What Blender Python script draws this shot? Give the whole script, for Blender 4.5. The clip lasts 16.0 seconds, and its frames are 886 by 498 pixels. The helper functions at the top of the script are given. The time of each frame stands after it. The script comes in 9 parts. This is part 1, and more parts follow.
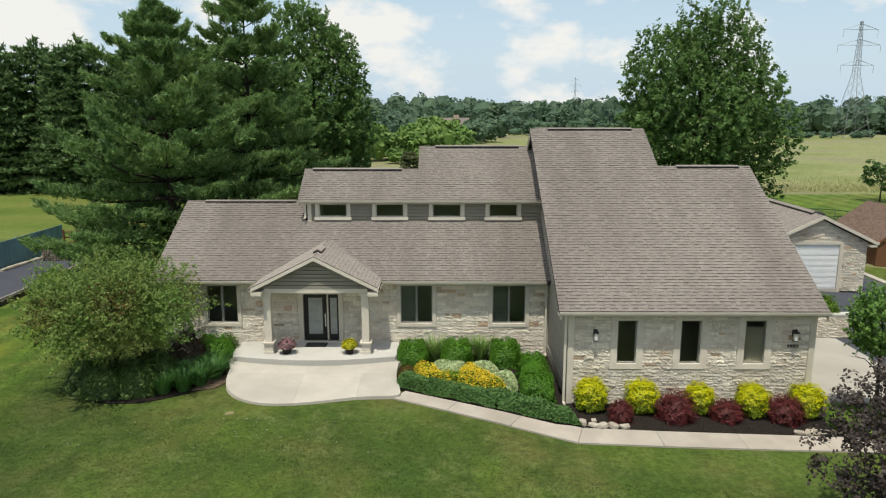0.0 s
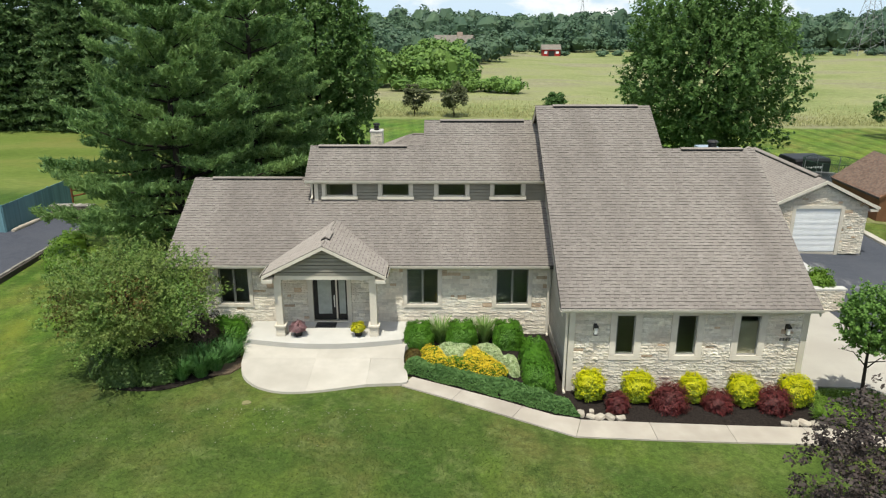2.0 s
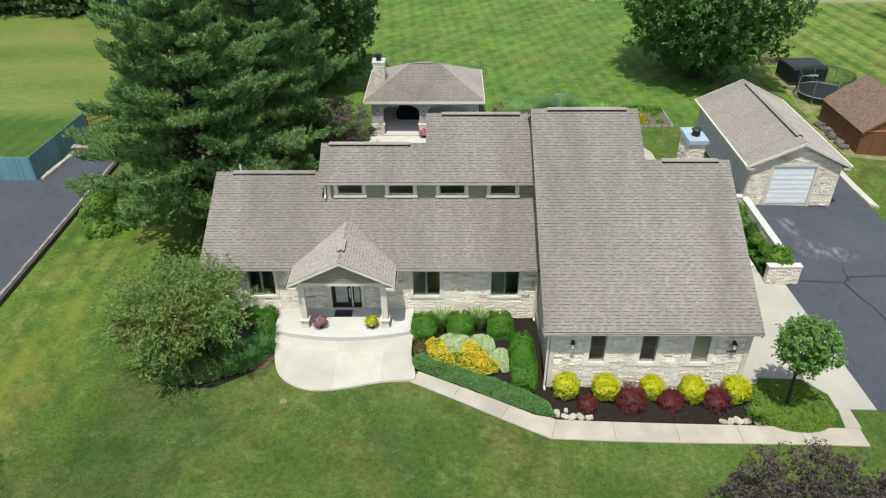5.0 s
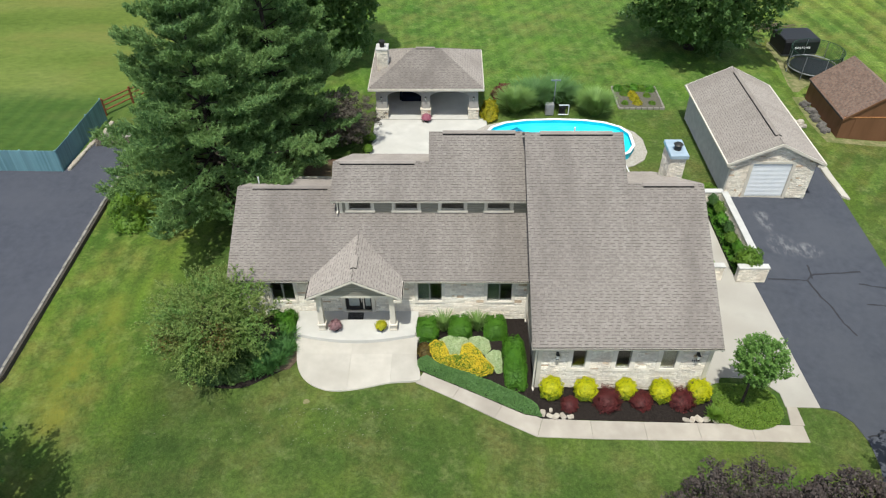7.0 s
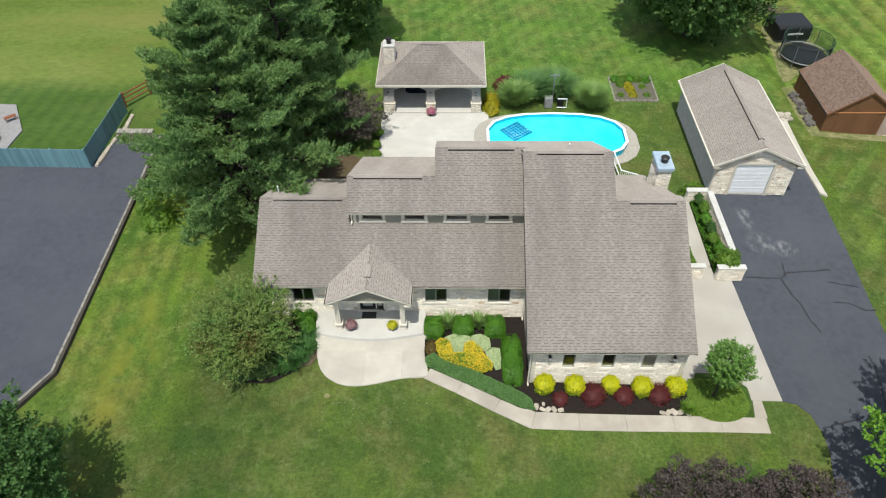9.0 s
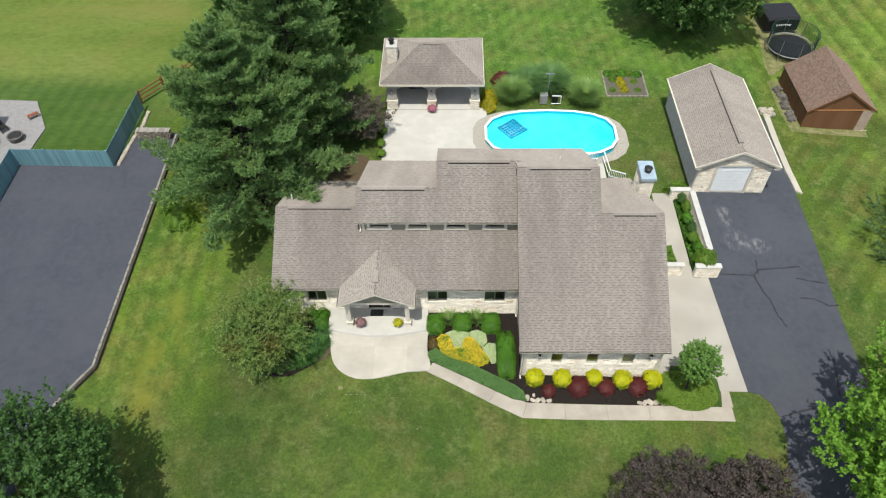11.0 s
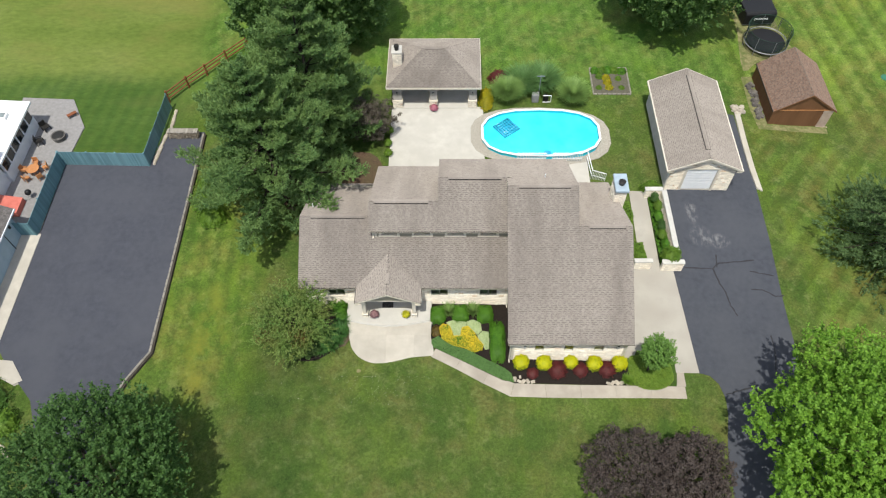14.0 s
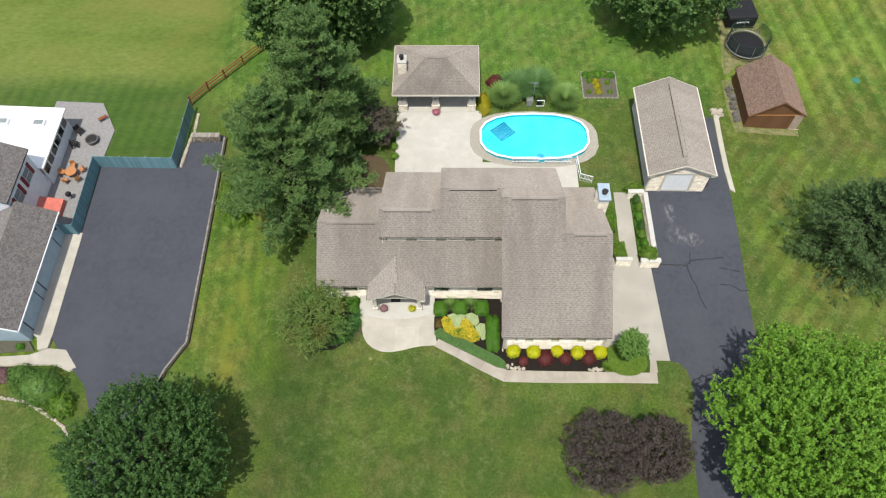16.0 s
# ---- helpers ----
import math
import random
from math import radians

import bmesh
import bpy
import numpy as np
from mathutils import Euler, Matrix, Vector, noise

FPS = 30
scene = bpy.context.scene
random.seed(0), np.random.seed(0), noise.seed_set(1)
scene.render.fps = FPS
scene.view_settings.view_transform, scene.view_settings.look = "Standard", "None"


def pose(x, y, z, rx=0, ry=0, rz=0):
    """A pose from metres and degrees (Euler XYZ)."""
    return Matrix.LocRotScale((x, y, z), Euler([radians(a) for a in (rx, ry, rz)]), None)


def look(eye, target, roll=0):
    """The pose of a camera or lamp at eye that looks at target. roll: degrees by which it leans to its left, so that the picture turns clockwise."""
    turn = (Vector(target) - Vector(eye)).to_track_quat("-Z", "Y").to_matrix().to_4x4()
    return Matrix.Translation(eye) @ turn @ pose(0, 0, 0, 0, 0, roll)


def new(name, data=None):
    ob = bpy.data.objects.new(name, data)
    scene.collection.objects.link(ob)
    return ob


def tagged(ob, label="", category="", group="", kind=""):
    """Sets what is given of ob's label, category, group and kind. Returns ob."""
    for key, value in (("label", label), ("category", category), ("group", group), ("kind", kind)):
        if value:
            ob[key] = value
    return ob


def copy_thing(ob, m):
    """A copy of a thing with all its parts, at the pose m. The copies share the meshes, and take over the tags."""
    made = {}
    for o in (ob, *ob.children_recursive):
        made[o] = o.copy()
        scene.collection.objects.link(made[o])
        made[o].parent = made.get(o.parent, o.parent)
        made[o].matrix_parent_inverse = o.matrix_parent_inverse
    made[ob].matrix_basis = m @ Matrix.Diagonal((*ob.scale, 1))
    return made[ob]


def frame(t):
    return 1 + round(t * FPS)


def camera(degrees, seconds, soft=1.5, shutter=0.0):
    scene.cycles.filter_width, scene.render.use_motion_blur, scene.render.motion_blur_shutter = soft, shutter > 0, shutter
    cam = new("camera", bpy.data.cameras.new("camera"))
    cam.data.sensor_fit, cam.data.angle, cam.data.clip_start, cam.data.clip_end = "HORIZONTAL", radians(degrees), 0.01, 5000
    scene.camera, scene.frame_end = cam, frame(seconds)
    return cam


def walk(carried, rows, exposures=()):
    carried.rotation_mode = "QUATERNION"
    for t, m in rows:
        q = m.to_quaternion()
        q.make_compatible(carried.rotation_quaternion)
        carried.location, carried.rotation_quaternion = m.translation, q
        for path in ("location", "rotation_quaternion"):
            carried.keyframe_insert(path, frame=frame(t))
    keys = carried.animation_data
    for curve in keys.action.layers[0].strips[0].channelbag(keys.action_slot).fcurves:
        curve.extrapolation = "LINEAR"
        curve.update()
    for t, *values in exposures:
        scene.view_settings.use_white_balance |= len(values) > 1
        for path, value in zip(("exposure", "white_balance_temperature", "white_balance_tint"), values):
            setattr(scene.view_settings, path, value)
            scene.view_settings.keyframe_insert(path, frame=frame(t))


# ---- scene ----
cam = camera(64.6, 16.0, soft=1.2)
METRES, EYE, TILT, LEAN, TURN = 50.0, 10.5, -89.2, 1.5, 0.0
ROWS = [
    (0.0, 0.0, 0.0, 0.0, -1.49, 77.8, -0.32),
    (0.5, -0.0009, -0.0128, 0.0008, -1.47, 76.01, -0.38),
    (1.0, -0.0021, -0.0293, 0.002, -1.46, 74.05, -0.49),
    (1.5, -0.003, -0.0447, 0.0031, -1.45, 72.51, -0.52),
    (2.0, -0.0038, -0.0635, 0.0044, -1.43, 70.73, -0.55),
    (2.5, -0.0045, -0.0852, 0.0057, -1.42, 68.9, -0.57),
    (3.0, -0.0054, -0.1193, 0.0071, -1.36, 66.13, -0.6),
    (3.5, -0.0065, -0.1551, 0.0085, -1.34, 63.05, -0.59),
    (4.0, -0.0065, -0.1908, 0.0101, -1.3, 60.25, -0.56),
    (6.5, -0.0111, -0.3598, 0.0133, -1.17, 50.36, -0.63),
    (7.0, -0.0118, -0.3939, 0.0137, -1.15, 48.67, -0.61),
    (7.5, -0.0129, -0.4215, 0.0133, -1.15, 47.45, -0.65),
    (8.0, -0.0151, -0.4525, 0.0132, -1.13, 46.1, -0.76),
    (8.5, -0.017, -0.4795, 0.0129, -1.1, 44.94, -0.73),
    (9.0, -0.0186, -0.5109, 0.0127, -1.08, 43.66, -0.71),
    (11.5, -0.0222, -0.6602, 0.0141, -0.95, 38.18, -0.62),
    (12.0, -0.0231, -0.6949, 0.0145, -0.94, 36.99, -0.64),
    (12.5, -0.0238, -0.7251, 0.0147, -0.92, 36.09, -0.62),
    (13.0, -0.0245, -0.7616, 0.0147, -0.9, 35.03, -0.61),
    (13.5, -0.025, -0.7941, 0.0149, -0.88, 34.08, -0.58),
    (14.0, -0.0255, -0.8316, 0.0151, -0.86, 33.1, -0.56),
    (14.5, -0.0258, -0.866, 0.0152, -0.84, 32.22, -0.55),
    (15.0, -0.027, -0.911, 0.0156, -0.82, 31.14, -0.55),
    (15.5, -0.0282, -0.9519, 0.0156, -0.8, 30.21, -0.58),
    (16.0, -0.029, -0.9991, 0.016, -0.77, 29.2, -0.59),
]
walk(cam, [(t, pose(0, 0, EYE, TILT, LEAN, TURN) @ pose(METRES * x, METRES * y, METRES * z, 90 + pitch, roll, yaw)) for t, x, y, z, yaw, pitch, roll in ROWS],
     exposures=[(0.0, -0.05, 6800, 5), (1.5, 0.14, 6700, 4), (2.5, 0.3, 6600, 4), (3.5, 0.33, 6400, 4), (7.0, 0.24, 6330, 5), (9.0, 0.22, 6400, 5), (16.0, 0.22, 6580, 7)])

# ---- world and sun ----
SUN_FROM = Vector((-0.09, -0.345, 1.0)).normalized()
sun_data = bpy.data.lights.new("sun", "SUN")
sun_data.energy, sun_data.angle, sun_data.color = 3.8, radians(0.6), (1.0, 0.95, 0.87)
sun = new("sun", sun_data)
sun.matrix_world = look(SUN_FROM * 100, (0, 0, 0))

world = bpy.data.worlds.new("sky")
scene.world = world
world.use_nodes = True
wn, wl = world.node_tree.nodes, world.node_tree.links
background = wn["Background"]
sky = wn.new("ShaderNodeTexSky")
sky.sky_type, sky.sun_disc = "NISHITA", False
sky.sun_elevation = math.asin(SUN_FROM.z)
sky.sun_rotation = math.atan2(SUN_FROM.x, SUN_FROM.y)
sky.air_density, sky.dust_density, sky.ozone_density = 1.0, 1.6, 1.0
wcoord = wn.new("ShaderNodeTexCoord")
wmap = wn.new("ShaderNodeMapping")
wmap.inputs["Scale"].default_value = (5.0, 5.0, 9.5)
wmap.inputs["Location"].default_value = (2.3, 0.6, 0.4)
wnoise = wn.new("ShaderNodeTexNoise")
wnoise.inputs["Scale"].default_value, wnoise.inputs["Detail"].default_value = 1.5, 9.0
wnoise.inputs["Roughness"].default_value = 0.55
wramp = wn.new("ShaderNodeValToRGB")
wramp.color_ramp.elements[0].position, wramp.color_ramp.elements[1].position = 0.48, 0.60
wmix = wn.new("ShaderNodeMix")
wmix.data_type = "RGBA"
wmix.inputs["B"].default_value = (6.5, 6.45, 6.6, 1)
wl.new(wcoord.outputs["Generated"], wmap.inputs["Vector"])
wl.new(wmap.outputs["Vector"], wnoise.inputs["Vector"])
wl.new(wnoise.outputs["Fac"], wramp.inputs["Fac"])
wl.new(wramp.outputs["Color"], wmix.inputs["Factor"])
whaze = wn.new("ShaderNodeMix")
whaze.data_type = "RGBA"
whaze.inputs["B"].default_value = (4.5, 5.6, 7.0, 1)
wsep = wn.new("ShaderNodeSeparateXYZ")
wband = wn.new("ShaderNodeMapRange")
wband.inputs["From Min"].default_value, wband.inputs["From Max"].default_value = 0.45, 0.0
wband.inputs["To Max"].default_value = 0.85
wl.new(wcoord.outputs["Generated"], wsep.inputs[0])
wl.new(wsep.outputs["Z"], wband.inputs["Value"])
wl.new(wband.outputs["Result"], whaze.inputs["Factor"])
wl.new(sky.outputs["Color"], whaze.inputs["A"])
wl.new(whaze.outputs["Result"], wmix.inputs["A"])
wl.new(wmix.outputs["Result"], background.inputs["Color"])
background.inputs["Strength"].default_value = 0.142


# ---- helpers of this scene ----
def clamp(v, lo, hi):
    return max(lo, min(hi, v))


def gz(x, y):
    """The height of the ground: level by the house, falling gently to the drive and the far corner."""
    return (-0.3 - 0.035 * clamp(x - 2, 0, 34) + 0.012 * clamp(y - 22, 0, 30) * clamp((x - 2) / 20, 0, 1)
            - 0.02 * clamp(-12 - x, 0, 10) - 0.05 * clamp(x - 28, 0, 10) * clamp((y - 40) / 10, 0, 1))


def mesh_object(name, data, material, parent=None, label=""):
    ob = new(name, data)
    for m in (material if isinstance(material, (list, tuple)) else [material]):
        data.materials.append(m)
    if parent is not None:
        ob.parent = parent
    if label:
        ob["label"] = label
    return ob


def part(name, bm, material, parent=None, label="", smooth=False):
    data = bpy.data.meshes.new(name)
    bmesh.ops.recalc_face_normals(bm, faces=bm.faces)
    bm.to_mesh(data)
    bm.free()
    if smooth:
        for p in data.polygons:
            p.use_smooth = True
    return mesh_object(name, data, material, parent, label)


def thing(name, loc, label, category, group="", kind=""):
    ob = new(name)
    ob.location = loc
    ob.empty_display_size = 0.2
    return tagged(ob, label, category, group, kind)


def mesh_np(name, verts, faces, slots=None, flat=True):
    """A mesh from an array of points and an array of equal faces."""
    verts, faces = np.asarray(verts, dtype=np.float32), np.asarray(faces, dtype=np.int32)
    data = bpy.data.meshes.new(name)
    k = faces.shape[1]
    data.vertices.add(len(verts))
    data.vertices.foreach_set("co", verts.ravel())
    data.loops.add(faces.size)
    data.loops.foreach_set("vertex_index", faces.ravel())
    data.polygons.add(len(faces))
    data.polygons.foreach_set("loop_start", np.arange(0, faces.size, k, dtype=np.int32))
    data.polygons.foreach_set("loop_total", np.full(len(faces), k, dtype=np.int32))
    if slots is not None:
        data.polygons.foreach_set("material_index", np.asarray(slots, dtype=np.int32))
    data.update(calc_edges=True)
    if flat:
        data.shade_flat()
    return data


def box(bm, x0, x1, y0, y1, z0, z1, bevel=0.0):
    v = [bm.verts.new((x, y, z)) for z in (z0, z1) for y in (y0, y1) for x in (x0, x1)]
    fs = [bm.faces.new([v[i] for i in q]) for q in ((0, 2, 3, 1), (4, 5, 7, 6), (0, 1, 5, 4), (2, 6, 7, 3), (0, 4, 6, 2), (1, 3, 7, 5))]
    if bevel:
        es = list({e for f in fs for e in f.edges})
        bmesh.ops.bevel(bm, geom=es, offset=bevel, segments=2, affect="EDGES")
    return bm


def boxes(*rows, bevel=0.0):
    bm = bmesh.new()
    for r in rows:
        box(bm, *r, bevel=bevel)
    return bm


def prism(bm, pts, axis, a, b):
    """A polygon of two coordinates drawn out along an axis from a to b."""
    def at(p, w):
        return {"x": (w, p[0], p[1]), "y": (p[0], w, p[1]), "z": (p[0], p[1], w)}[axis]
    lo, hi = [bm.verts.new(at(p, a)) for p in pts], [bm.verts.new(at(p, b)) for p in pts]
    bm.faces.new(lo[::-1])
    bm.faces.new(hi)
    n = len(pts)
    for i in range(n):
        bm.faces.new((lo[i], lo[(i + 1) % n], hi[(i + 1) % n], hi[i]))
    return bm


def cylinder(bm, x, y, z0, z1, r0, r1=None, sides=16):
    r1 = r0 if r1 is None else r1
    a = [bm.verts.new((x + r0 * math.cos(6.2832 * i / sides), y + r0 * math.sin(6.2832 * i / sides), z0)) for i in range(sides)]
    b = [bm.verts.new((x + r1 * math.cos(6.2832 * i / sides), y + r1 * math.sin(6.2832 * i / sides), z1)) for i in range(sides)]
    bm.faces.new(a[::-1])
    bm.faces.new(b)
    for i in range(sides):
        bm.faces.new((a[i], a[(i + 1) % sides], b[(i + 1) % sides], b[i]))
    return bm


def tube(bm, pts, radii, sides=7):
    """A tapered round tube along points."""
    pts = [Vector(p) for p in pts]
    rings = []
    for i, p in enumerate(pts):
        way = (pts[min(i + 1, len(pts) - 1)] - pts[max(i - 1, 0)]).normalized()
        side = way.cross(Vector((0.31, 0.95, 0.05))).normalized()
        up = way.cross(side)
        rings.append([bm.verts.new(p + radii[i] * (math.cos(6.2832 * k / sides) * side + math.sin(6.2832 * k / sides) * up)) for k in range(sides)])
    for a, b in zip(rings, rings[1:]):
        for k in range(sides):
            bm.faces.new((a[k], a[(k + 1) % sides], b[(k + 1) % sides], b[k]))
    bm.faces.new(rings[0][::-1])
    bm.faces.new(rings[-1])
    return bm


def smooth_loop(pts, n=4):
    """A closed outline rounded through its points (Catmull-Rom)."""
    out, m = [], len(pts)
    for i in range(m):
        p0, p1, p2, p3 = (Vector((*pts[(i + k) % m], 0)) for k in (-1, 0, 1, 2))
        for s in range(n):
            t = s / n
            q = 0.5 * (2 * p1 + (p2 - p0) * t + (2 * p0 - 5 * p1 + 4 * p2 - p3) * t * t + (3 * p1 - p0 - 3 * p2 + p3) * t ** 3)
            out.append((q.x, q.y))
    return out


def drape(outline, top, deep=0.3, step=2.0, height=gz):
    """A slab with this outline whose top follows the ground at a height over it."""
    bm = bmesh.new()
    f = bm.faces.new([bm.verts.new((x, y, 0)) for x, y in outline])
    if f.normal.z < 0:
        f.normal_flip()
    xs, ys = [p[0] for p in outline], [p[1] for p in outline]
    for ax, lo, hi in ((0, min(xs), max(xs)), (1, min(ys), max(ys))):
        c = math.ceil(lo / step) * step
        while c < hi:
            co, no = [0, 0, 0], [0, 0, 0]
            co[ax], no[ax] = c, 1
            bmesh.ops.bisect_plane(bm, geom=bm.verts[:] + bm.edges[:] + bm.faces[:], plane_co=co, plane_no=no)
            c += step
    for v in bm.verts:
        v.co.z = height(v.co.x, v.co.y) + top
    ret = bmesh.ops.extrude_face_region(bm, geom=bm.faces[:])
    for v in ret["geom"]:
        if isinstance(v, bmesh.types.BMVert):
            v.co.z -= deep
    return bm


# ---- materials ----
def nodes_of(name):
    m = bpy.data.materials.new(name)
    m.use_nodes = True
    return m, m.node_tree.nodes, m.node_tree.links, m.node_tree.nodes["Principled BSDF"]


def noise_node(n, l, scale, detail=4.0, stretch=(1, 1, 1), rough=0.55):
    g = n.new("ShaderNodeNewGeometry")
    mp = n.new("ShaderNodeMapping")
    mp.inputs["Scale"].default_value = stretch
    tx = n.new("ShaderNodeTexNoise")
    tx.inputs["Scale"].default_value, tx.inputs["Detail"].default_value, tx.inputs["Roughness"].default_value = scale, detail, rough
    l.new(g.outputs["Position"], mp.inputs["Vector"])
    l.new(mp.outputs["Vector"], tx.inputs["Vector"])
    return tx.outputs["Fac"]


def ramp_node(n, l, fac, stops):
    r = n.new("ShaderNodeValToRGB")
    els = r.color_ramp.elements
    while len(els) < len(stops):
        els.new(0.5)
    for e, (p, c) in zip(els, stops):
        e.position, e.color = p, (*c, 1)
    l.new(fac, r.inputs["Fac"])
    return r.outputs["Color"]


def mix_node(n, l, fac, a, b, blend="MIX"):
    m = n.new("ShaderNodeMix")
    m.data_type, m.blend_type = "RGBA", blend
    for key, v in (("Factor", fac), ("A", a), ("B", b)):
        if isinstance(v, (int, float)):
            m.inputs[key].default_value = v
        elif isinstance(v, tuple):
            m.inputs[key].default_value = (*v, 1)
        else:
            l.new(v, m.inputs[key])
    return m.outputs["Result"]


def math_node(n, l, op, a, b=0.0, c=None):
    m = n.new("ShaderNodeMath")
    m.operation = op
    for i, v in enumerate((a, b) if c is None else (a, b, c)):
        if isinstance(v, (int, float)):
            m.inputs[i].default_value = v
        else:
            l.new(v, m.inputs[i])
    return m.outputs[0]


def surface(name, dark, light, scale=3.0, rough=0.8, bump=0.15, bump_scale=40.0, stain=None, stain_scale=0.4, stretch=(1, 1, 1),
            rand=0.0, island=0.0, metal=0.0, stain_stretch=(1, 1, 1), spec=0.3):
    """A solid surface: two tones at a grain scale, stains at a larger one, piece-to-piece change and relief."""
    m, n, l, p = nodes_of(name)
    col = ramp_node(n, l, noise_node(n, l, scale, 5, stretch), [(0.3, dark), (0.7, light)])
    if stain:
        f = ramp_node(n, l, noise_node(n, l, stain_scale, 4, stain_stretch), [(0.42, (0, 0, 0)), (0.72, (1, 1, 1))])
        col = mix_node(n, l, f, col, stain)
    for amount, source in ((rand, "o"), (island, "i")):
        if amount:
            if source == "o":
                r = n.new("ShaderNodeObjectInfo").outputs["Random"]
            else:
                r = n.new("ShaderNodeNewGeometry").outputs["Random Per Island"]
            v = n.new("ShaderNodeMapRange")
            v.inputs["To Min"].default_value, v.inputs["To Max"].default_value = 1 - amount, 1 + amount
            l.new(r, v.inputs["Value"])
            col = mix_node(n, l, 1.0, col, v.outputs["Result"], "MULTIPLY")
    l.new(col, p.inputs["Base Color"])
    p.inputs["Roughness"].default_value, p.inputs["Metallic"].default_value = rough, metal
    p.inputs["Specular IOR Level"].default_value = spec
    if rough > 0.8:
        p.inputs["Diffuse Roughness"].default_value = 1.0
    if bump:
        b = n.new("ShaderNodeBump")
        b.inputs["Strength"].default_value, b.inputs["Distance"].default_value = bump, 0.02
        l.new(noise_node(n, l, bump_scale, 3), b.inputs["Height"])
        l.new(b.outputs["Normal"], p.inputs["Normal"])
    return m


def foliage(name, dark, light, tip=None, patch=0.5, translucent=0.3):
    """Leaves: tone changes leaf by leaf and in patches, and some light comes through."""
    m, n, l, p = nodes_of(name)
    r = n.new("ShaderNodeNewGeometry").outputs["Random Per Island"]
    col = ramp_node(n, l, r, [(0.0, dark), (1.0, light)])
    f = ramp_node(n, l, noise_node(n, l, patch, 3), [(0.35, (0, 0, 0)), (0.7, (1, 1, 1))])
    col = mix_node(n, l, f, col, tip or light)
    col = mix_node(n, l, 0.5, col, ramp_node(n, l, r, [(0.0, dark), (1.0, light)]))
    l.new(col, p.inputs["Base Color"])
    p.inputs["Roughness"].default_value, p.inputs["Specular IOR Level"].default_value = 0.55, 0.25
    tr = n.new("ShaderNodeBsdfTranslucent")
    l.new(col, tr.inputs["Color"])
    mx = n.new("ShaderNodeMixShader")
    mx.inputs[0].default_value = translucent
    l.new(p.outputs[0], mx.inputs[1])
    l.new(tr.outputs[0], mx.inputs[2])
    l.new(mx.outputs[0], n["Material Output"].inputs["Surface"])
    return m


def glass_material(name, tint=(0.8, 0.85, 0.85)):
    m, n, l, p = nodes_of(name)
    p.inputs["Base Color"].default_value = (*tint, 1)
    p.inputs["Roughness"].default_value = 0.02
    p.inputs["Transmission Weight"].default_value = 1.0
    p.inputs["IOR"].default_value = 1.45
    return m


def step_node(n, l, v, lo, hi):
    r = n.new("ShaderNodeMapRange")
    r.interpolation_type = "SMOOTHSTEP"
    r.inputs["From Min"].default_value, r.inputs["From Max"].default_value = lo, hi
    l.new(v, r.inputs["Value"])
    return r.outputs["Result"]


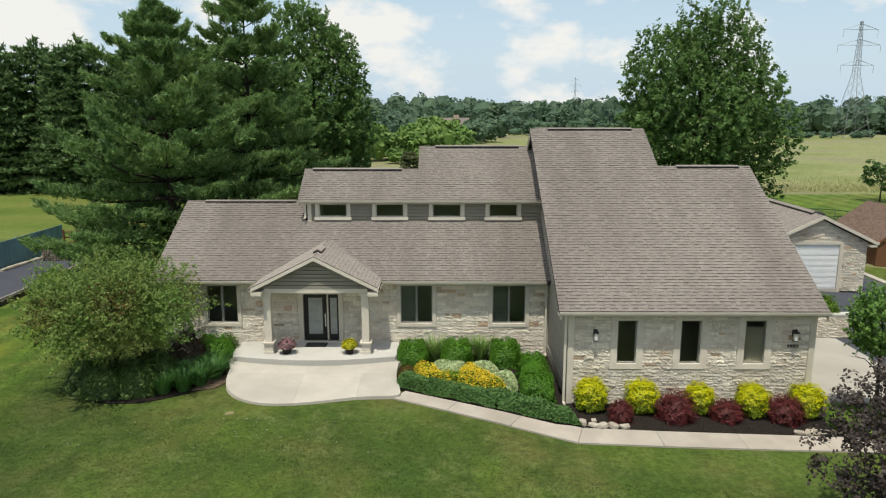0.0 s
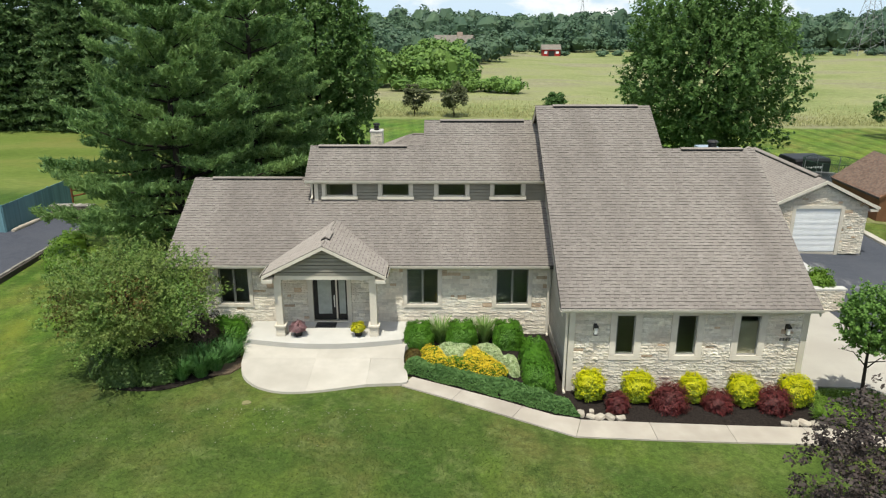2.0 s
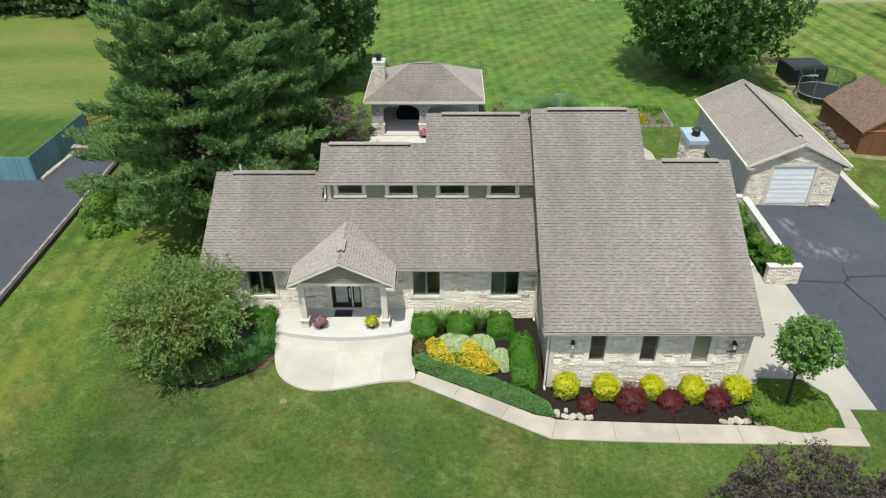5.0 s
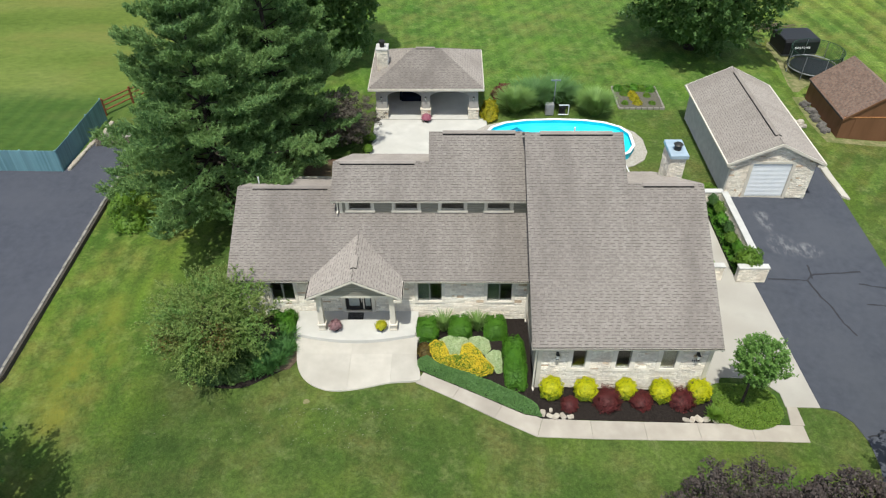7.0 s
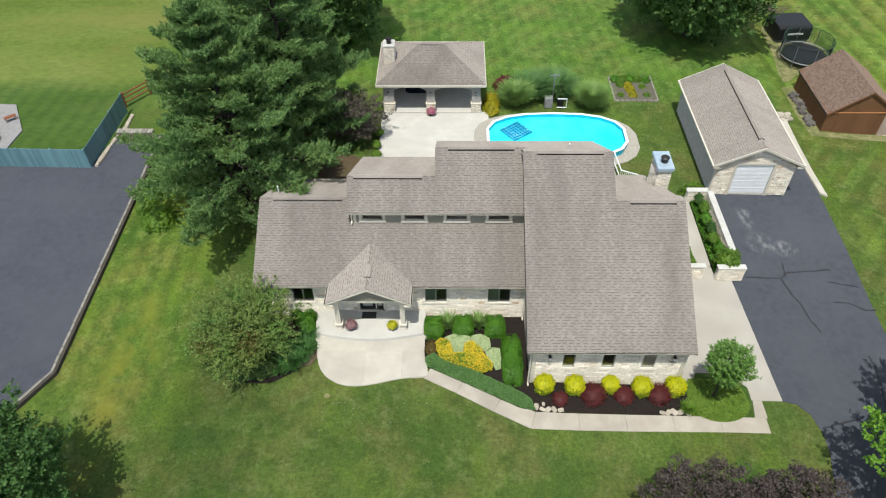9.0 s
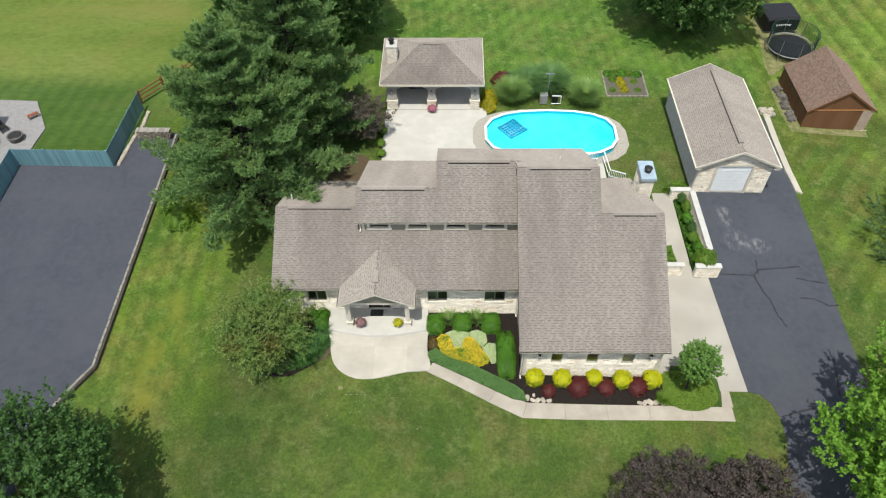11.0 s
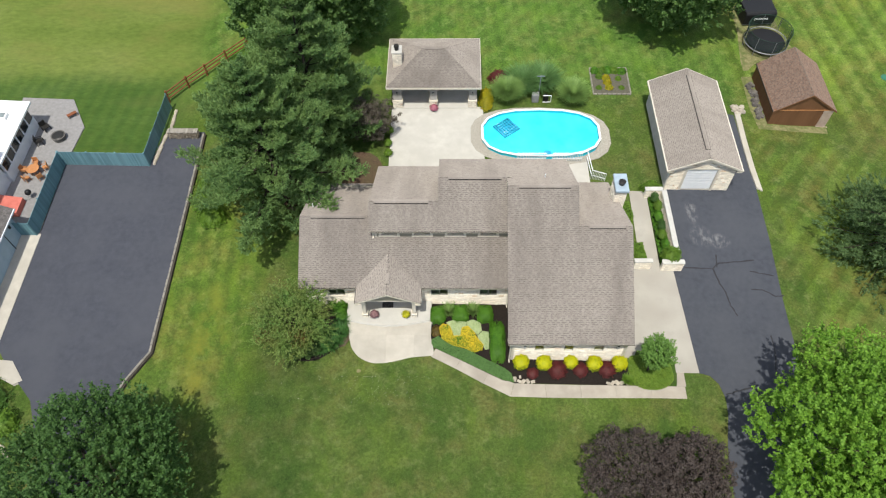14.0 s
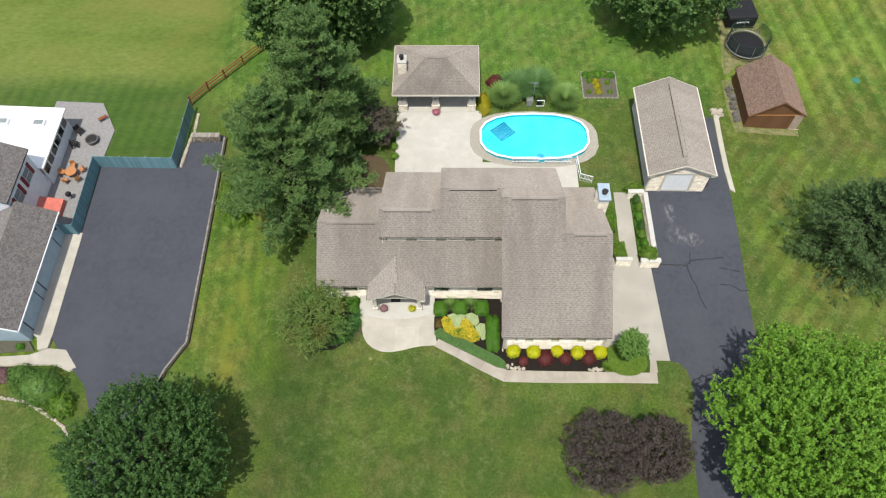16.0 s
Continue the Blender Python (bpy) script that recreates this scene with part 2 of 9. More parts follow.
def ground_material():
    """Lawn with mown stripes, patchy in front of the house, and a hay meadow from the far edge of the lawn on."""
    m, n, l, p = nodes_of("grass_ground")
    g = n.new("ShaderNodeNewGeometry")
    xyz = n.new("ShaderNodeSeparateXYZ")
    l.new(g.outputs["Position"], xyz.inputs[0])
    x, y = xyz.outputs["X"], xyz.outputs["Y"]

    def patch(scale, lo, hi, most, stretch=(1, 1, 1), rough=0.6):
        return ramp_node(n, l, noise_node(n, l, scale, 5, stretch, rough), [(lo, (0, 0, 0)), (hi, (most, most, most))])

    def times(*fs):
        out = fs[0]
        for f in fs[1:]:
            out = math_node(n, l, "MULTIPLY", out, f)
        return out

    def toned(colour, mask, tone):
        return mix_node(n, l, mask, colour, mix_node(n, l, 1.0, colour, tone, "MULTIPLY"))

    lawn = ramp_node(n, l, noise_node(n, l, 0.15, 4, rough=0.55), [(0.36, (0.045, 0.085, 0.017)), (0.50, (0.066, 0.105, 0.022)), (0.64, (0.088, 0.130, 0.028))])
    lawn = mix_node(n, l, patch(0.27, 0.46, 0.64, 0.8), lawn, (0.106, 0.108, 0.034))
    lawn = mix_node(n, l, patch(0.75, 0.48, 0.64, 0.75), lawn, (0.046, 0.078, 0.017))
    lawn = mix_node(n, l, patch(1.1, 0.52, 0.68, 0.8, rough=0.7), lawn, (0.118, 0.146, 0.048))
    lawn = mix_node(n, l, patch(0.21, 0.52, 0.68, 0.6, (1.2, 0.7, 1.0)), lawn, (0.092, 0.140, 0.020))
    lawn = mix_node(n, l, 0.8, lawn, ramp_node(n, l, noise_node(n, l, 5.0, 6, rough=0.8), [(0.30, (0.40, 0.42, 0.42)), (0.70, (1.56, 1.54, 1.5))]), "MULTIPLY")
    lawn = mix_node(n, l, 0.7, lawn, ramp_node(n, l, noise_node(n, l, 30.0, 3, rough=0.7), [(0.3, (0.55, 0.55, 0.55)), (0.7, (1.4, 1.4, 1.4))]), "MULTIPLY")
    # stripes of the mower
    wob = math_node(n, l, "MULTIPLY", noise_node(n, l, 0.12, 2), 2.4)

    def stripes(ax, ay, period, soft=0.5, wander=1.0):
        s = math_node(n, l, "ADD", math_node(n, l, "MULTIPLY", x, ax), math_node(n, l, "MULTIPLY", y, ay))
        s = math_node(n, l, "SINE", math_node(n, l, "ADD", math_node(n, l, "MULTIPLY", s, 6.2832 / period), math_node(n, l, "MULTIPLY", wob, wander)))
        return step_node(n, l, s, -soft, soft)

    worn = patch(0.35, 0.35, 0.62, 1.0)
    back_lawn = step_node(n, l, y, 50.0, 60.0)
    strip = math_node(n, l, "ADD", stripes(1.0, 0.08, 1.3, 0.6, 0.3), stripes(0.72, -0.60, 1.8, 0.6, 0.3))
    tone = ramp_node(n, l, math_node(n, l, "MULTIPLY", strip, 0.5), [(0.0, (1.06, 1.24, 1.04)), (1.0, (1.38, 1.58, 1.32))])
    lawn = toned(lawn, back_lawn, tone)
    # the strip between the house and the court, with a yellowed stretch
    side = times(step_node(n, l, x, -15.5, -18.5), step_node(n, l, y, 46.0, 40.0), step_node(n, l, y, 18.0, 27.0))
    lawn = toned(lawn, side, ramp_node(n, l, stripes(1.0, 0.06, 1.35, 0.9), [(0, (1.14, 1.18, 0.94)), (1, (1.38, 1.40, 1.04))]))
    near = step_node(n, l, math_node(n, l, "ADD", math_node(n, l, "ABSOLUTE", math_node(n, l, "ADD", x, 20.8)), math_node(n, l, "MULTIPLY", math_node(n, l, "ABSOLUTE", math_node(n, l, "ADD", y, -25.5)), 0.3)), 3.4, 0.4)
    lawn = mix_node(n, l, times(near, patch(0.5, 0.40, 0.62, 0.8)), lawn, (0.185, 0.185, 0.030))
    # front lawn below the side strip: a soft shadow toned into the grass colour
    lawn_shade = times(step_node(n, l, x, -9.0, -13.0), step_node(n, l, x, -19.0, -16.0), step_node(n, l, y, 31.0, 27.0), patch(0.22, 0.25, 0.5, 1.0))
    lawn = toned(lawn, lawn_shade, (0.76, 0.80, 0.82))
    # the neighbour's field: smooth yellow-green, a darker shadow band by the fence put into its colour
    field = ramp_node(n, l, noise_node(n, l, 0.11, 6, (0.45, 1.0, 1.0), 0.62), [(0.32, (0.088, 0.130, 0.025)), (0.5, (0.116, 0.158, 0.034)), (0.68, (0.148, 0.178, 0.050))])
    field = mix_node(n, l, 0.8, field, ramp_node(n, l, noise_node(n, l, 2.4, 6, (0.5, 1, 1), 0.75), [(0.25, (0.62, 0.66, 0.62)), (0.75, (1.38, 1.34, 1.34))]), "MULTIPLY")
    field = mix_node(n, l, patch(0.16, 0.50, 0.68, 0.6, (0.5, 1, 1)), field, (0.170, 0.168, 0.048))
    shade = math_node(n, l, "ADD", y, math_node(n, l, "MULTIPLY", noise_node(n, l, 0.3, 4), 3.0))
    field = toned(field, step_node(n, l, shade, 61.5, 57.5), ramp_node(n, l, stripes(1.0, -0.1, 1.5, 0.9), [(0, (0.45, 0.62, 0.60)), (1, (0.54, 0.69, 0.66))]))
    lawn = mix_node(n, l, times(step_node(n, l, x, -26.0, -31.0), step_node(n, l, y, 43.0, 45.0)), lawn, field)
    # the strongly striped lawn beyond the drive
    right = step_node(n, l, x, 28.5, 31.0)
    lawn = toned(lawn, times(right, step_node(n, l, y, 47.0, 54.0)), ramp_node(n, l, stripes(1.0, 0.11, 2.75, 0.6, 0.4), [(0, (1.0, 0.86, 0.80)), (1, (1.34, 1.16, 1.15))]))
    lawn = toned(lawn, times(right, step_node(n, l, y, 54.0, 48.0), worn), ramp_node(n, l, stripes(0.77, -0.64, 1.9, 0.6), [(0, (1.12, 1.02, 0.88)), (1, (1.48, 1.44, 1.30))]))
    # the meadow
    hay = ramp_node(n, l, noise_node(n, l, 0.05, 6, (0.45, 1.0, 1.0), 0.6), [(0.3, (0.15, 0.19, 0.06)), (0.5, (0.235, 0.25, 0.11)), (0.62, (0.22, 0.21, 0.128)), (0.78, (0.35, 0.34, 0.18))])
    hay = mix_node(n, l, 0.8, hay, ramp_node(n, l, noise_node(n, l, 1.6, 6, (0.6, 1, 1), 0.7), [(0.25, (0.55, 0.55, 0.55)), (0.75, (1.4, 1.4, 1.4))]), "MULTIPLY")
    edge = math_node(n, l, "ADD", y, math_node(n, l, "MULTIPLY", noise_node(n, l, 0.4, 4), 2.0))
    wild = times(step_node(n, l, edge, 100.0, 102.5), step_node(n, l, x, -32.0, -27.0))
    hay = mix_node(n, l, step_node(n, l, y, 318.0, 345.0), hay, (0.05, 0.085, 0.045))
    col = mix_node(n, l, wild, lawn, hay)
    l.new(col, p.inputs["Base Color"])
    p.inputs["Roughness"].default_value, p.inputs["Specular IOR Level"].default_value = 0.9, 0.1
    b = n.new("ShaderNodeBump")
    b.inputs["Strength"].default_value, b.inputs["Distance"].default_value = 0.6, 0.06
    l.new(noise_node(n, l, 14.0, 4, rough=0.7), b.inputs["Height"])
    l.new(b.outputs["Normal"], p.inputs["Normal"])
    return m


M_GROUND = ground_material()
def shingle(name, stretch, streak=(1.0, 0.22, 0.22)):
    """Weathered shingle: dashes along the rows, tab by tab change and long streaks down the slope."""
    return surface(name, (0.250, 0.222, 0.198), (0.326, 0.292, 0.263), 4.0, 0.95, 0.4, 70, stain=(0.222, 0.195, 0.175), stain_scale=0.5, stain_stretch=streak, stretch=stretch, island=0.07, rand=0.06, spec=0.12)


M_SHINGLE = shingle("asphalt_shingle", (1.0, 4.0, 4.0))
M_SHINGLE_SIDE = shingle("asphalt_shingle_side", (4.0, 1.0, 4.0), (0.22, 1.0, 0.22))
M_SHINGLE_HIP = shingle("asphalt_shingle_hip", (2.5, 2.5, 4.0), (1, 1, 1))
M_SHINGLE_BROWN = surface("brown_shingle", (0.155, 0.104, 0.080), (0.215, 0.148, 0.116), 9.0, 0.95, 0.3, 90, island=0.2, rand=0.1, spec=0.15)
M_SHINGLE_DARK = surface("charcoal_shingle", (0.12, 0.11, 0.11), (0.21, 0.195, 0.19), 9.0, 0.95, 0.3, 90, island=0.22, rand=0.1, spec=0.15)
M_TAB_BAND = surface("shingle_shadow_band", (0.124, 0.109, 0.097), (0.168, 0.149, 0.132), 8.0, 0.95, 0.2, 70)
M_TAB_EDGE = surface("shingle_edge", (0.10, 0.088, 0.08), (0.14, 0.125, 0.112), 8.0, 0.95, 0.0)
M_FELT = surface("roof_felt", (0.05, 0.045, 0.04), (0.08, 0.07, 0.065), 4.0, 0.95)
M_STONE = surface("limestone", (0.62, 0.57, 0.48), (0.80, 0.76, 0.67), 7.0, 0.9, 1.0, 14, stain=(0.66, 0.58, 0.48), stain_scale=0.9, rand=0.14, island=0.14, spec=0.15)
M_STONE_TAN = surface("tan_limestone", (0.48, 0.36, 0.25), (0.62, 0.49, 0.36), 5.0, 0.9, 0.5, 24, rand=0.15, spec=0.2)
M_MORTAR = surface("mortar", (0.62, 0.58, 0.51), (0.72, 0.68, 0.61), 8.0, 0.95, 0.3, 60)
M_TRIM = surface("cream_trim", (0.59, 0.54, 0.455), (0.67, 0.62, 0.53), 2.0, 0.6, 0.03, 60, spec=0.3)
M_SIDING = surface("grey_siding", (0.225, 0.209, 0.170), (0.265, 0.247, 0.202), 1.5, 0.65, 0.04, 60, rand=0.05, spec=0.3)
M_SIDING_PALE = surface("pale_grey_siding", (0.33, 0.305, 0.255), (0.38, 0.352, 0.298), 1.5, 0.65, 0.04, 60, rand=0.05, spec=0.3)
M_DARK = surface("dark_bronze", (0.018, 0.017, 0.016), (0.03, 0.028, 0.026), 6.0, 0.45, 0.0)
M_BLACK = surface("black_plastic", (0.008, 0.008, 0.009), (0.016, 0.016, 0.018), 6.0, 0.5, 0.1, 20)
M_GLASS = glass_material("window_glass", (0.82, 0.88, 0.85))
M_WHITE = surface("white_paint", (0.74, 0.76, 0.78), (0.82, 0.83, 0.84), 2.0, 0.5, 0.02, 40)
M_CONCRETE = surface("concrete", (0.44, 0.412, 0.360), (0.52, 0.488, 0.430), 1.2, 0.9, 0.15, 70, stain=(0.39, 0.36, 0.31), stain_scale=0.35, rand=0.05, spec=0.15)
M_WALK = surface("tan_concrete", (0.37, 0.335, 0.285), (0.44, 0.40, 0.345), 1.2, 0.9, 0.15, 70, stain=(0.33, 0.295, 0.25), stain_scale=0.5, rand=0.04, spec=0.15)
M_APRON = surface("grey_concrete", (0.375, 0.355, 0.318), (0.445, 0.422, 0.380), 1.2, 0.9, 0.15, 70, stain=(0.335, 0.312, 0.275), stain_scale=0.3, spec=0.15)
M_CONCRETE_PALE = surface("pale_concrete", (0.45, 0.435, 0.40), (0.53, 0.515, 0.475), 1.2, 0.9, 0.15, 70, stain=(0.455, 0.44, 0.405), stain_scale=0.4, spec=0.15)
M_ASPHALT = surface("asphalt", (0.053, 0.057, 0.074), (0.069, 0.074, 0.093), 2.2, 0.85, 0.4, 80, stain=(0.073, 0.077, 0.094), stain_scale=0.25, spec=0.3)


def drive_material():
    """Asphalt with pale chalky wear in streaks before the garage."""
    m = surface("driveway_asphalt", (0.050, 0.055, 0.070), (0.066, 0.072, 0.089), 2.2, 0.85, 0.4, 80, stain=(0.072, 0.077, 0.092), stain_scale=0.25, spec=0.3)
    n, l = m.node_tree.nodes, m.node_tree.links
    p = n["Principled BSDF"]
    base = p.inputs["Base Color"].links[0].from_socket
    g = n.new("ShaderNodeNewGeometry")
    xyz = n.new("ShaderNodeSeparateXYZ")
    l.new(g.outputs["Position"], xyz.inputs[0])
    area = None
    for cx, cy, rx, ry in ((22.1, 39.9, 0.7, 1.5), (22.5, 37.2, 1.1, 1.3), (24.0, 36.7, 1.2, 0.9)):
        dx = math_node(n, l, "DIVIDE", math_node(n, l, "SUBTRACT", xyz.outputs["X"], cx), rx)
        dy = math_node(n, l, "DIVIDE", math_node(n, l, "SUBTRACT", xyz.outputs["Y"], cy), ry)
        d = math_node(n, l, "ADD", math_node(n, l, "MULTIPLY", dx, dx), math_node(n, l, "MULTIPLY", dy, dy))
        f = step_node(n, l, d, 1.2, 0.0)
        area = f if area is None else math_node(n, l, "MAXIMUM", area, f)
    grain = ramp_node(n, l, noise_node(n, l, 1.6, 7, (1.6, 0.7, 1.0), 0.72), [(0.46, (0, 0, 0)), (0.72, (0.85, 0.85, 0.85))])
    l.new(mix_node(n, l, math_node(n, l, "MULTIPLY", area, grain), base, (0.27, 0.27, 0.275)), p.inputs["Base Color"])
    return m


M_DRIVE = drive_material()
M_SEALER = surface("crack_sealer", (0.020, 0.020, 0.024), (0.03, 0.03, 0.034), 5.0, 0.6, 0.1)
M_MULCH = surface("dark_mulch", (0.010, 0.008, 0.007), (0.035, 0.028, 0.024), 14.0, 0.95, 1.0, 30, spec=0.1)
M_MULCH_BROWN = surface("brown_mulch", (0.11, 0.078, 0.052), (0.20, 0.15, 0.105), 14.0, 0.95, 1.0, 30, spec=0.1)
M_ROCK = surface("field_rock", (0.30, 0.26, 0.21), (0.46, 0.42, 0.35), 4.0, 0.9, 0.6, 16, rand=0.2)
M_ROCK_DARK = surface("grey_rubble", (0.075, 0.068, 0.062), (0.17, 0.155, 0.14), 4.0, 0.9, 0.6, 16, rand=0.3, island=0.3)
M_BROWN = surface("brown_boards", (0.145, 0.068, 0.032), (0.19, 0.092, 0.046), 1.5, 0.75, 0.08, 50, stretch=(1, 1, 0.2), rand=0.06)
M_BLUE = surface("teal_fence_paint", (0.110, 0.225, 0.262), (0.155, 0.287, 0.328), 1.2, 0.6, 0.1, 40, stretch=(3, 3, 0.3), rand=0.15, stain=(0.165, 0.305, 0.345), stain_scale=0.3)
M_RAIL = surface("red_cedar", (0.16, 0.05, 0.02), (0.25, 0.09, 0.04), 3.0, 0.7, 0.1, 40, rand=0.1)
M_BARK = surface("bark", (0.028, 0.023, 0.019), (0.070, 0.058, 0.048), 8.0, 0.95, 0.8, 18, stretch=(1, 1, 0.25), spec=0.1)
M_METAL = surface("galvanised_steel", (0.20, 0.21, 0.22), (0.28, 0.29, 0.30), 3.0, 0.5, 0.05, 40, metal=0.3)
M_CAP = surface("blue_grey_metal", (0.36, 0.45, 0.53), (0.45, 0.55, 0.63), 2.0, 0.45, 0.04, 30, metal=0.3)
M_HOUSE_WHITE = surface("white_vinyl", (0.66, 0.69, 0.74), (0.76, 0.78, 0.82), 1.5, 0.55, 0.03, 40)
M_HOUSE_BLUE = surface("pale_blue_siding", (0.33, 0.43, 0.50), (0.40, 0.50, 0.57), 1.5, 0.55, 0.03, 40)
M_RED = surface("barn_red", (0.26, 0.02, 0.02), (0.36, 0.035, 0.03), 2.0, 0.6, 0.05, 40)
M_STEEL = surface("brushed_steel", (0.62, 0.62, 0.60), (0.72, 0.72, 0.70), 6.0, 0.3, 0.0, metal=0.7)
M_FLOOR = surface("interior_floor", (0.30, 0.28, 0.24), (0.38, 0.36, 0.31), 2.0, 0.6, 0.0)

F_MAPLE = foliage("maple_leaves", (0.032, 0.082, 0.020), (0.088, 0.178, 0.044), None, 0.5, 0.35)
F_BIG = foliage("oak_leaves", (0.060, 0.132, 0.034), (0.160, 0.268, 0.078), None, 0.5, 0.42)
F_LIME = foliage("lime_green_leaves", (0.080, 0.190, 0.018), (0.205, 0.385, 0.048), (0.225, 0.395, 0.042), 0.6, 0.35)
F_PINE = foliage("pine_needles", (0.066, 0.148, 0.050), (0.225, 0.355, 0.120), (0.250, 0.365, 0.110), 0.35, 0.38)
F_SPRUCE = foliage("spruce_needles", (0.050, 0.108, 0.040), (0.165, 0.255, 0.095), None, 0.4, 0.35)
F_PURPLE = foliage("purple_leaves", (0.028, 0.021, 0.020), (0.088, 0.066, 0.058), (0.080, 0.068, 0.056), 0.6, 0.15)
F_ACER = foliage("olive_green_leaves", (0.078, 0.168, 0.032), (0.235, 0.375, 0.098), (0.280, 0.245, 0.080), 0.55, 0.40)
F_HEDGE = foliage("boxwood_leaves", (0.030, 0.105, 0.008), (0.105, 0.25, 0.022), None, 2.0, 0.25)
F_CREEPER = foliage("ground_cover_leaves", (0.055, 0.135, 0.038), (0.135, 0.25, 0.074), None, 2.0, 0.25)
F_DARKSHRUB = foliage("dark_green_leaves", (0.030, 0.068, 0.016), (0.095, 0.155, 0.038), None, 1.5, 0.2)
F_YELLOW = foliage("golden_leaves", (0.34, 0.37, 0.008), (0.70, 0.66, 0.012), (0.52, 0.55, 0.01), 3.0, 0.3)
F_YELLOWGREEN = foliage("yellow_green_lower_leaves", (0.09, 0.15, 0.010), (0.27, 0.34, 0.018), None, 3.0, 0.3)
F_RED = foliage("burgundy_leaves", (0.050, 0.013, 0.015), (0.200, 0.036, 0.036), (0.11, 0.042, 0.034), 2.5, 0.25)
F_GRASSY = foliage("ornamental_grass", (0.11, 0.21, 0.045), (0.25, 0.38, 0.11), None, 1.5, 0.3)
F_HOSTA = foliage("pale_variegated_leaves", (0.22, 0.34, 0.12), (0.62, 0.69, 0.42), None, 3.0, 0.3)
F_GOLDFLOWER = foliage("yellow_flowers", (0.56, 0.41, 0.02), (0.80, 0.62, 0.05), None, 3.0, 0.2)
F_PINK = foliage("pink_flowers", (0.28, 0.06, 0.12), (0.50, 0.20, 0.26), None, 3.0, 0.2)
# distance haze is mixed into these leaf tones as a blue cast
F_FAR = foliage("hazy_woods_leaves", (0.058, 0.112, 0.074), (0.094, 0.160, 0.098), (0.150, 0.225, 0.112), 0.06, 0.3)
F_MEADOW = foliage("meadow_shrub_leaves", (0.065, 0.14, 0.032), (0.17, 0.29, 0.065), (0.22, 0.33, 0.08), 0.12, 0.25)
F_HAYGRASS = foliage("hay_stalks", (0.28, 0.28, 0.12), (0.46, 0.44, 0.21), (0.26, 0.30, 0.10), 0.15, 0.3)
F_BRIGHTCOVER = foliage("lime_ground_cover", (0.075, 0.155, 0.016), (0.185, 0.295, 0.042), (0.205, 0.300, 0.040), 1.5, 0.3)
F_LOWGREEN = foliage("bright_ground_cover", (0.055, 0.13, 0.014), (0.14, 0.25, 0.03), (0.17, 0.27, 0.03), 1.5, 0.3)
F_IRIS = foliage("iris_leaves", (0.040, 0.125, 0.028), (0.115, 0.25, 0.068), None, 1.5, 0.25)
F_PINKPOT = foliage("dusky_pink_leaves", (0.10, 0.06, 0.06), (0.30, 0.17, 0.18), None, 4.0, 0.2)
F_YELLOWPOT = foliage("yellow_green_leaves", (0.12, 0.18, 0.01), (0.55, 0.50, 0.02), None, 4.0, 0.2)
F_GOLDSHRUB = foliage("gold_green_leaves", (0.16, 0.17, 0.01), (0.55, 0.44, 0.015), (0.20, 0.24, 0.02), 1.2, 0.25)
F_BROWNLEAF = foliage("grey_brown_leaves", (0.058, 0.050, 0.038), (0.140, 0.120, 0.092), (0.115, 0.090, 0.072), 0.8, 0.15)
F_DARKRED = foliage("dark_brown_leaves", (0.022, 0.020, 0.014), (0.060, 0.048, 0.032), (0.075, 0.035, 0.025), 0.4, 0.15)
F_RUST = foliage("rust_leaves", (0.07, 0.055, 0.015), (0.15, 0.12, 0.03), (0.16, 0.08, 0.025), 3.0, 0.25)
F_LOOSE = foliage("mid_green_leaves", (0.045, 0.115, 0.018), (0.13, 0.24, 0.05), None, 0.9, 0.3)
F_LAWN = foliage("lawn_blades", (0.036, 0.080, 0.014), (0.135, 0.190, 0.050), (0.110, 0.145, 0.038), 0.8, 0.35)
F_CLOVER = foliage("clover_heads", (0.28, 0.29, 0.22), (0.45, 0.45, 0.38), None, 2.0, 0.2)
M_MATGREY = surface("worn_grey", (0.10, 0.095, 0.09), (0.16, 0.15, 0.14), 8.0, 0.9, 0.1)
M_FROSTLIGHT = surface("pale_lamp_glass", (0.62, 0.62, 0.60), (0.70, 0.70, 0.68), 3.0, 0.3, 0.0)
M_COPING = surface("pale_coping", (0.45, 0.44, 0.41), (0.54, 0.53, 0.50), 2.0, 0.8, 0.1, 50, rand=0.05)
M_GREYPLASTIC = surface("grey_casing", (0.22, 0.22, 0.22), (0.30, 0.30, 0.30), 3.0, 0.6, 0.05)
M_NETGREEN = surface("dark_green_net", (0.012, 0.035, 0.025), (0.02, 0.05, 0.035), 3.0, 0.7, 0.0)
M_SHUTTER = surface("dark_red_paint", (0.14, 0.012, 0.018), (0.19, 0.02, 0.025), 3.0, 0.5, 0.03)
M_SALMON = surface("salmon_paint", (0.50, 0.13, 0.10), (0.60, 0.18, 0.14), 2.0, 0.6, 0.03)
M_DARKGLASS = surface("dark_window_glass", (0.01, 0.013, 0.015), (0.02, 0.025, 0.028), 2.0, 0.06, 0.0, spec=0.6)
M_ORANGE = surface("orange_cedar", (0.38, 0.16, 0.06), (0.50, 0.24, 0.10), 3.0, 0.6, 0.05, stretch=(4, 1, 1))
M_TANROOF = surface("tan_roof", (0.22, 0.19, 0.16), (0.30, 0.27, 0.23), 1.0, 0.9, 0.1)
F_SAPLING = foliage("young_tree_leaves", (0.070, 0.160, 0.028), (0.200, 0.350, 0.080), None, 1.5, 0.35)
M_STICKS = surface("dry_sticks", (0.10, 0.075, 0.055), (0.22, 0.17, 0.13), 6.0, 0.95, 0.2, island=0.25)
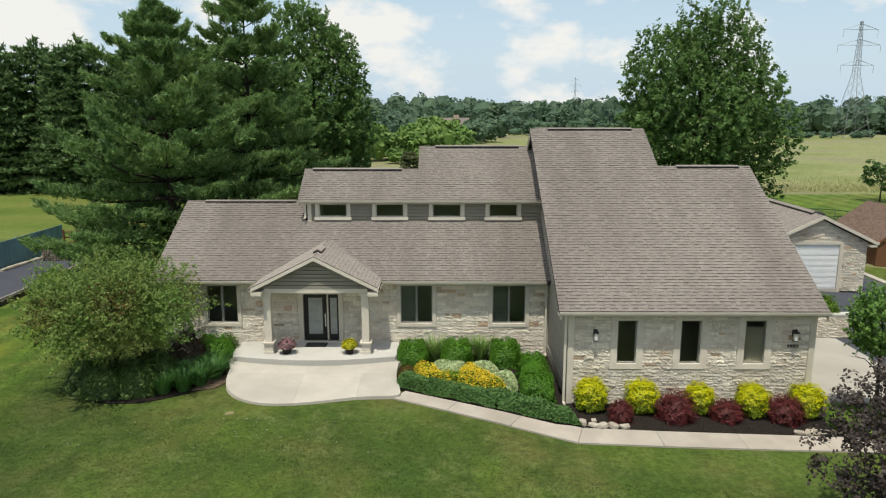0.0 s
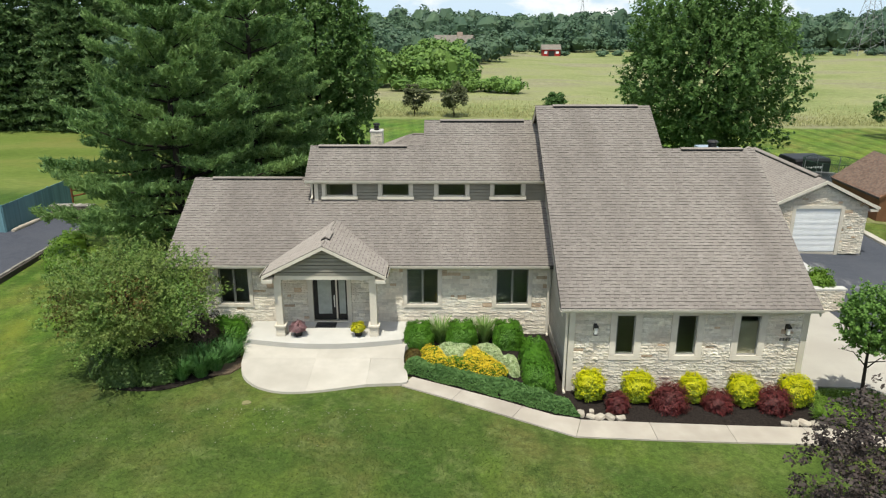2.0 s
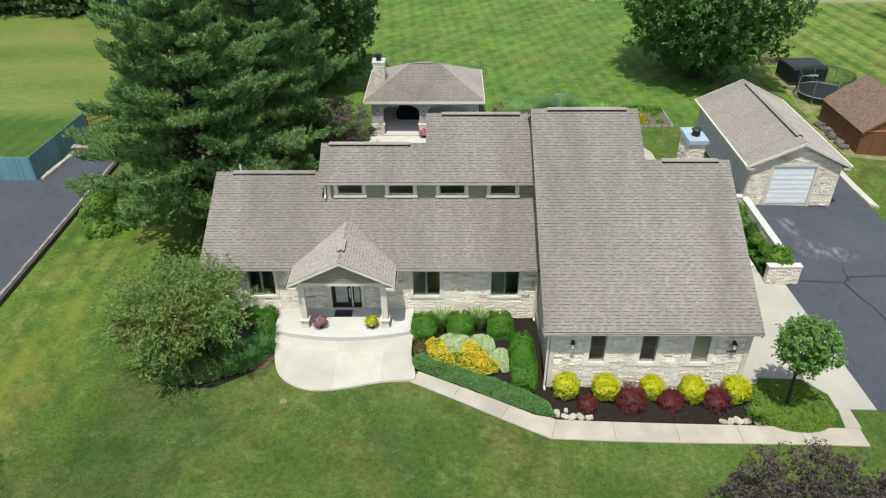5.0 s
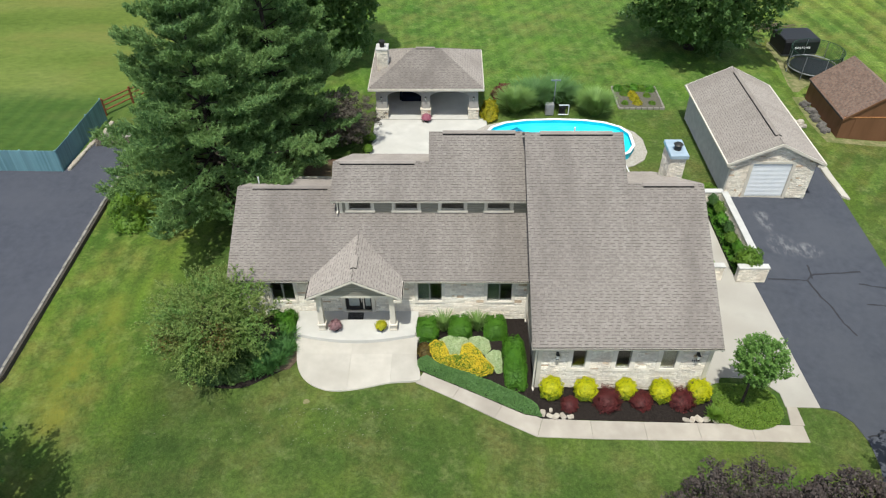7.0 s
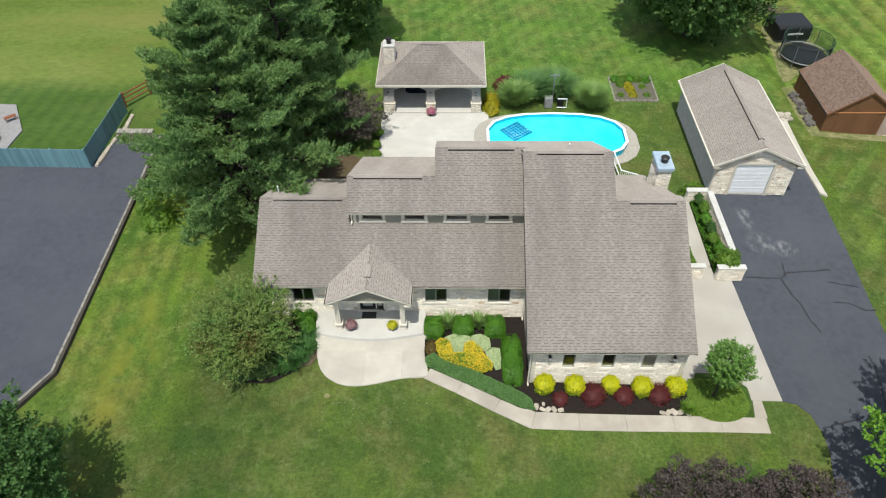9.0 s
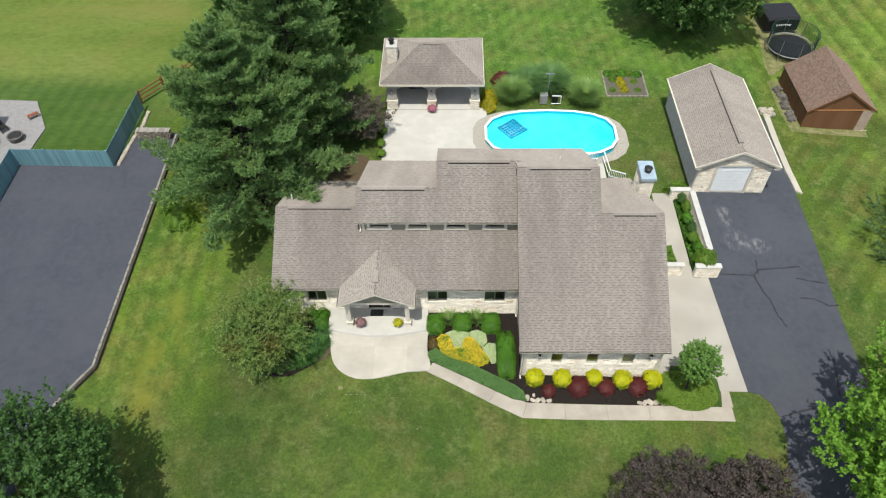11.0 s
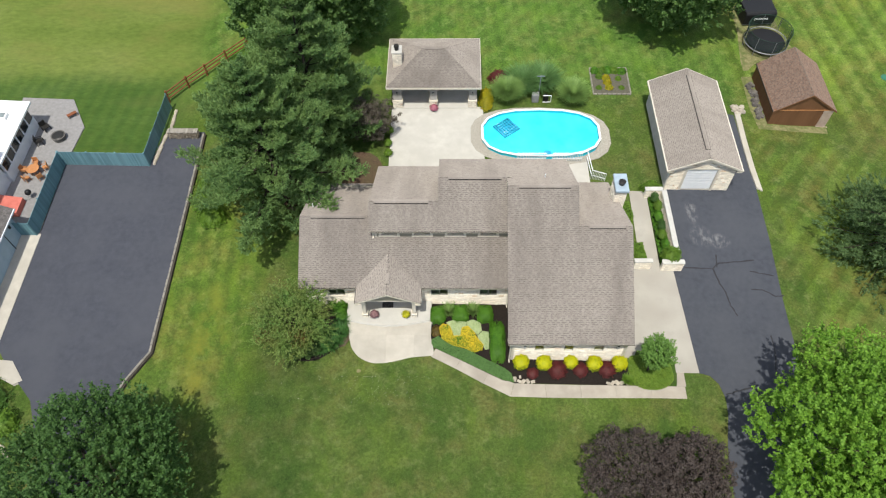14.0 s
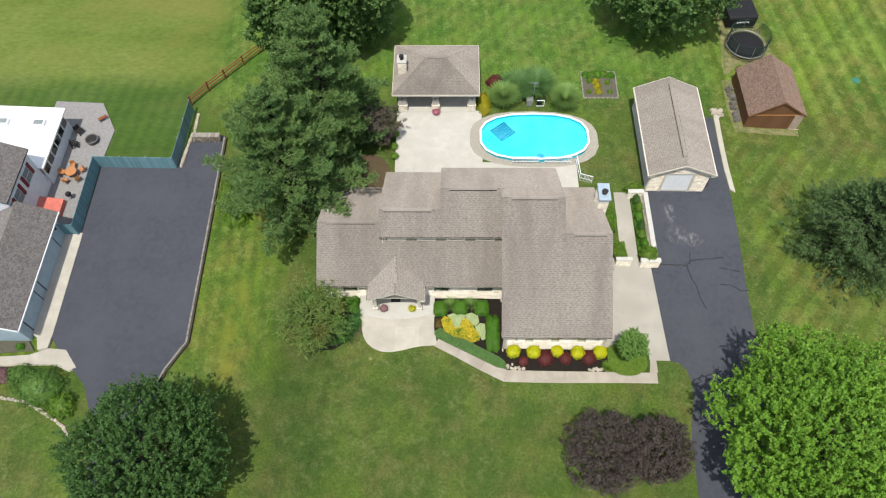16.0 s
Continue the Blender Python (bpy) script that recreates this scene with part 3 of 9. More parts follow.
M_KERBSTONE = surface("kerb_stone", (0.20, 0.185, 0.16), (0.30, 0.28, 0.245), 3.0, 0.9, 0.4, 25, rand=0.12)
M_TIMBER = surface("weathered_timber", (0.045, 0.038, 0.030), (0.085, 0.072, 0.058), 4.0, 0.9, 0.3, 40, stretch=(4, 0.4, 4))
M_SOIL = surface("garden_soil", (0.072, 0.068, 0.050), (0.135, 0.128, 0.094), 10.0, 0.95, 0.6, 24)
M_DRYGRASS = surface("worn_dry_grass", (0.12, 0.125, 0.045), (0.26, 0.235, 0.12), 3.0, 0.95, 0.8, 18, stain=(0.09, 0.12, 0.03), stain_scale=1.4)
M_NEEDLES = surface("fallen_needles", (0.060, 0.036, 0.024), (0.125, 0.080, 0.052), 6.0, 0.95, 0.8, 24, stain=(0.085, 0.075, 0.035), stain_scale=0.6)
M_LID = surface("green_plastic", (0.03, 0.14, 0.09), (0.045, 0.18, 0.12), 3.0, 0.5, 0.05)
F_OLIVE = foliage("olive_brown_leaves", (0.050, 0.062, 0.028), (0.125, 0.140, 0.062), None, 0.8, 0.25)
M_PAVER = surface("grey_pavers", (0.235, 0.228, 0.228), (0.30, 0.292, 0.292), 3.0, 0.9, 0.2, 30)

# ---- the ground ----
def build_ground():
    def axis(lo, hi, far_lo, far_hi):
        a = [float(v) for v in range(lo, hi + 1)]
        s, v = 2.0, lo
        while v > far_lo:
            v -= s
            s *= 1.35
            a.insert(0, v)
        s, v = 2.0, hi
        while v < far_hi:
            v += s
            s *= 1.35
            a.append(v)
        return a
    xs, ys = axis(-60, 60, -3500, 3500), axis(-20, 120, -3000, 4500)
    verts = [(x, y, gz(x, y)) for y in ys for x in xs]
    k = len(xs)
    faces = [(j * k + i, j * k + i + 1, (j + 1) * k + i + 1, (j + 1) * k + i) for j in range(len(ys) - 1) for i in range(k - 1)]
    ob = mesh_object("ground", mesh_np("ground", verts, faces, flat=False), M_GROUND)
    tagged(ob, "mown green lawn running into a hay meadow", "lawn", kind="structure")


build_ground()


def paving(name, outline, top, material, label, category, deep=0.25, height=gz):
    ob = part(name, drape(outline, top, deep, height=height), material)
    return tagged(ob, label, category, kind="structure")


DRIVE = [(20.0, 42.9), (20.0, 33.4), (19.35, 33.4), (19.8, 23.7), (20.6, 23.5), (21.2, 22.8), (21.5, 21.6), (21.4, 20.2), (21.0, 18.6), (20.6, 16.5), (20.3, 10.0),
         (20.0, -18.0), (27.0, -18.0), (27.8, 10.0), (28.3, 26.6), (28.4, 30.7), (28.8, 37.1), (28.98, 42.9), (28.83, 45.5), (28.88, 49.3), (28.9, 52.6), (27.6, 52.9), (26.3, 52.6), (26.3, 42.9)]
paving("driveway", DRIVE, 0.03, M_DRIVE, "dark grey asphalt driveway leading to the garage", "driveway")
paving("side_pavement", [(15.6, 34.4), (15.6, 33.0), (13.4, 33.0), (13.4, 24.9), (14.6, 24.9), (14.9, 25.6), (17.0, 25.6), (17.9, 24.6), (17.9, 23.7), (19.78, 23.7), (19.33, 33.4), (19.3, 34.2), (18.2, 34.2), (18.2, 42.3), (16.6, 42.3), (16.5, 34.4)],
       0.05, M_APRON, "pale concrete apron beside the driveway", "pavement")


def patio_height(x, y):
    return -0.2 + 0.1 * clamp(y - 24.5, 0, 3)


def slab_cut(outline, axis, a, b):
    """The part of an outline between two lines across an axis, as a list of points."""
    bm = bmesh.new()
    bm.faces.new([bm.verts.new((x, y, 0)) for x, y in outline])
    for c, s in ((a, -1), (b, 1)):
        co, no = [0, 0, 0], [0, 0, 0]
        co[axis], no[axis] = c, s
        bmesh.ops.bisect_plane(bm, geom=bm.verts[:] + bm.edges[:] + bm.faces[:], plane_co=co, plane_no=no, clear_outer=True)
    bm.faces.ensure_lookup_table()
    out = [(v.co.x, v.co.y) for v in bm.faces[0].verts] if bm.faces else []
    bm.free()
    return out


PORCH_Z = 0.3


def build_front_paving():
    patio = tagged(new("patio"), "pale concrete entrance patio with a curved edge", "patio", kind="structure")
    outline = smooth_loop([(-8.75, 28.6), (-8.85, 27.2), (-8.6, 25.7), (-7.9, 24.75), (-6.9, 24.25), (-5.9, 24.2), (-4.8, 24.4), (-3.4, 24.75), (-2.1, 24.85), (-1.75, 25.1), (-2.0, 26.4), (-2.0, 27.6), (-2.05, 28.7)], 3)
    for x0, x1, y0, y1 in ((-9.5, -5.7, 26.6, 29), (-5.7, -1, 26.6, 29), (-9.5, -5.7, 23, 26.6), (-5.7, -3.4, 23, 26.6), (-3.4, -1, 23, 26.6)):
        o = slab_cut(slab_cut(outline, 0, x0 + 0.0025, x1 - 0.0025), 1, y0 + 0.0025, y1 - 0.0025)
        part("paving_slab", drape(o, 0.0, 0.25, height=patio_height), M_CONCRETE, patio)
    porch = tagged(new("porch_floor"), "raised pale concrete porch floor with a curved step", "porch", kind="structure")
    pts = [(-9.1, 29.85), (-9.1, 28.5)] + [(-8.95 + 6.8 * i / 14, 27.82 - 0.47 * math.sin(math.pi * i / 14)) for i in range(15)] + [(-2.0, 28.5), (-2.0, 29.85)]
    bm = prism(bmesh.new(), pts, "z", -0.4, PORCH_Z)
    bmesh.ops.bevel(bm, geom=[e for e in bm.edges if all(v.co.z > 0.1 for v in e.verts)], offset=0.025, segments=2, affect="EDGES")
    part("step_slab", bm, M_CONCRETE_PALE, porch)
    path = tagged(new("front_walk"), "narrow pale concrete walk curving along the beds", "path", kind="structure")
    low = [(-2.0, 24.8), (0.0, 23.75), (2.2, 22.5), (4.35, 21.42), (7.2, 21.38), (10.0, 21.4), (12.8, 21.45), (15.6, 21.5), (18.4, 21.5)]
    up = [(-1.6, 25.5), (0.45, 24.55), (2.7, 23.4), (4.7, 22.52), (7.2, 22.48), (10.0, 22.48), (12.8, 22.5), (15.6, 22.5), (18.4, 22.5)]
    for i in range(len(low) - 1):
        a0, a1, b0, b1 = (Vector(p) for p in (low[i], low[i + 1], up[i], up[i + 1]))
        g = 0.008 / (a1 - a0).length
        o = [a0.lerp(a1, g), a0.lerp(a1, 1 - g), b0.lerp(b1, 1 - g), b0.lerp(b1, g)]
        part("paving_slab", drape([tuple(p) for p in o], 0.06, 0.25), M_WALK, path)
    part("paving_slab", drape([(17.75, 22.52), (18.5, 22.52), (18.5, 23.68), (17.95, 23.68)], 0.06, 0.25), M_WALK, path)


build_front_paving()
paving("rear_patio", [(-6.5, 42.0), (-6.6, 53.2), (2.9, 53.2), (2.9, 46.0), (13.0, 46.0), (13.0, 41.0)], 0.05, M_CONCRETE_PALE, "broad pale concrete patio beside the pool", "patio")

# the neighbour's raised parking court
COURT = [(-25.5, 49.6), (-25.4, 42.5), (-25.25, 34.0), (-25.1, 25.1), (-26.6, 22.4), (-27.2, 16.0), (-26.5, 6.0), (-31.0, 6.0), (-31.4, 16.0), (-33.6, 20.8), (-36.3, 23.5), (-38.0, 25.5), (-38.2, 36.9), (-38.4, 45.5), (-30.1, 45.3), (-29.4, 49.8)]
paving("parking_court", COURT, 0.30, M_ASPHALT, "smooth dark asphalt parking court with a low kerb wall", "driveway", 0.6)
paving("neighbour_walk", [(-38.05, 36.9), (-37.9, 25.8), (-38.0, 24.4), (-38.9, 24.2), (-39.3, 25.4), (-39.9, 25.8), (-39.9, 36.9)], 0.34, M_CONCRETE, "pale concrete walk beside the house", "path", 0.6)
paving("neighbour_walk", [(-46.0, 23.6), (-42.3, 23.5), (-39.5, 23.7), (-37.8, 24.35), (-36.2, 24.2), (-34.8, 22.5), (-35.5, 22.15), (-36.8, 22.75), (-38.2, 22.75), (-46.0, 22.55)], 0.33, M_CONCRETE, "pale concrete walk curving to the court", "path", 0.6)
paving("neighbour_patio", [(-38.4, 37.0), (-38.6, 45.4), (-38.2, 50.5), (-40.5, 54.5), (-46.0, 54.8), (-46.0, 37.0)], 0.12, M_PAVER, "grey paved patio behind the house", "patio")


# ---- walls with openings ----
def wall_panel(x0, x1, z0, z1, y0, y1, openings):
    """A wall along x with rectangular openings (x0, x1, z0, z1) through it."""
    bm = bmesh.new()
    xs = sorted({x0, x1, *[v for o in openings for v in o[:2]]})
    zs = sorted({z0, z1, *[v for o in openings for v in o[2:]]})
    for a, b in zip(xs, xs[1:]):
        run = None
        for c, d in zip(zs, zs[1:]):
            hole = any(o[0] <= a and b <= o[1] and o[2] <= c and d <= o[3] for o in openings)
            if hole:
                if run:
                    box(bm, a, b, y0, y1, *run)
                run = None
            else:
                run = (run[0] if run else c, d)
        if run:
            box(bm, a, b, y0, y1, *run)
    bmesh.ops.remove_doubles(bm, verts=bm.verts, dist=0.001)
    return bm


def window_part(parent, x0, x1, z0, z1, y, sashes=2, trim=0.14, material=None, sill=True, sash=None):
    """A window in a wall whose face is at y: trim round it, dark sash frames and panes."""
    t = trim
    if not sill:
        rows = [(x0 - t, x1 + t, y - 0.03, y + 0.03, z1, z1 + t * 0.7), (x0 - t, x0, y - 0.03, y + 0.03, z0, z1), (x1, x1 + t, y - 0.03, y + 0.03, z0, z1), (x0 - t, x1 + t, y - 0.03, y + 0.03, z0 - t * 0.9, z0)]
    else:
        rows = [(x0 - t, x1 + t, y - 0.05, y + 0.02, z1, z1 + t * 0.8), (x0 - t, x0, y - 0.05, y + 0.02, z0, z1), (x1, x1 + t, y - 0.05, y + 0.02, z0, z1),
            (x0 - t - 0.04, x1 + t + 0.04, y - 0.09, y + 0.02, z0 - t * 0.9, z0)]
    w = part("window", boxes(*rows, bevel=0.008), material or M_TRIM, parent)
    step = (x1 - x0) / sashes
    for i in range(sashes):
        a, b, f = x0 + i * step, x0 + (i + 1) * step, 0.045
        yy = y + 0.05 + 0.03 * i
        part("window_frame", boxes((a, b, yy, yy + 0.05, z0, z0 + f), (a, b, yy, yy + 0.05, z1 - f, z1), (a, a + f, yy, yy + 0.05, z0 + f, z1 - f), (b - f, b, yy, yy + 0.05, z0 + f, z1 - f)), sash or M_SASH, w)
        pane = part("pane", boxes((a + f, b - f, yy + 0.02, yy + 0.026, z0 + f, z1 - f)), M_GLASS, w)
        pane.visible_shadow = False
    return w


M_BLIND = surface("grey_green_blind", (0.16, 0.17, 0.155), (0.20, 0.21, 0.19), 3.0, 0.6, 0.0)
M_TANPANEL = surface("tan_reflection", (0.50, 0.42, 0.32), (0.57, 0.49, 0.38), 2.0, 0.8, 0.05, 40)
M_CURTAIN = surface("pale_blue_grey_cloth", (0.58, 0.64, 0.68), (0.66, 0.72, 0.76), 1.5, 0.8, 0.05, 30)
M_SMOKE = surface("smoky_screen", (0.16, 0.19, 0.20), (0.22, 0.25, 0.26), 0.8, 0.6, 0.0)
M_SASH = surface("bronze_sash", (0.25, 0.24, 0.22), (0.31, 0.30, 0.275), 4.0, 0.5, 0.0)
M_BAND = surface("smooth_limestone_band", (0.61, 0.56, 0.475), (0.71, 0.66, 0.57), 3.0, 0.85, 0.1, 60)
SLOPE = 0.585
ROOFS = []


def roof_plane(parent, axis, along, eave, ridge, name="roof", slab=0.16, felt=None, tabs=None):
    """A pitched plane. axis 'x': eave runs along x and eave, ridge are (y, z); axis 'y': along y and they are (x, z)."""
    bm = bmesh.new()
    (p0, z0), (p1, z1) = eave, ridge
    prism(bm, [(p0, z0), (p1, z1), (p1, z1 - slab), (p0, z0 - slab)], axis, *along)
    ob = part(name, bm, felt or M_FELT, parent)
    ROOFS.append((ob, axis, along, eave, ridge, tabs or (M_SHINGLE if axis == "x" else M_SHINGLE_SIDE)))
    return ob


def ridge_vent(parent, x0, x1, y, z):
    bm = bmesh.new()
    prism(bm, [(y - 0.18, z + 0.0), (y, z + 0.05), (y + 0.18, z + 0.0), (y + 0.18, z - 0.015), (y, z + 0.035), (y - 0.18, z - 0.015)], "x", x0, x1)
    part("ridge_vent", bm, M_SHINGLE, parent)
    # black slot, drawn out past the cap in place of its shadow line
    part("vent_slot", boxes((x0 + 0.02, x1 - 0.02, y - 0.20, y + 0.17, z - 0.12, z - 0.012)), M_BLACK, parent)


def gutter(parent, x0, x1, y, z, material=None):
    bm = prism(bmesh.new(), [(y - 0.11, z), (y - 0.10, z), (y - 0.09, z - 0.07), (y - 0.01, z - 0.07), (y - 0.01, z), (y, z), (y, z - 0.085), (y - 0.09, z - 0.085)], "x", x0, x1)
    gut = part("gutter", bm, material or M_TRIM, parent)
    # a dark strip covers the gutter floor
    part("gutter_bed", boxes((x0 + 0.01, x1 - 0.01, y - 0.085, y - 0.012, z - 0.069, z - 0.03)), M_MULCH, gut, "dark strip along the gutter floor")


house = thing("house", (0, 0, 0), "single-storey limestone house with brown-grey shingle roofs and a clerestory", "house")
MAIN_Y, WING_Y, CLR_Y = 29.72, 24.66, 32.95
MAIN_WINDOWS = [(-10.55, -9.2, 1.17, 2.88), (-2.02, -0.62, 1.17, 2.88), (2.02, 3.46, 1.17, 2.88)]
WING_WINDOWS = [(6.28, 7.0, 1.22, 2.88), (8.6, 9.35, 1.22, 2.88), (10.95, 11.72, 1.22, 2.88)]
CLR_WINDOWS = [(-6.06, -4.73, 5.42, 6.03), (-3.36, -2.03, 5.42, 6.03), (-0.67, 0.68, 5.42, 6.03), (2.01, 3.36, 5.42, 6.03)]
DOOR = (-6.3, -4.75, 0.36, 2.5)


def build_house():
    F1 = lambda y: 3.2 + 0.543 * (y - 29.25)
    G = lambda y: 3.33 + SLOPE * (y - 24.2)
    F2 = lambda y: 6.25 + 0.63 * (y - 32.7)
    # walls
    global main_wall, wing_wall, clr_wall
    main_wall = part("front_wall", wall_panel(-12.5, 4.5, -0.7, 3.2, MAIN_Y, MAIN_Y + 0.25, MAIN_WINDOWS + [DOOR]), M_MORTAR, house)
    wing_wall = part("garage_wing_wall", wall_panel(4.5, 13.5, -0.9, 3.35, WING_Y, WING_Y + 0.25, WING_WINDOWS), M_MORTAR, house)
    clr_wall = part("clerestory_wall", wall_panel(-6.6, 4.5, 4.9, 6.28, CLR_Y, CLR_Y + 0.15, CLR_WINDOWS), M_SIDING, house)
    bm = prism(bmesh.new(), [(24.8, -0.8), (40.3, -0.8), (40.3, 5.75), (34.75, 9.24), (24.8, G(24.8) - 0.2)], "x", 4.5, 4.65)
    part("side_wall", bm, M_SIDING, house)
    bm = prism(bmesh.new(), [(25.05, -1.0), (40.2, -1.0), (40.2, 2.8), (32.0, 7.6), (25.05, G(25.05) - 0.2)], "x", 13.3, 13.5)
    part("side_wall", bm, M_STONE, house)
    bm = prism(bmesh.new(), [(32.2, 7.3), (34.75, 9.24), (40.3, 5.75), (40.3, 2.8)], "x", 9.35, 9.5)
    part("side_wall", bm, M_SIDING, house)
    bm = prism(bmesh.new(), [(30.1, -0.7), (40.7, -0.7), (40.7, 2.1), (34.4, 5.75), (30.1, F1(30.1) - 0.2)], "x", -12.5, -12.3)
    part("side_wall", bm, M_SIDING, house)
    bm = prism(bmesh.new(), [(33.1, 5.2), (41.6, 2.4), (41.6, 3.4), (34.75, 7.25), (33.1, F2(33.1) - 0.2)], "x", -6.6, -6.45)
    part("side_wall", bm, M_SIDING, house)
    bm = prism(bmesh.new(), [(34.9, 7.2), (36.37, 8.1), (40.6, 5.6), (40.6, 4.0)], "x", -1.15, -1.0)
    part("side_wall", bm, M_SIDING, house)
    part("back_wall", boxes((-12.5, 13.5, 40.2, 40.4, -0.8, 2.6)), M_SIDING, house)
    part("inner_wall", boxes((-6.3, 4.4, 35.6, 35.75, 0.2, 6.2)), M_FLOOR, house)
    part("inner_floor", boxes((-12.3, 13.3, 30.1, 40.2, -0.2, 0.18), (4.45, 13.3, 25.05, 30.1, -0.2, 0.18)), M_FLOOR, house)
    # roofs
    R = lambda *a: roof_plane(house, "x", *a)
    R((-12.8, -6.85), (29.25, 3.2), (34.4, F1(34.4)))
    R((-6.85, 4.5), (29.25, 3.2), (33.0, F1(33.0)))
    R((-7.0, -1.4), (32.7, 6.25), (34.75, F2(34.75)))
    R((-1.4, 4.5), (32.7, 6.25), (36.38, F2(36.38)))
    R((4.05, 9.6), (24.2, 3.33), (34.75, 9.5))
    R((9.6, 13.75), (24.2, 3.33), (32.02, G(32.02)))
    R((-12.8, -6.85), (41.05, 2.03), (34.4, F1(34.4)))
    R((-7.0, -1.4), (41.9, 3.46), (34.75, F2(34.75)))
    R((-1.4, 4.1), (40.65, 5.87), (36.38, F2(36.38)))
    R((4.1, 9.6), (40.65, 5.87), (34.75, 9.5))
    R((9.6, 13.75), (40.4, 3.0), (32.02, G(32.02)))
    for x0, x1, y, z in ((-11.9, -7.4, 34.4, F1(34.4)), (-6.6, -2.2, 34.75, F2(34.75)), (-0.6, 3.7, 36.38, F2(36.38)), (4.9, 9.0, 34.75, 9.5), (10.4, 13.2, 32.02, G(32.02))):
        ridge_vent(house, x0, x1, y, z)
    # rake boards
    for x, pts in ((-12.74, [(29.25, 3.2), (34.4, F1(34.4)), (41.05, 2.03)]), (4.11, [(24.2, 3.33), (34.75, 9.5), (40.65, 5.87)]), (13.69, [(24.2, 3.33), (32.02, G(32.02)), (40.4, 3.0)]),
                   (-6.94, [(32.7, 6.25), (34.75, F2(34.75)), (41.9, 3.46)]), (9.54, [(32.06, G(32.06)), (34.75, 9.5), (40.65, 5.87)]), (-1.34, [(34.78, F2(34.78)), (36.38, F2(36.38)), (40.65, 5.87)])):
        lower = [(y, z - 0.3) for y, z in pts[::-1]]
        part("rake_board", prism(bmesh.new(), [(y, z - 0.17) for y, z in pts] + lower, "x", x - 0.025, x + 0.025), M_TRIM, house)
    # eaves: fascia, soffit, gutter, spouts
    for x0, x1, y, z, wy in ((-12.8, 4.3, 29.25, 3.2, MAIN_Y), (4.05, 13.75, 24.2, 3.33, WING_Y), (-7.0, 4.48, 32.7, 6.25, CLR_Y)):
        part("fascia", boxes((x0, x1, y - 0.02, y + 0.015, z - 0.155, z - 0.06)), M_TRIM, house)
        part("soffit", boxes((x0, x1, y + 0.015, wy + 0.02, z - 0.18, z - 0.165)), M_TRIM, house)
        gutter(house, x0, x1, y - 0.022, z - 0.01)
    for x, y, z0, z1 in ((4.36, 24.55, -0.3, 3.15), (4.36, 29.6, -0.25, 3.0), (-6.7, 32.85, 5.35, 6.1)):
        bm = bmesh.new()
        box(bm, x - 0.045, x + 0.045, y - 0.04, y + 0.04, z0, z1, bevel=0.01)
        box(bm, x - 0.045, x + 0.045, y - 0.26, y + 0.0, z0, z0 + 0.07, bevel=0.01)
        part("downspout", bm, M_TRIM, house)
    # corner boards of the wing
    part("corner_board", boxes((4.46, 4.68, WING_Y - 0.09, WING_Y, -0.7, 3.13)), M_TRIM, house)
    part("corner_board", boxes((13.3, 13.52, WING_Y - 0.09, WING_Y, -0.9, 3.13)), M_TRIM, house)
    # windows
    for o in MAIN_WINDOWS:
        window_part(house, *o, MAIN_Y - 0.04, trim=0.17, sill=False, material=M_BAND)
    for o in WING_WINDOWS:
        window_part(house, *o, WING_Y - 0.04, sashes=1, trim=0.24, sill=False, material=M_BAND)
    for o in CLR_WINDOWS:
        window_part(house, *o, CLR_Y - 0.02, sashes=1, trim=0.17, sash=M_TRIM)
    part("corner_board", boxes((-6.6, -6.42, CLR_Y - 0.06, CLR_Y, 5.0, 6.08)), M_TRIM, house)
    for x0, x1, z0, z1 in (MAIN_WINDOWS[1], MAIN_WINDOWS[2]):
        part("window_blind", boxes(*[(x0 + 0.04, (x0 + x1) / 2 - 0.02, MAIN_Y + 0.17, MAIN_Y + 0.185, z0 + 0.05 + 0.062 * i, z0 + 0.095 + 0.062 * i) for i in range(int((z1 - z0 - 0.1) / 0.062))]), M_BLIND, house, "grey slatted blind behind the glass")
    part("inner_wall", boxes((-12.3, 4.4, 31.6, 31.7, 0.2, 2.9), (4.7, 13.2, 26.9, 27.0, 0.2, 3.2)), M_FLOOR, house)
    # tan panel added behind the third pane to stand in for its reflection
    part("roller_blind", boxes((10.98, 11.69, WING_Y + 0.09, WING_Y + 0.1, 1.25, 2.6)), M_TANPANEL, house, "tan panel behind the glass in place of a bright reflection")
    # front door with a sidelight
    x0, x1, z0, z1 = DOOR
    y = MAIN_Y
    d = part("front_door", boxes((x0 - 0.22, x0, y - 0.1, y + 0.05, PORCH_Z, z1 + 0.2), (x1, x1 + 0.2, y - 0.1, y + 0.05, PORCH_Z, z1 + 0.2), (x0, x1, y - 0.1, y + 0.05, z1, z1 + 0.2), (x0 - 0.02, x1 + 0.02, y - 0.12, y + 0.2, PORCH_Z - 0.02, z0)), M_TRIM, house, "dark glazed front door with a narrow sidelight and cream surround")
    xm = x0 + 1.02
    f = 0.2
    part("door_leaf", boxes((x0, xm, y + 0.06, y + 0.11, z0, z0 + 0.28), (x0, xm, y + 0.06, y + 0.11, z1 - f, z1), (x0, x0 + f, y + 0.06, y + 0.11, z0 + 0.28, z1 - f), (xm - f, xm, y + 0.06, y + 0.11, z0 + 0.28, z1 - f)), M_DARK, d)
    part("door_pane", boxes((x0 + f, xm - f, y + 0.08, y + 0.088, z0 + 0.28, z1 - f)), M_FROST, d, "frosted door glass")
    part("mullion", boxes((xm, xm + 0.07, y + 0.02, y + 0.12, z0, z1)), M_TRIM, d)
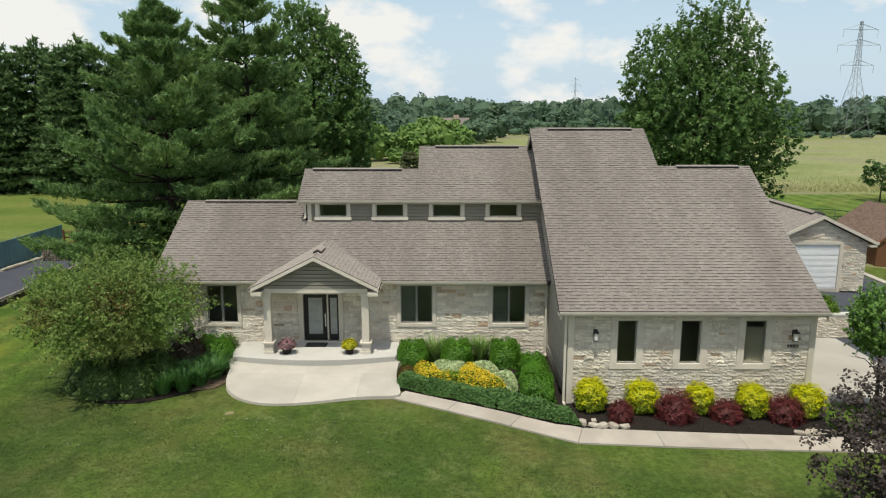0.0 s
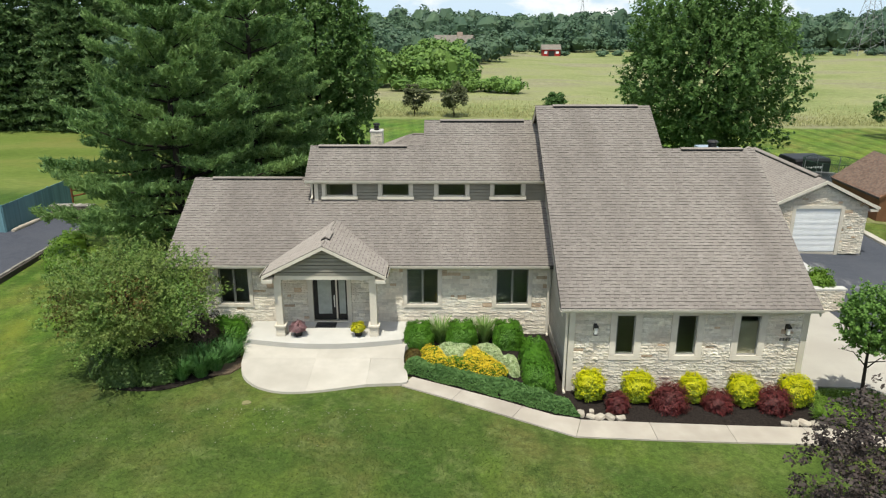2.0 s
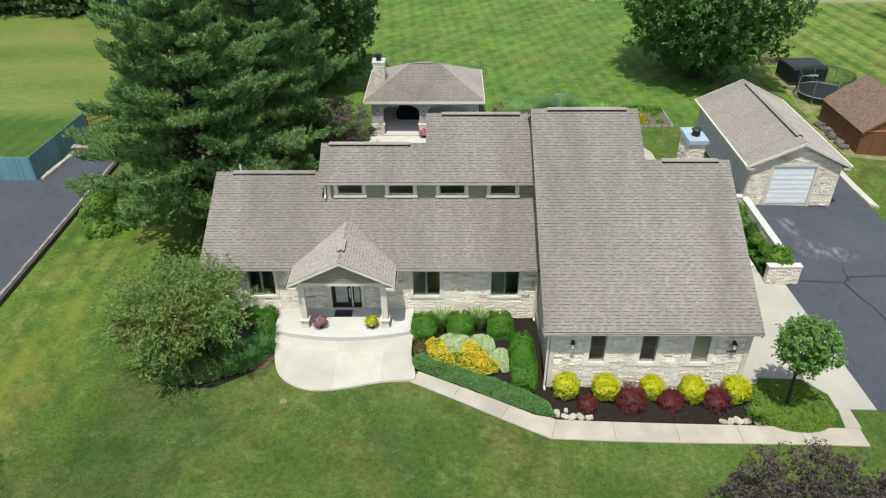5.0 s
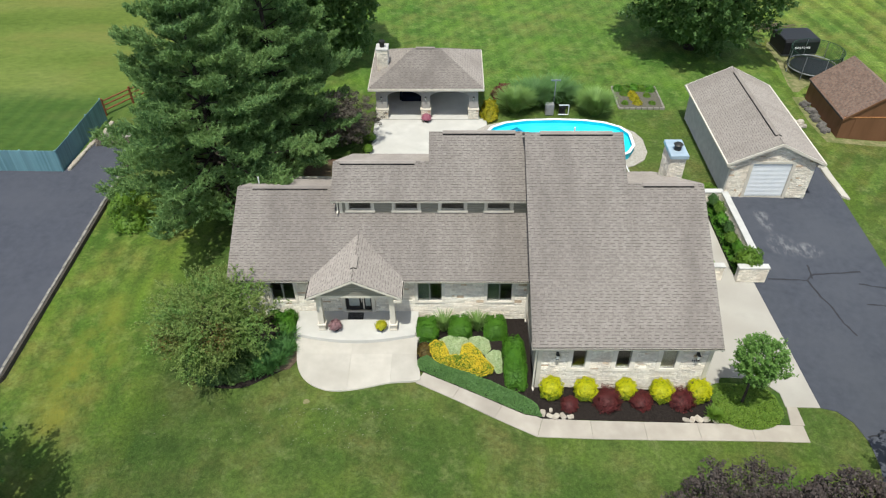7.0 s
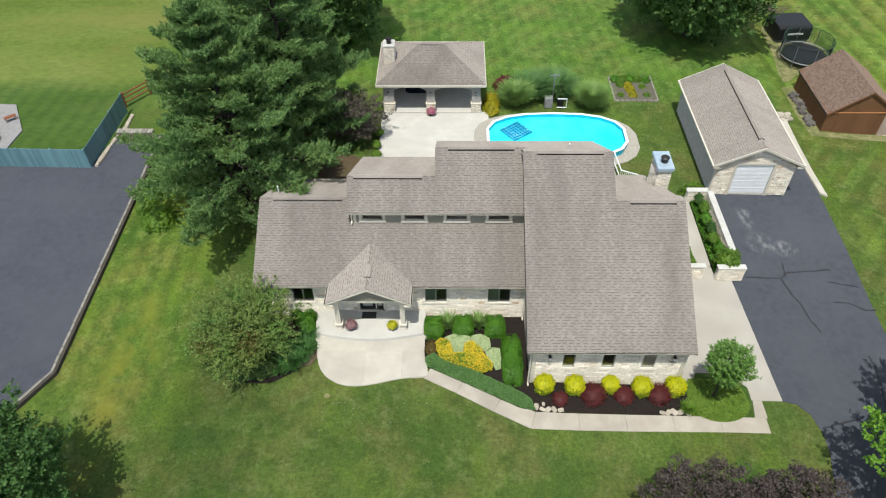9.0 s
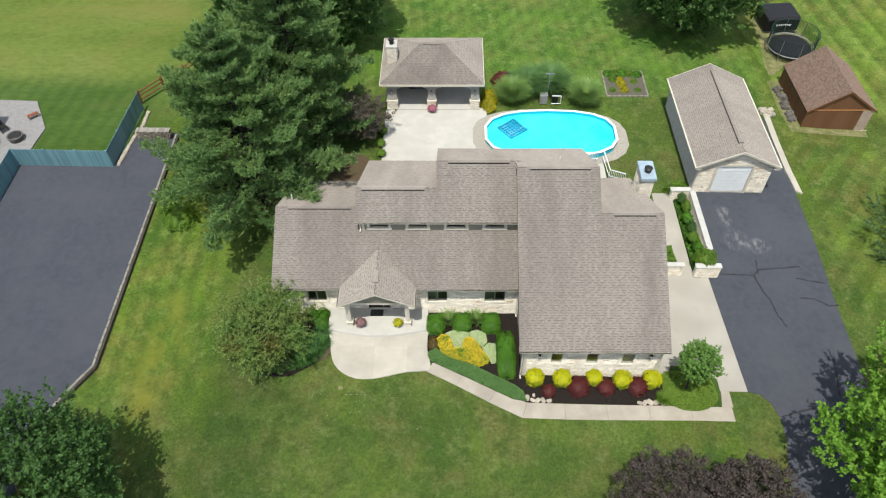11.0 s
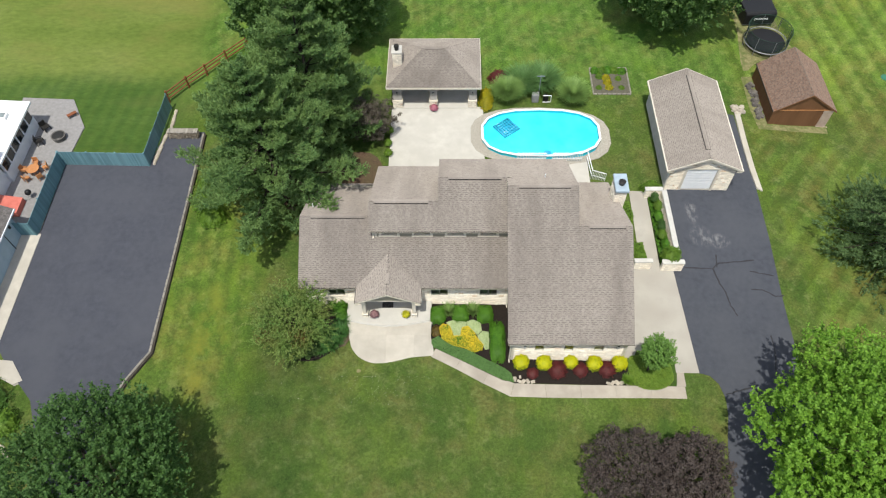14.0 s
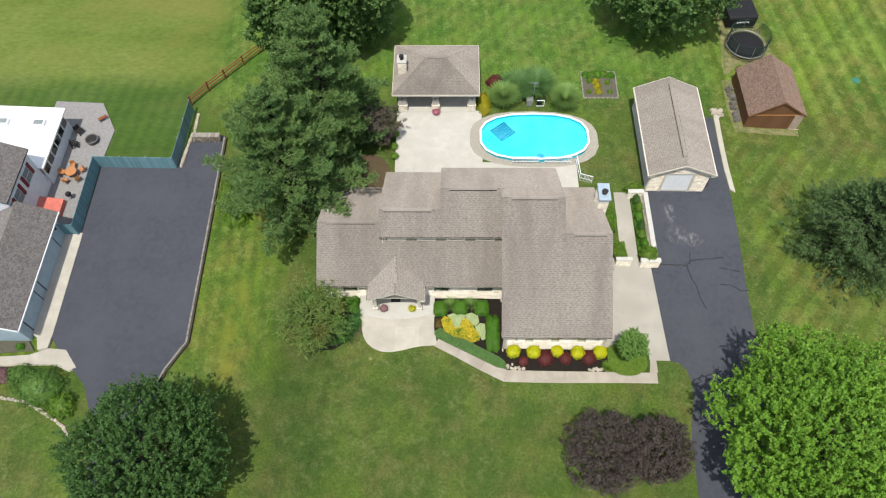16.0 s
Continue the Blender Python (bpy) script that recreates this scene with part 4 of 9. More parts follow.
    part("sidelight_frame", boxes((xm + 0.05, x1, y + 0.06, y + 0.11, z0, z0 + 0.28), (xm + 0.05, x1, y + 0.06, y + 0.11, z1 - f, z1), (xm + 0.05, xm + 0.14, y + 0.06, y + 0.11, z0 + 0.28, z1 - f), (x1 - 0.09, x1, y + 0.06, y + 0.11, z0 + 0.28, z1 - f)), M_DARK, d)
    part("sidelight_pane", boxes((xm + 0.14, x1 - 0.09, y + 0.08, y + 0.088, z0 + 0.28, z1 - f)), M_FROST, d)
    bm = boxes((xm - 0.1, xm - 0.05, y + 0.03, y + 0.06, z0 + 0.62, z0 + 1.22), bevel=0.008)
    box(bm, xm - 0.085, xm - 0.065, y - 0.02, y + 0.03, z0 + 0.68, z0 + 0.98)
    cylinder(bm, xm - 0.075, y + 0.02, z0 + 1.08, z0 + 1.14, 0.035)
    part("door_handle", bm, M_STEEL, d, "brushed steel handle set")
    # porch
    ax, ey, ez, half, rise, face = -5.42, 27.76, 3.27, 2.6, 0.5, 28.12
    apex = ez + half * rise
    for s in (-1, 1):
        roof_plane(house, "y", (ey, 31.9), (ax + s * half, ez), (ax, apex), name="porch_roof")
    bm = prism(bmesh.new(), [(ax - 0.17, apex + 0.03), (ax, apex + 0.13), (ax + 0.17, apex + 0.03), (ax + 0.17, apex - 0.01), (ax, apex + 0.09), (ax - 0.17, apex - 0.01)], "y", 28.75, 29.75)
    part("ridge_vent", bm, M_SHINGLE_SIDE, house)
    part("vent_slot", boxes((ax - 0.18, ax + 0.18, 28.76, 29.74, apex - 0.1, apex + 0.0)), M_BLACK, house)
    for s in (-1, 1):
        part("porch_fascia", boxes((ax + s * half - 0.012, ax + s * half + 0.012, ey, 29.25, ez - 0.2, ez - 0.03)), M_TRIM, house)
        x0, x1 = sorted((ax + s * (half + 0.014), ax + s * (half + 0.11)))
        gut = part("porch_gutter", boxes((x0, x1, ey, 29.13, ez - 0.13, ez - 0.115), (x0, x0 + 0.012, ey, 29.13, ez - 0.115, ez - 0.03), (x1 - 0.012, x1, ey, 29.13, ez - 0.115, ez - 0.03)), M_TRIM, house)
        part("gutter_bed", boxes((x0 + 0.013, x1 - 0.013, ey + 0.01, 29.12, ez - 0.114, ez - 0.07)), M_MULCH, gut, "dark strip along the gutter floor")
        part("porch_rake", prism(bmesh.new(), [(ax + s * (half + 0.03), ez - 0.04), (ax, apex - 0.02), (ax, apex - 0.17), (ax + s * (half + 0.03), ez - 0.19)], "y", ey - 0.015, ey + 0.03), M_TRIM, house)
        part("porch_soffit", prism(bmesh.new(), [(ax + s * half, ez - 0.165), (ax, apex - 0.162), (ax, apex - 0.18), (ax + s * half, ez - 0.183)], "y", ey + 0.032, face), M_TRIM, house)
        part("eave_return", boxes(tuple(sorted((ax + s * (half + 0.02), ax + s * (half - 0.42)))) + (ey - 0.02, face + 0.4, ez - 0.36, ez - 0.2), bevel=0.01), M_TRIM, house)
        part("porch_soffit", boxes(tuple(sorted((ax + s * half, ax + s * (half - 0.5)))) + (face + 0.41, MAIN_Y - 0.06, ez - 0.26, ez - 0.24)), M_TRIM, house)
    part("porch_gable", prism(bmesh.new(), [(ax - half + 0.3, ez - 0.12), (ax + half - 0.3, ez - 0.12), (ax, apex - 0.19)], "y", face, face + 0.12), M_SIDING, house)
    part("porch_beam", boxes((ax - half + 0.44, ax + half - 0.44, face - 0.05, face + 0.33, ez - 0.31, ez - 0.12), bevel=0.008), M_TRIM, house)
    part("porch_ceiling", boxes((ax - half + 0.44, ax + half - 0.44, face + 0.34, MAIN_Y - 0.06, ez - 0.24, ez - 0.2)), M_TRIM, house)
    for px in (-7.5, -3.4):
        py, zb = face + 0.17, PORCH_Z
        sq = lambda r, z0, z1: (px - r, px + r, py - r, py + r, z0, z1)
        col = part("porch_column", boxes(sq(0.15, zb + 0.52, 2.8), bevel=0.006), M_TRIM, house)
        part("plinth", boxes(sq(0.205, zb, zb + 0.12), bevel=0.006), M_TRIM, col)
        part("pedestal", boxes(sq(0.185, zb + 0.12, zb + 0.44)), M_TRIM, col)
        part("pedestal_cap", boxes(sq(0.25, zb + 0.44, zb + 0.52), bevel=0.012), M_TRIM, col)
        part("capital", boxes(sq(0.195, 2.8, 2.958), bevel=0.01), M_TRIM, col)
    # chimney
    ch = part("chimney", boxes((13.25, 14.15, 36.35, 37.95, -0.9, 6.75)), M_MORTAR, house, "limestone chimney with a metal cap")
    part("chimney_cap", boxes((13.15, 14.25, 36.2, 38.1, 6.75, 7.0), bevel=0.02), M_CAP, ch)
    part("flue", cylinder(cylinder(bmesh.new(), 13.7, 36.95, 7.0, 7.3, 0.22), 13.7, 36.95, 7.36, 7.44, 0.3, 0.2), M_DARK, ch)
    # vent pipes in the roofs
    for x, y, z in ((-12.0, 36.0, 5.2), (7.2, 36.5, 8.4)):
        part("vent_pipe", cylinder(bmesh.new(), x, y, z - 0.3, z + 0.4, 0.045), M_WHITE, house)
    return ch


M_FROST = surface("frosted_glass", (0.30, 0.325, 0.30), (0.40, 0.425, 0.395), 3.0, 0.25, 0.0, spec=0.5)
chimney = build_house()


# ---- the detached garage ----
def build_garage():
    g = thing("garage", (0, 0, 0), "small limestone garage with a white door and shingle roof", "garage")
    x0, x1, y0, y1, zb, ze, ax, za = 19.98, 25.98, 42.6, 53.9, -1.0, 2.35, 23.0, 4.05
    door = (21.5, 24.3, -1.0, 2.22)
    global garage_wall
    garage_wall = part("front_wall", wall_panel(x0, x1, zb, ze, y0, y0 + 0.25, [door]), M_MORTAR, g)
    part("front_gable", prism(bmesh.new(), [(x0, ze), (x1, ze), (ax, za - 0.25)], "y", y0, y0 + 0.2), M_MORTAR, g)
    part("back_wall", prism(bmesh.new(), [(x0, zb), (x1, zb), (x1, ze), (ax, za - 0.25), (x0, ze)], "y", y1 - 0.2, y1), M_GARAGE_SIDE, g)
    part("side_wall", boxes((x0, x0 + 0.2, y0 + 0.25, y1 - 0.2, zb, ze)), M_GARAGE_SIDE, g)
    part("side_wall", boxes((x1 - 0.2, x1, y0 + 0.25, y1 - 0.2, zb, ze)), M_GARAGE_SIDE, g)
    for s in (-1, 1):
        roof_plane(g, "y", (42.3, 54.15), (ax + s * 3.4, 2.42), (ax, za))
        part("rake_board", prism(bmesh.new(), [(ax + s * 3.42, 2.42), (ax, za + 0.01), (ax, za - 0.2), (ax + s * 3.42, 2.22)], "y", 42.25, 42.3), M_TRIM, g)
        part("rake_board", prism(bmesh.new(), [(ax + s * 3.42, 2.42), (ax, za + 0.01), (ax, za - 0.2), (ax + s * 3.42, 2.22)], "y", 54.15, 54.2), M_TRIM, g)
        part("gutter", boxes(tuple(sorted((ax + s * 3.4, ax + s * 3.52))) + (42.25, 54.2, 2.27, 2.4)), M_TRIM, g)
        part("eave_return", boxes(tuple(sorted((ax + s * 3.42, ax + s * 2.95))) + (42.27, 42.7, 2.1, 2.24)), M_TRIM, g)
    bm = prism(bmesh.new(), [(ax - 0.19, za + 0.03), (ax, za + 0.14), (ax + 0.19, za + 0.03), (ax + 0.19, za - 0.0), (ax, za + 0.1), (ax - 0.19, za - 0.0)], "y", 43.4, 53.2)
    part("ridge_vent", bm, M_SHINGLE_SIDE, g)
    # black edges beside the cap stand for the shadow it casts
    part("vent_slot", boxes((ax - 0.225, ax + 0.225, 43.42, 53.18, za - 0.14, za - 0.004)), M_BLACK, g)
    dx0, dx1, _, dz1 = door
    d = part("garage_door", boxes((dx0 - 0.22, dx0, y0 - 0.06, y0 + 0.1, -1.0, dz1 + 0.2), (dx1, dx1 + 0.22, y0 - 0.06, y0 + 0.1, -1.0, dz1 + 0.2), (dx0, dx1, y0 - 0.06, y0 + 0.1, dz1, dz1 + 0.2)), M_TRIM, g, "white sectional garage door in a cream surround")
    n = 8
    hgt = (dz1 + 0.62) / n
    for i in range(n):
        z = -0.62 + i * hgt
        bm = boxes((dx0, dx1, y0 + 0.02, y0 + 0.07, z + 0.008, z + hgt - 0.008), bevel=0.008)
        box(bm, dx0 + 0.05, dx1 - 0.05, y0 + 0.012, y0 + 0.02, z + hgt * 0.3, z + hgt * 0.62)
        part("door_section", bm, M_WHITE, d)
    part("door_handle", boxes((22.86, 22.94, y0 + 0.06, y0 + 0.09, 0.0, 0.12)), M_DARK, d)
    part("floor_slab", boxes((x0 + 0.2, x1 - 0.2, y0, y1 - 0.2, -1.1, -0.66)), M_CONCRETE, g)


M_GARAGE_SIDE = surface("grey_block", (0.40, 0.39, 0.36), (0.48, 0.47, 0.44), 2.0, 0.85, 0.2, 30)
build_garage()


# ---- the brown shed ----
def build_shed():
    g = thing("shed", (0, 0, 0), "brown wooden shed with a brown shingle roof", "shed")
    x0, x1, y0, y1, zb, ze, ax, za = 32.3, 38.3, 51.7, 58.6, -2.0, 0.72, 35.4, 2.85
    part("front_wall", prism(bmesh.new(), [(x0, zb), (x1, zb), (x1, ze), (ax, za - 0.2), (x0, ze)], "y", y0, y0 + 0.12), M_BROWN, g)
    part("back_wall", prism(bmesh.new(), [(x0, zb), (x1, zb), (x1, ze), (ax, za - 0.2), (x0, ze)], "y", y1 - 0.12, y1), M_BROWN, g)
    part("side_wall", boxes((x0, x0 + 0.12, y0 + 0.12, y1 - 0.12, zb, ze)), M_BROWN, g)
    part("side_wall", boxes((x1 - 0.12, x1, y0 + 0.12, y1 - 0.12, zb, ze)), M_BROWN, g)
    part("trim_board", boxes((x0 - 0.02, x1 + 0.02, y0 - 0.05, y0 - 0.002, ze - 0.04, ze + 0.05)), M_ORANGE, g, "thin tan trim board")
    part("corner_panel", boxes((x1 - 0.95, x1 + 0.02, y0 - 0.045, y0 - 0.002, zb, ze - 0.05)), M_PINKISH, g, "faded pinkish corner panel")
    part("door_panel", boxes((x0 + 1.0, x0 + 4.2, y0 - 0.03, y0, zb + 0.1, ze - 0.1)), M_BROWN, g)
    part("ramp", prism(bmesh.new(), [(y0 - 0.05, -1.6), (y0 - 1.0, -1.95), (y0 - 1.0, -2.0), (y0 - 0.05, -2.0)], "x", x1 - 1.3, x1 + 0.3), M_PINKISH, g)
    for s in (-1, 1):
        roof_plane(g, "y", (51.6, 58.75), (ax + s * 3.2, 0.72 - 0.1), (ax, za), tabs=M_SHINGLE_BROWN)
        part("rake_board", prism(bmesh.new(), [(ax + s * 3.22, 0.62), (ax, za), (ax, za - 0.2), (ax + s * 3.22, 0.42)], "y", 51.56, 51.6), M_BROWN, g)


M_PINKISH = surface("faded_boards", (0.36, 0.27, 0.22), (0.46, 0.36, 0.30), 2.0, 0.8, 0.1, 30)
build_shed()


# ---- the pavilion ----
def arch_wall(bm, x0, x1, zs, zt, z_top, y0, y1, n=12):
    """The filling over an arched opening: springs at zs, crown at zt, up to z_top."""
    pts = [(x0 + (x1 - x0) * i / n, zs + (zt - zs) * math.sin(math.pi * i / n) ** 0.7) for i in range(n + 1)]
    for (a, za), (b, zb) in zip(pts, pts[1:]):
        prism(bm, [(a, za), (b, zb), (b, z_top), (a, z_top)], "y", y0, y1)


def build_pavilion():
    g = thing("pavilion", (0, 0, 0), "open garden pavilion with stone piers, arches and a hipped shingle roof", "pavilion")
    x0, x1, y0, y1, z = -6.95, 2.58, 52.85, 60.3, 2.72
    rx0, rx1, ry, rz = -3.3, -1.1, 56.55, 4.6
    for name, pts in (("roof", [(x0, y0, z), (x1, y0, z), (rx1, ry, rz), (rx0, ry, rz)]), ("roof", [(x1, y1, z), (x0, y1, z), (rx0, ry, rz), (rx1, ry, rz)]),
                      ("roof", [(x0, y1, z), (x0, y0, z), (rx0, ry, rz)]), ("roof", [(x1, y0, z), (x1, y1, z), (rx1, ry, rz)])):
        bm = bmesh.new()
        top = [bm.verts.new(p) for p in pts]
        low = [bm.verts.new((p[0], p[1], p[2] - 0.15)) for p in pts]
        bm.faces.new(top)
        bm.faces.new(low[::-1])
        for i in range(len(pts)):
            bm.faces.new((top[i], low[i], low[(i + 1) % len(pts)], top[(i + 1) % len(pts)]))
        ob = part(name, bm, M_SHINGLE, g)
        HIPS.append((ob, [Vector(p) for p in pts]))
    part("eave_trim", boxes((x0 - 0.03, x1 + 0.03, y0 - 0.05, y0, z - 0.2, z), (x0 - 0.03, x1 + 0.03, y1, y1 + 0.05, z - 0.2, z), (x0 - 0.05, x0, y0, y1, z - 0.2, z), (x1, x1 + 0.05, y0, y1, z - 0.2, z)), M_TRIM, g)
    part("ceiling", boxes((x0, x1, y0, y1, z - 0.22, z - 0.17)), M_TRIM, g)
    piers = [(-6.45, -5.45), (-2.65, -1.85), (1.35, 2.2)]
    for py0, py1 in ((53.2, 53.75), (59.2, 59.75)):
        for a, b in piers:
            p = part("pier", boxes((a, b, py0 - 0.12, py1 + 0.12, -0.6, 0.62)), M_STONE, g)
            part("pier_cap", boxes((a - 0.06, b + 0.06, py0 - 0.18, py1 + 0.18, 0.62, 0.72), bevel=0.015), M_TRIM, p)
            part("pier_shaft", boxes((a + 0.05, b - 0.05, py0, py1, 0.72, 2.5)), M_STUCCO, p)
        for (a, b), (c, d) in zip(piers, piers[1:]):
            bm = bmesh.new()
            arch_wall(bm, b - 0.05, c + 0.05, 1.85, 2.35, 2.5, py0 + 0.05, py1 - 0.05)
            part("arch", bm, M_STUCCO, g)
    part("side_wall", boxes((-6.35, -6.1, 53.75, 59.2, -0.4, 2.5)), M_STUCCO, g)
    part("floor_slab", boxes((-6.5, 2.3, 53.0, 59.9, -0.5, -0.18)), M_CONCRETE_PALE, g)
    ch = part("chimney", boxes((-6.35, -5.45, 55.4, 56.5, 2.6, 4.9)), M_STONE, g, "limestone chimney with a stone cap")
    part("chimney_cap", boxes((-6.42, -5.38, 55.33, 56.57, 4.9, 5.02), bevel=0.02), M_COPING, ch)
    part("flue", cylinder(cylinder(bmesh.new(), -5.9, 55.9, 5.02, 5.36, 0.2), -5.9, 55.9, 5.42, 5.56, 0.28, 0.24), M_DARK, ch)
    for a, b in piers:
        xm = (a + b) / 2
        s = part("sconce", boxes((xm - 0.07, xm + 0.07, 53.08, 53.2, 1.5, 1.85), bevel=0.02), M_DARK, g)
        part("lamp_glass", boxes((xm - 0.05, xm + 0.05, 53.04, 53.08, 1.55, 1.78)), M_FROST, s)
    part("ridge_vent", boxes((-3.1, -1.5, ry - 0.15, ry + 0.15, rz - 0.02, rz + 0.05)), M_SHINGLE, g)
    for a, b in ((-1.9, 1.4), (-5.4, -2.7)):
        bm, n = bmesh.new(), 44
        rows = [[bm.verts.new((a + (b - a) * i / n, 58.9 + 0.04 * math.sin(i * 1.25), z)) for i in range(n + 1)] for z in (-0.17, 2.3)]
        for i in range(n):
            bm.faces.new((rows[0][i], rows[0][i + 1], rows[1][i + 1], rows[1][i]))
        bmesh.ops.solidify(bm, geom=bm.faces[:], thickness=0.01)
        tagged(part("curtain", bm, M_CURTAIN), "smoky blue-grey curtain hanging at the back of the pavilion", "curtain", "pavilion curtains")
    seat = thing("patio_sofa", (-3.6, 56.5, -0.18), "dark cushioned patio sofa under the pavilion roof", "sofa")
    part("seat", boxes((-0.9, 0.9, -0.45, 0.45, 0.0, 0.45), bevel=0.06), M_NAVY, seat)
    part("backrest", boxes((-0.9, 0.9, 0.3, 0.55, 0.45, 0.95), bevel=0.08), M_NAVY, seat)
    part("armrest", boxes((-1.05, -0.85, -0.45, 0.45, 0.1, 0.65), bevel=0.05), M_NAVY, seat)
    part("armrest", boxes((0.85, 1.05, -0.45, 0.45, 0.1, 0.65), bevel=0.05), M_NAVY, seat)


HIPS = []
M_STUCCO = surface("grey_stucco", (0.34, 0.325, 0.30), (0.42, 0.40, 0.37), 3.0, 0.9, 0.2, 50)
M_NAVY = surface("navy_cushion", (0.008, 0.012, 0.03), (0.016, 0.022, 0.05), 5.0, 0.9, 0.1, 40)
build_pavilion()


# ---- the pool ----
def oval(cx, cy, a, b, n=16, flat=0.5):
    """An oval of straight segments, as pool walls have: long flat sides and rounded ends."""
    out = []
    for i in range(n):
        t = 2 * math.pi * (i + 0.5) / n
        c, s = math.cos(t), math.sin(t)
        out.append((cx + a * math.copysign(abs(c) ** 0.82, c), cy + b * math.copysign(abs(s) ** 0.72, s)))
    return out


def build_pool():
    g = thing("swimming_pool", (8.6, 49.3, -0.4), "oval above-ground pool with a white rim and turquoise water", "pool")
    n, top = 18, 0.55
    outer, inner = oval(0, 0, 6.05, 3.28, n), oval(0, 0, 5.82, 3.05, n)
    for i in range(n):
        j = (i + 1) % n
        bm = bmesh.new()
        prism(bm, [inner[i], outer[i], outer[j], inner[j]], "z", top - 0.06, top)
        bmesh.ops.bevel(bm, geom=bm.edges[:], offset=0.015, segments=1, affect="EDGES")
        part("rim_segment", bm, M_WHITE, g)
        bm = bmesh.new()
        w0, w1 = [Vector((*p, 0)) * 0.985 for p in (outer[i], outer[j])]
        v0, v1 = [Vector((*p, 0)) for p in (inner[i], inner[j])]
        prism(bm, [tuple(v0.lerp(w0, 0.6))[:2], tuple(w0)[:2], tuple(w1)[:2], tuple(v1.lerp(w1, 0.6))[:2]], "z", -0.4, top - 0.06)
        part("wall_panel", bm, M_LINER_WALL, g)
    bm = bmesh.new()
    wall = [tuple(Vector(p) * 1.005) for p in inner]
    lo = [bm.verts.new((*p, -0.7)) for p in wall]
    hi = [bm.verts.new((*p, top - 0.03)) for p in wall]
    bm.faces.new(lo)
    for i in range(n):
        bm.faces.new((lo[i], lo[(i + 1) % n], hi[(i + 1) % n], hi[i]))
    part("liner", bm, M_LINER_WALL, g, "turquoise pool liner")
    bm = bmesh.new()
    bm.faces.new([bm.verts.new((*p, top - 0.32)) for p in inner])
    part("water", bm, M_WATER, g, "clear turquoise water")
    # white ladder rails and a low deck fence on the house side
    for x in (-2.6, 0.9):
        rail = thing("pool_fence", (8.6 + x, 45.85, -0.3), "short white railing at the pool's edge", "railing", "white pool railings")
        part("top_rail", boxes((0, 2.9, -0.04, 0.04, 1.05, 1.12)), M_WHITE, rail)
        part("bottom_rail", boxes((0, 2.9, -0.03, 0.03, 0.35, 0.4)), M_WHITE, rail)
        for k in range(19):
            part("baluster", boxes((0.02 + k * 0.155, 0.06 + k * 0.155, -0.02, 0.02, 0.0, 1.05)), M_WHITE, rail)
    stair = thing("stair_rail", (12.9, 43.2, -0.3), "white stair railing leading down from the patio", "railing")
    bm = bmesh.new()
    tube(bm, [(0, 3.0, 1.0), (0.2, 0.6, 1.0), (1.5, 0.3, 0.8)], [0.05] * 3, 6)
    tube(bm, [(0, 3.0, 0.3), (0.2, 0.6, 0.3), (1.5, 0.3, 0.1)], [0.04] * 3, 6)
    part("handrail", bm, M_WHITE, stair)
    for k in range(10):
        f = k / 9
        part("baluster", boxes((0.2 + 1.3 * f - 0.02, 0.2 + 1.3 * f + 0.02, 0.6 - 0.3 * f - 0.02, 0.6 - 0.3 * f + 0.02, -0.3, 1.0 - 0.2 * f)), M_WHITE, stair)
    # gravel collar
    collar = oval(8.6, 49.3, 7.1, 3.9, 22)
    paving("pool_surround", [p for p in collar], 0.065, M_GRAVEL, "tan gravel and stone edging round the pool", "gravel", 0.2)
    # the float: a blue lounge of crossing tubes
    f = thing("pool_float", (5.2, 50.1, -0.17 ), "blue inflatable lattice float drifting on the pool", "pool float")
    f.rotation_euler.z = radians(38)
    for k in range(7):
        part("tube", tube(bmesh.new(), [(-0.9 + 0.3 * k, -0.95, 0.06), (-0.9 + 0.3 * k, 0.95, 0.06)], [0.1, 0.1], 8), M_FLOAT, f, smooth=True)
        part("cross_tube", tube(bmesh.new(), [(-0.95, -0.9 + 0.3 * k, 0.12), (0.95, -0.9 + 0.3 * k, 0.12)], [0.06, 0.06], 8), M_FLOAT, f, smooth=True)
    ring = thing("pool_steps", (9.1, 46.6, -0.17), "blue round steps at the pool's edge", "pool steps")
    part("tread", cylinder(bmesh.new(), 0, 0, 0.0, 0.08, 0.45), M_FLOAT, ring)


M_GRAVEL = surface("tan_gravel", (0.27, 0.25, 0.215), (0.43, 0.405, 0.355), 9.0, 0.95, 0.8, 30)
M_FLOAT = surface("blue_vinyl", (0.02, 0.30, 0.50), (0.04, 0.40, 0.60), 2.0, 0.3, 0.0, spec=0.5)
M_LINER_WALL = surface("turquoise_liner", (0.02, 0.50, 0.66), (0.03, 0.58, 0.74), 1.0, 0.5, 0.0)


def water_material():
    m, n, l, p = nodes_of("pool_water")
    col = ramp_node(n, l, noise_node(n, l, 0.5, 3), [(0.3, (0.03, 0.62, 0.78)), (0.7, (0.06, 0.72, 0.84))])
    l.new(col, p.inputs["Base Color"])
    p.inputs["Roughness"].default_value, p.inputs["Specular IOR Level"].default_value = 0.06, 0.5
    b = n.new("ShaderNodeBump")
    b.inputs["Strength"].default_value, b.inputs["Distance"].default_value = 0.15, 0.02
    l.new(noise_node(n, l, 2.5, 3), b.inputs["Height"])
    l.new(b.outputs["Normal"], p.inputs["Normal"])
    return m


M_WATER = water_material()
build_pool()


# ---- plants ----
def unit(v):
    return v / np.maximum(np.linalg.norm(v, axis=-1, keepdims=True), 1e-6)


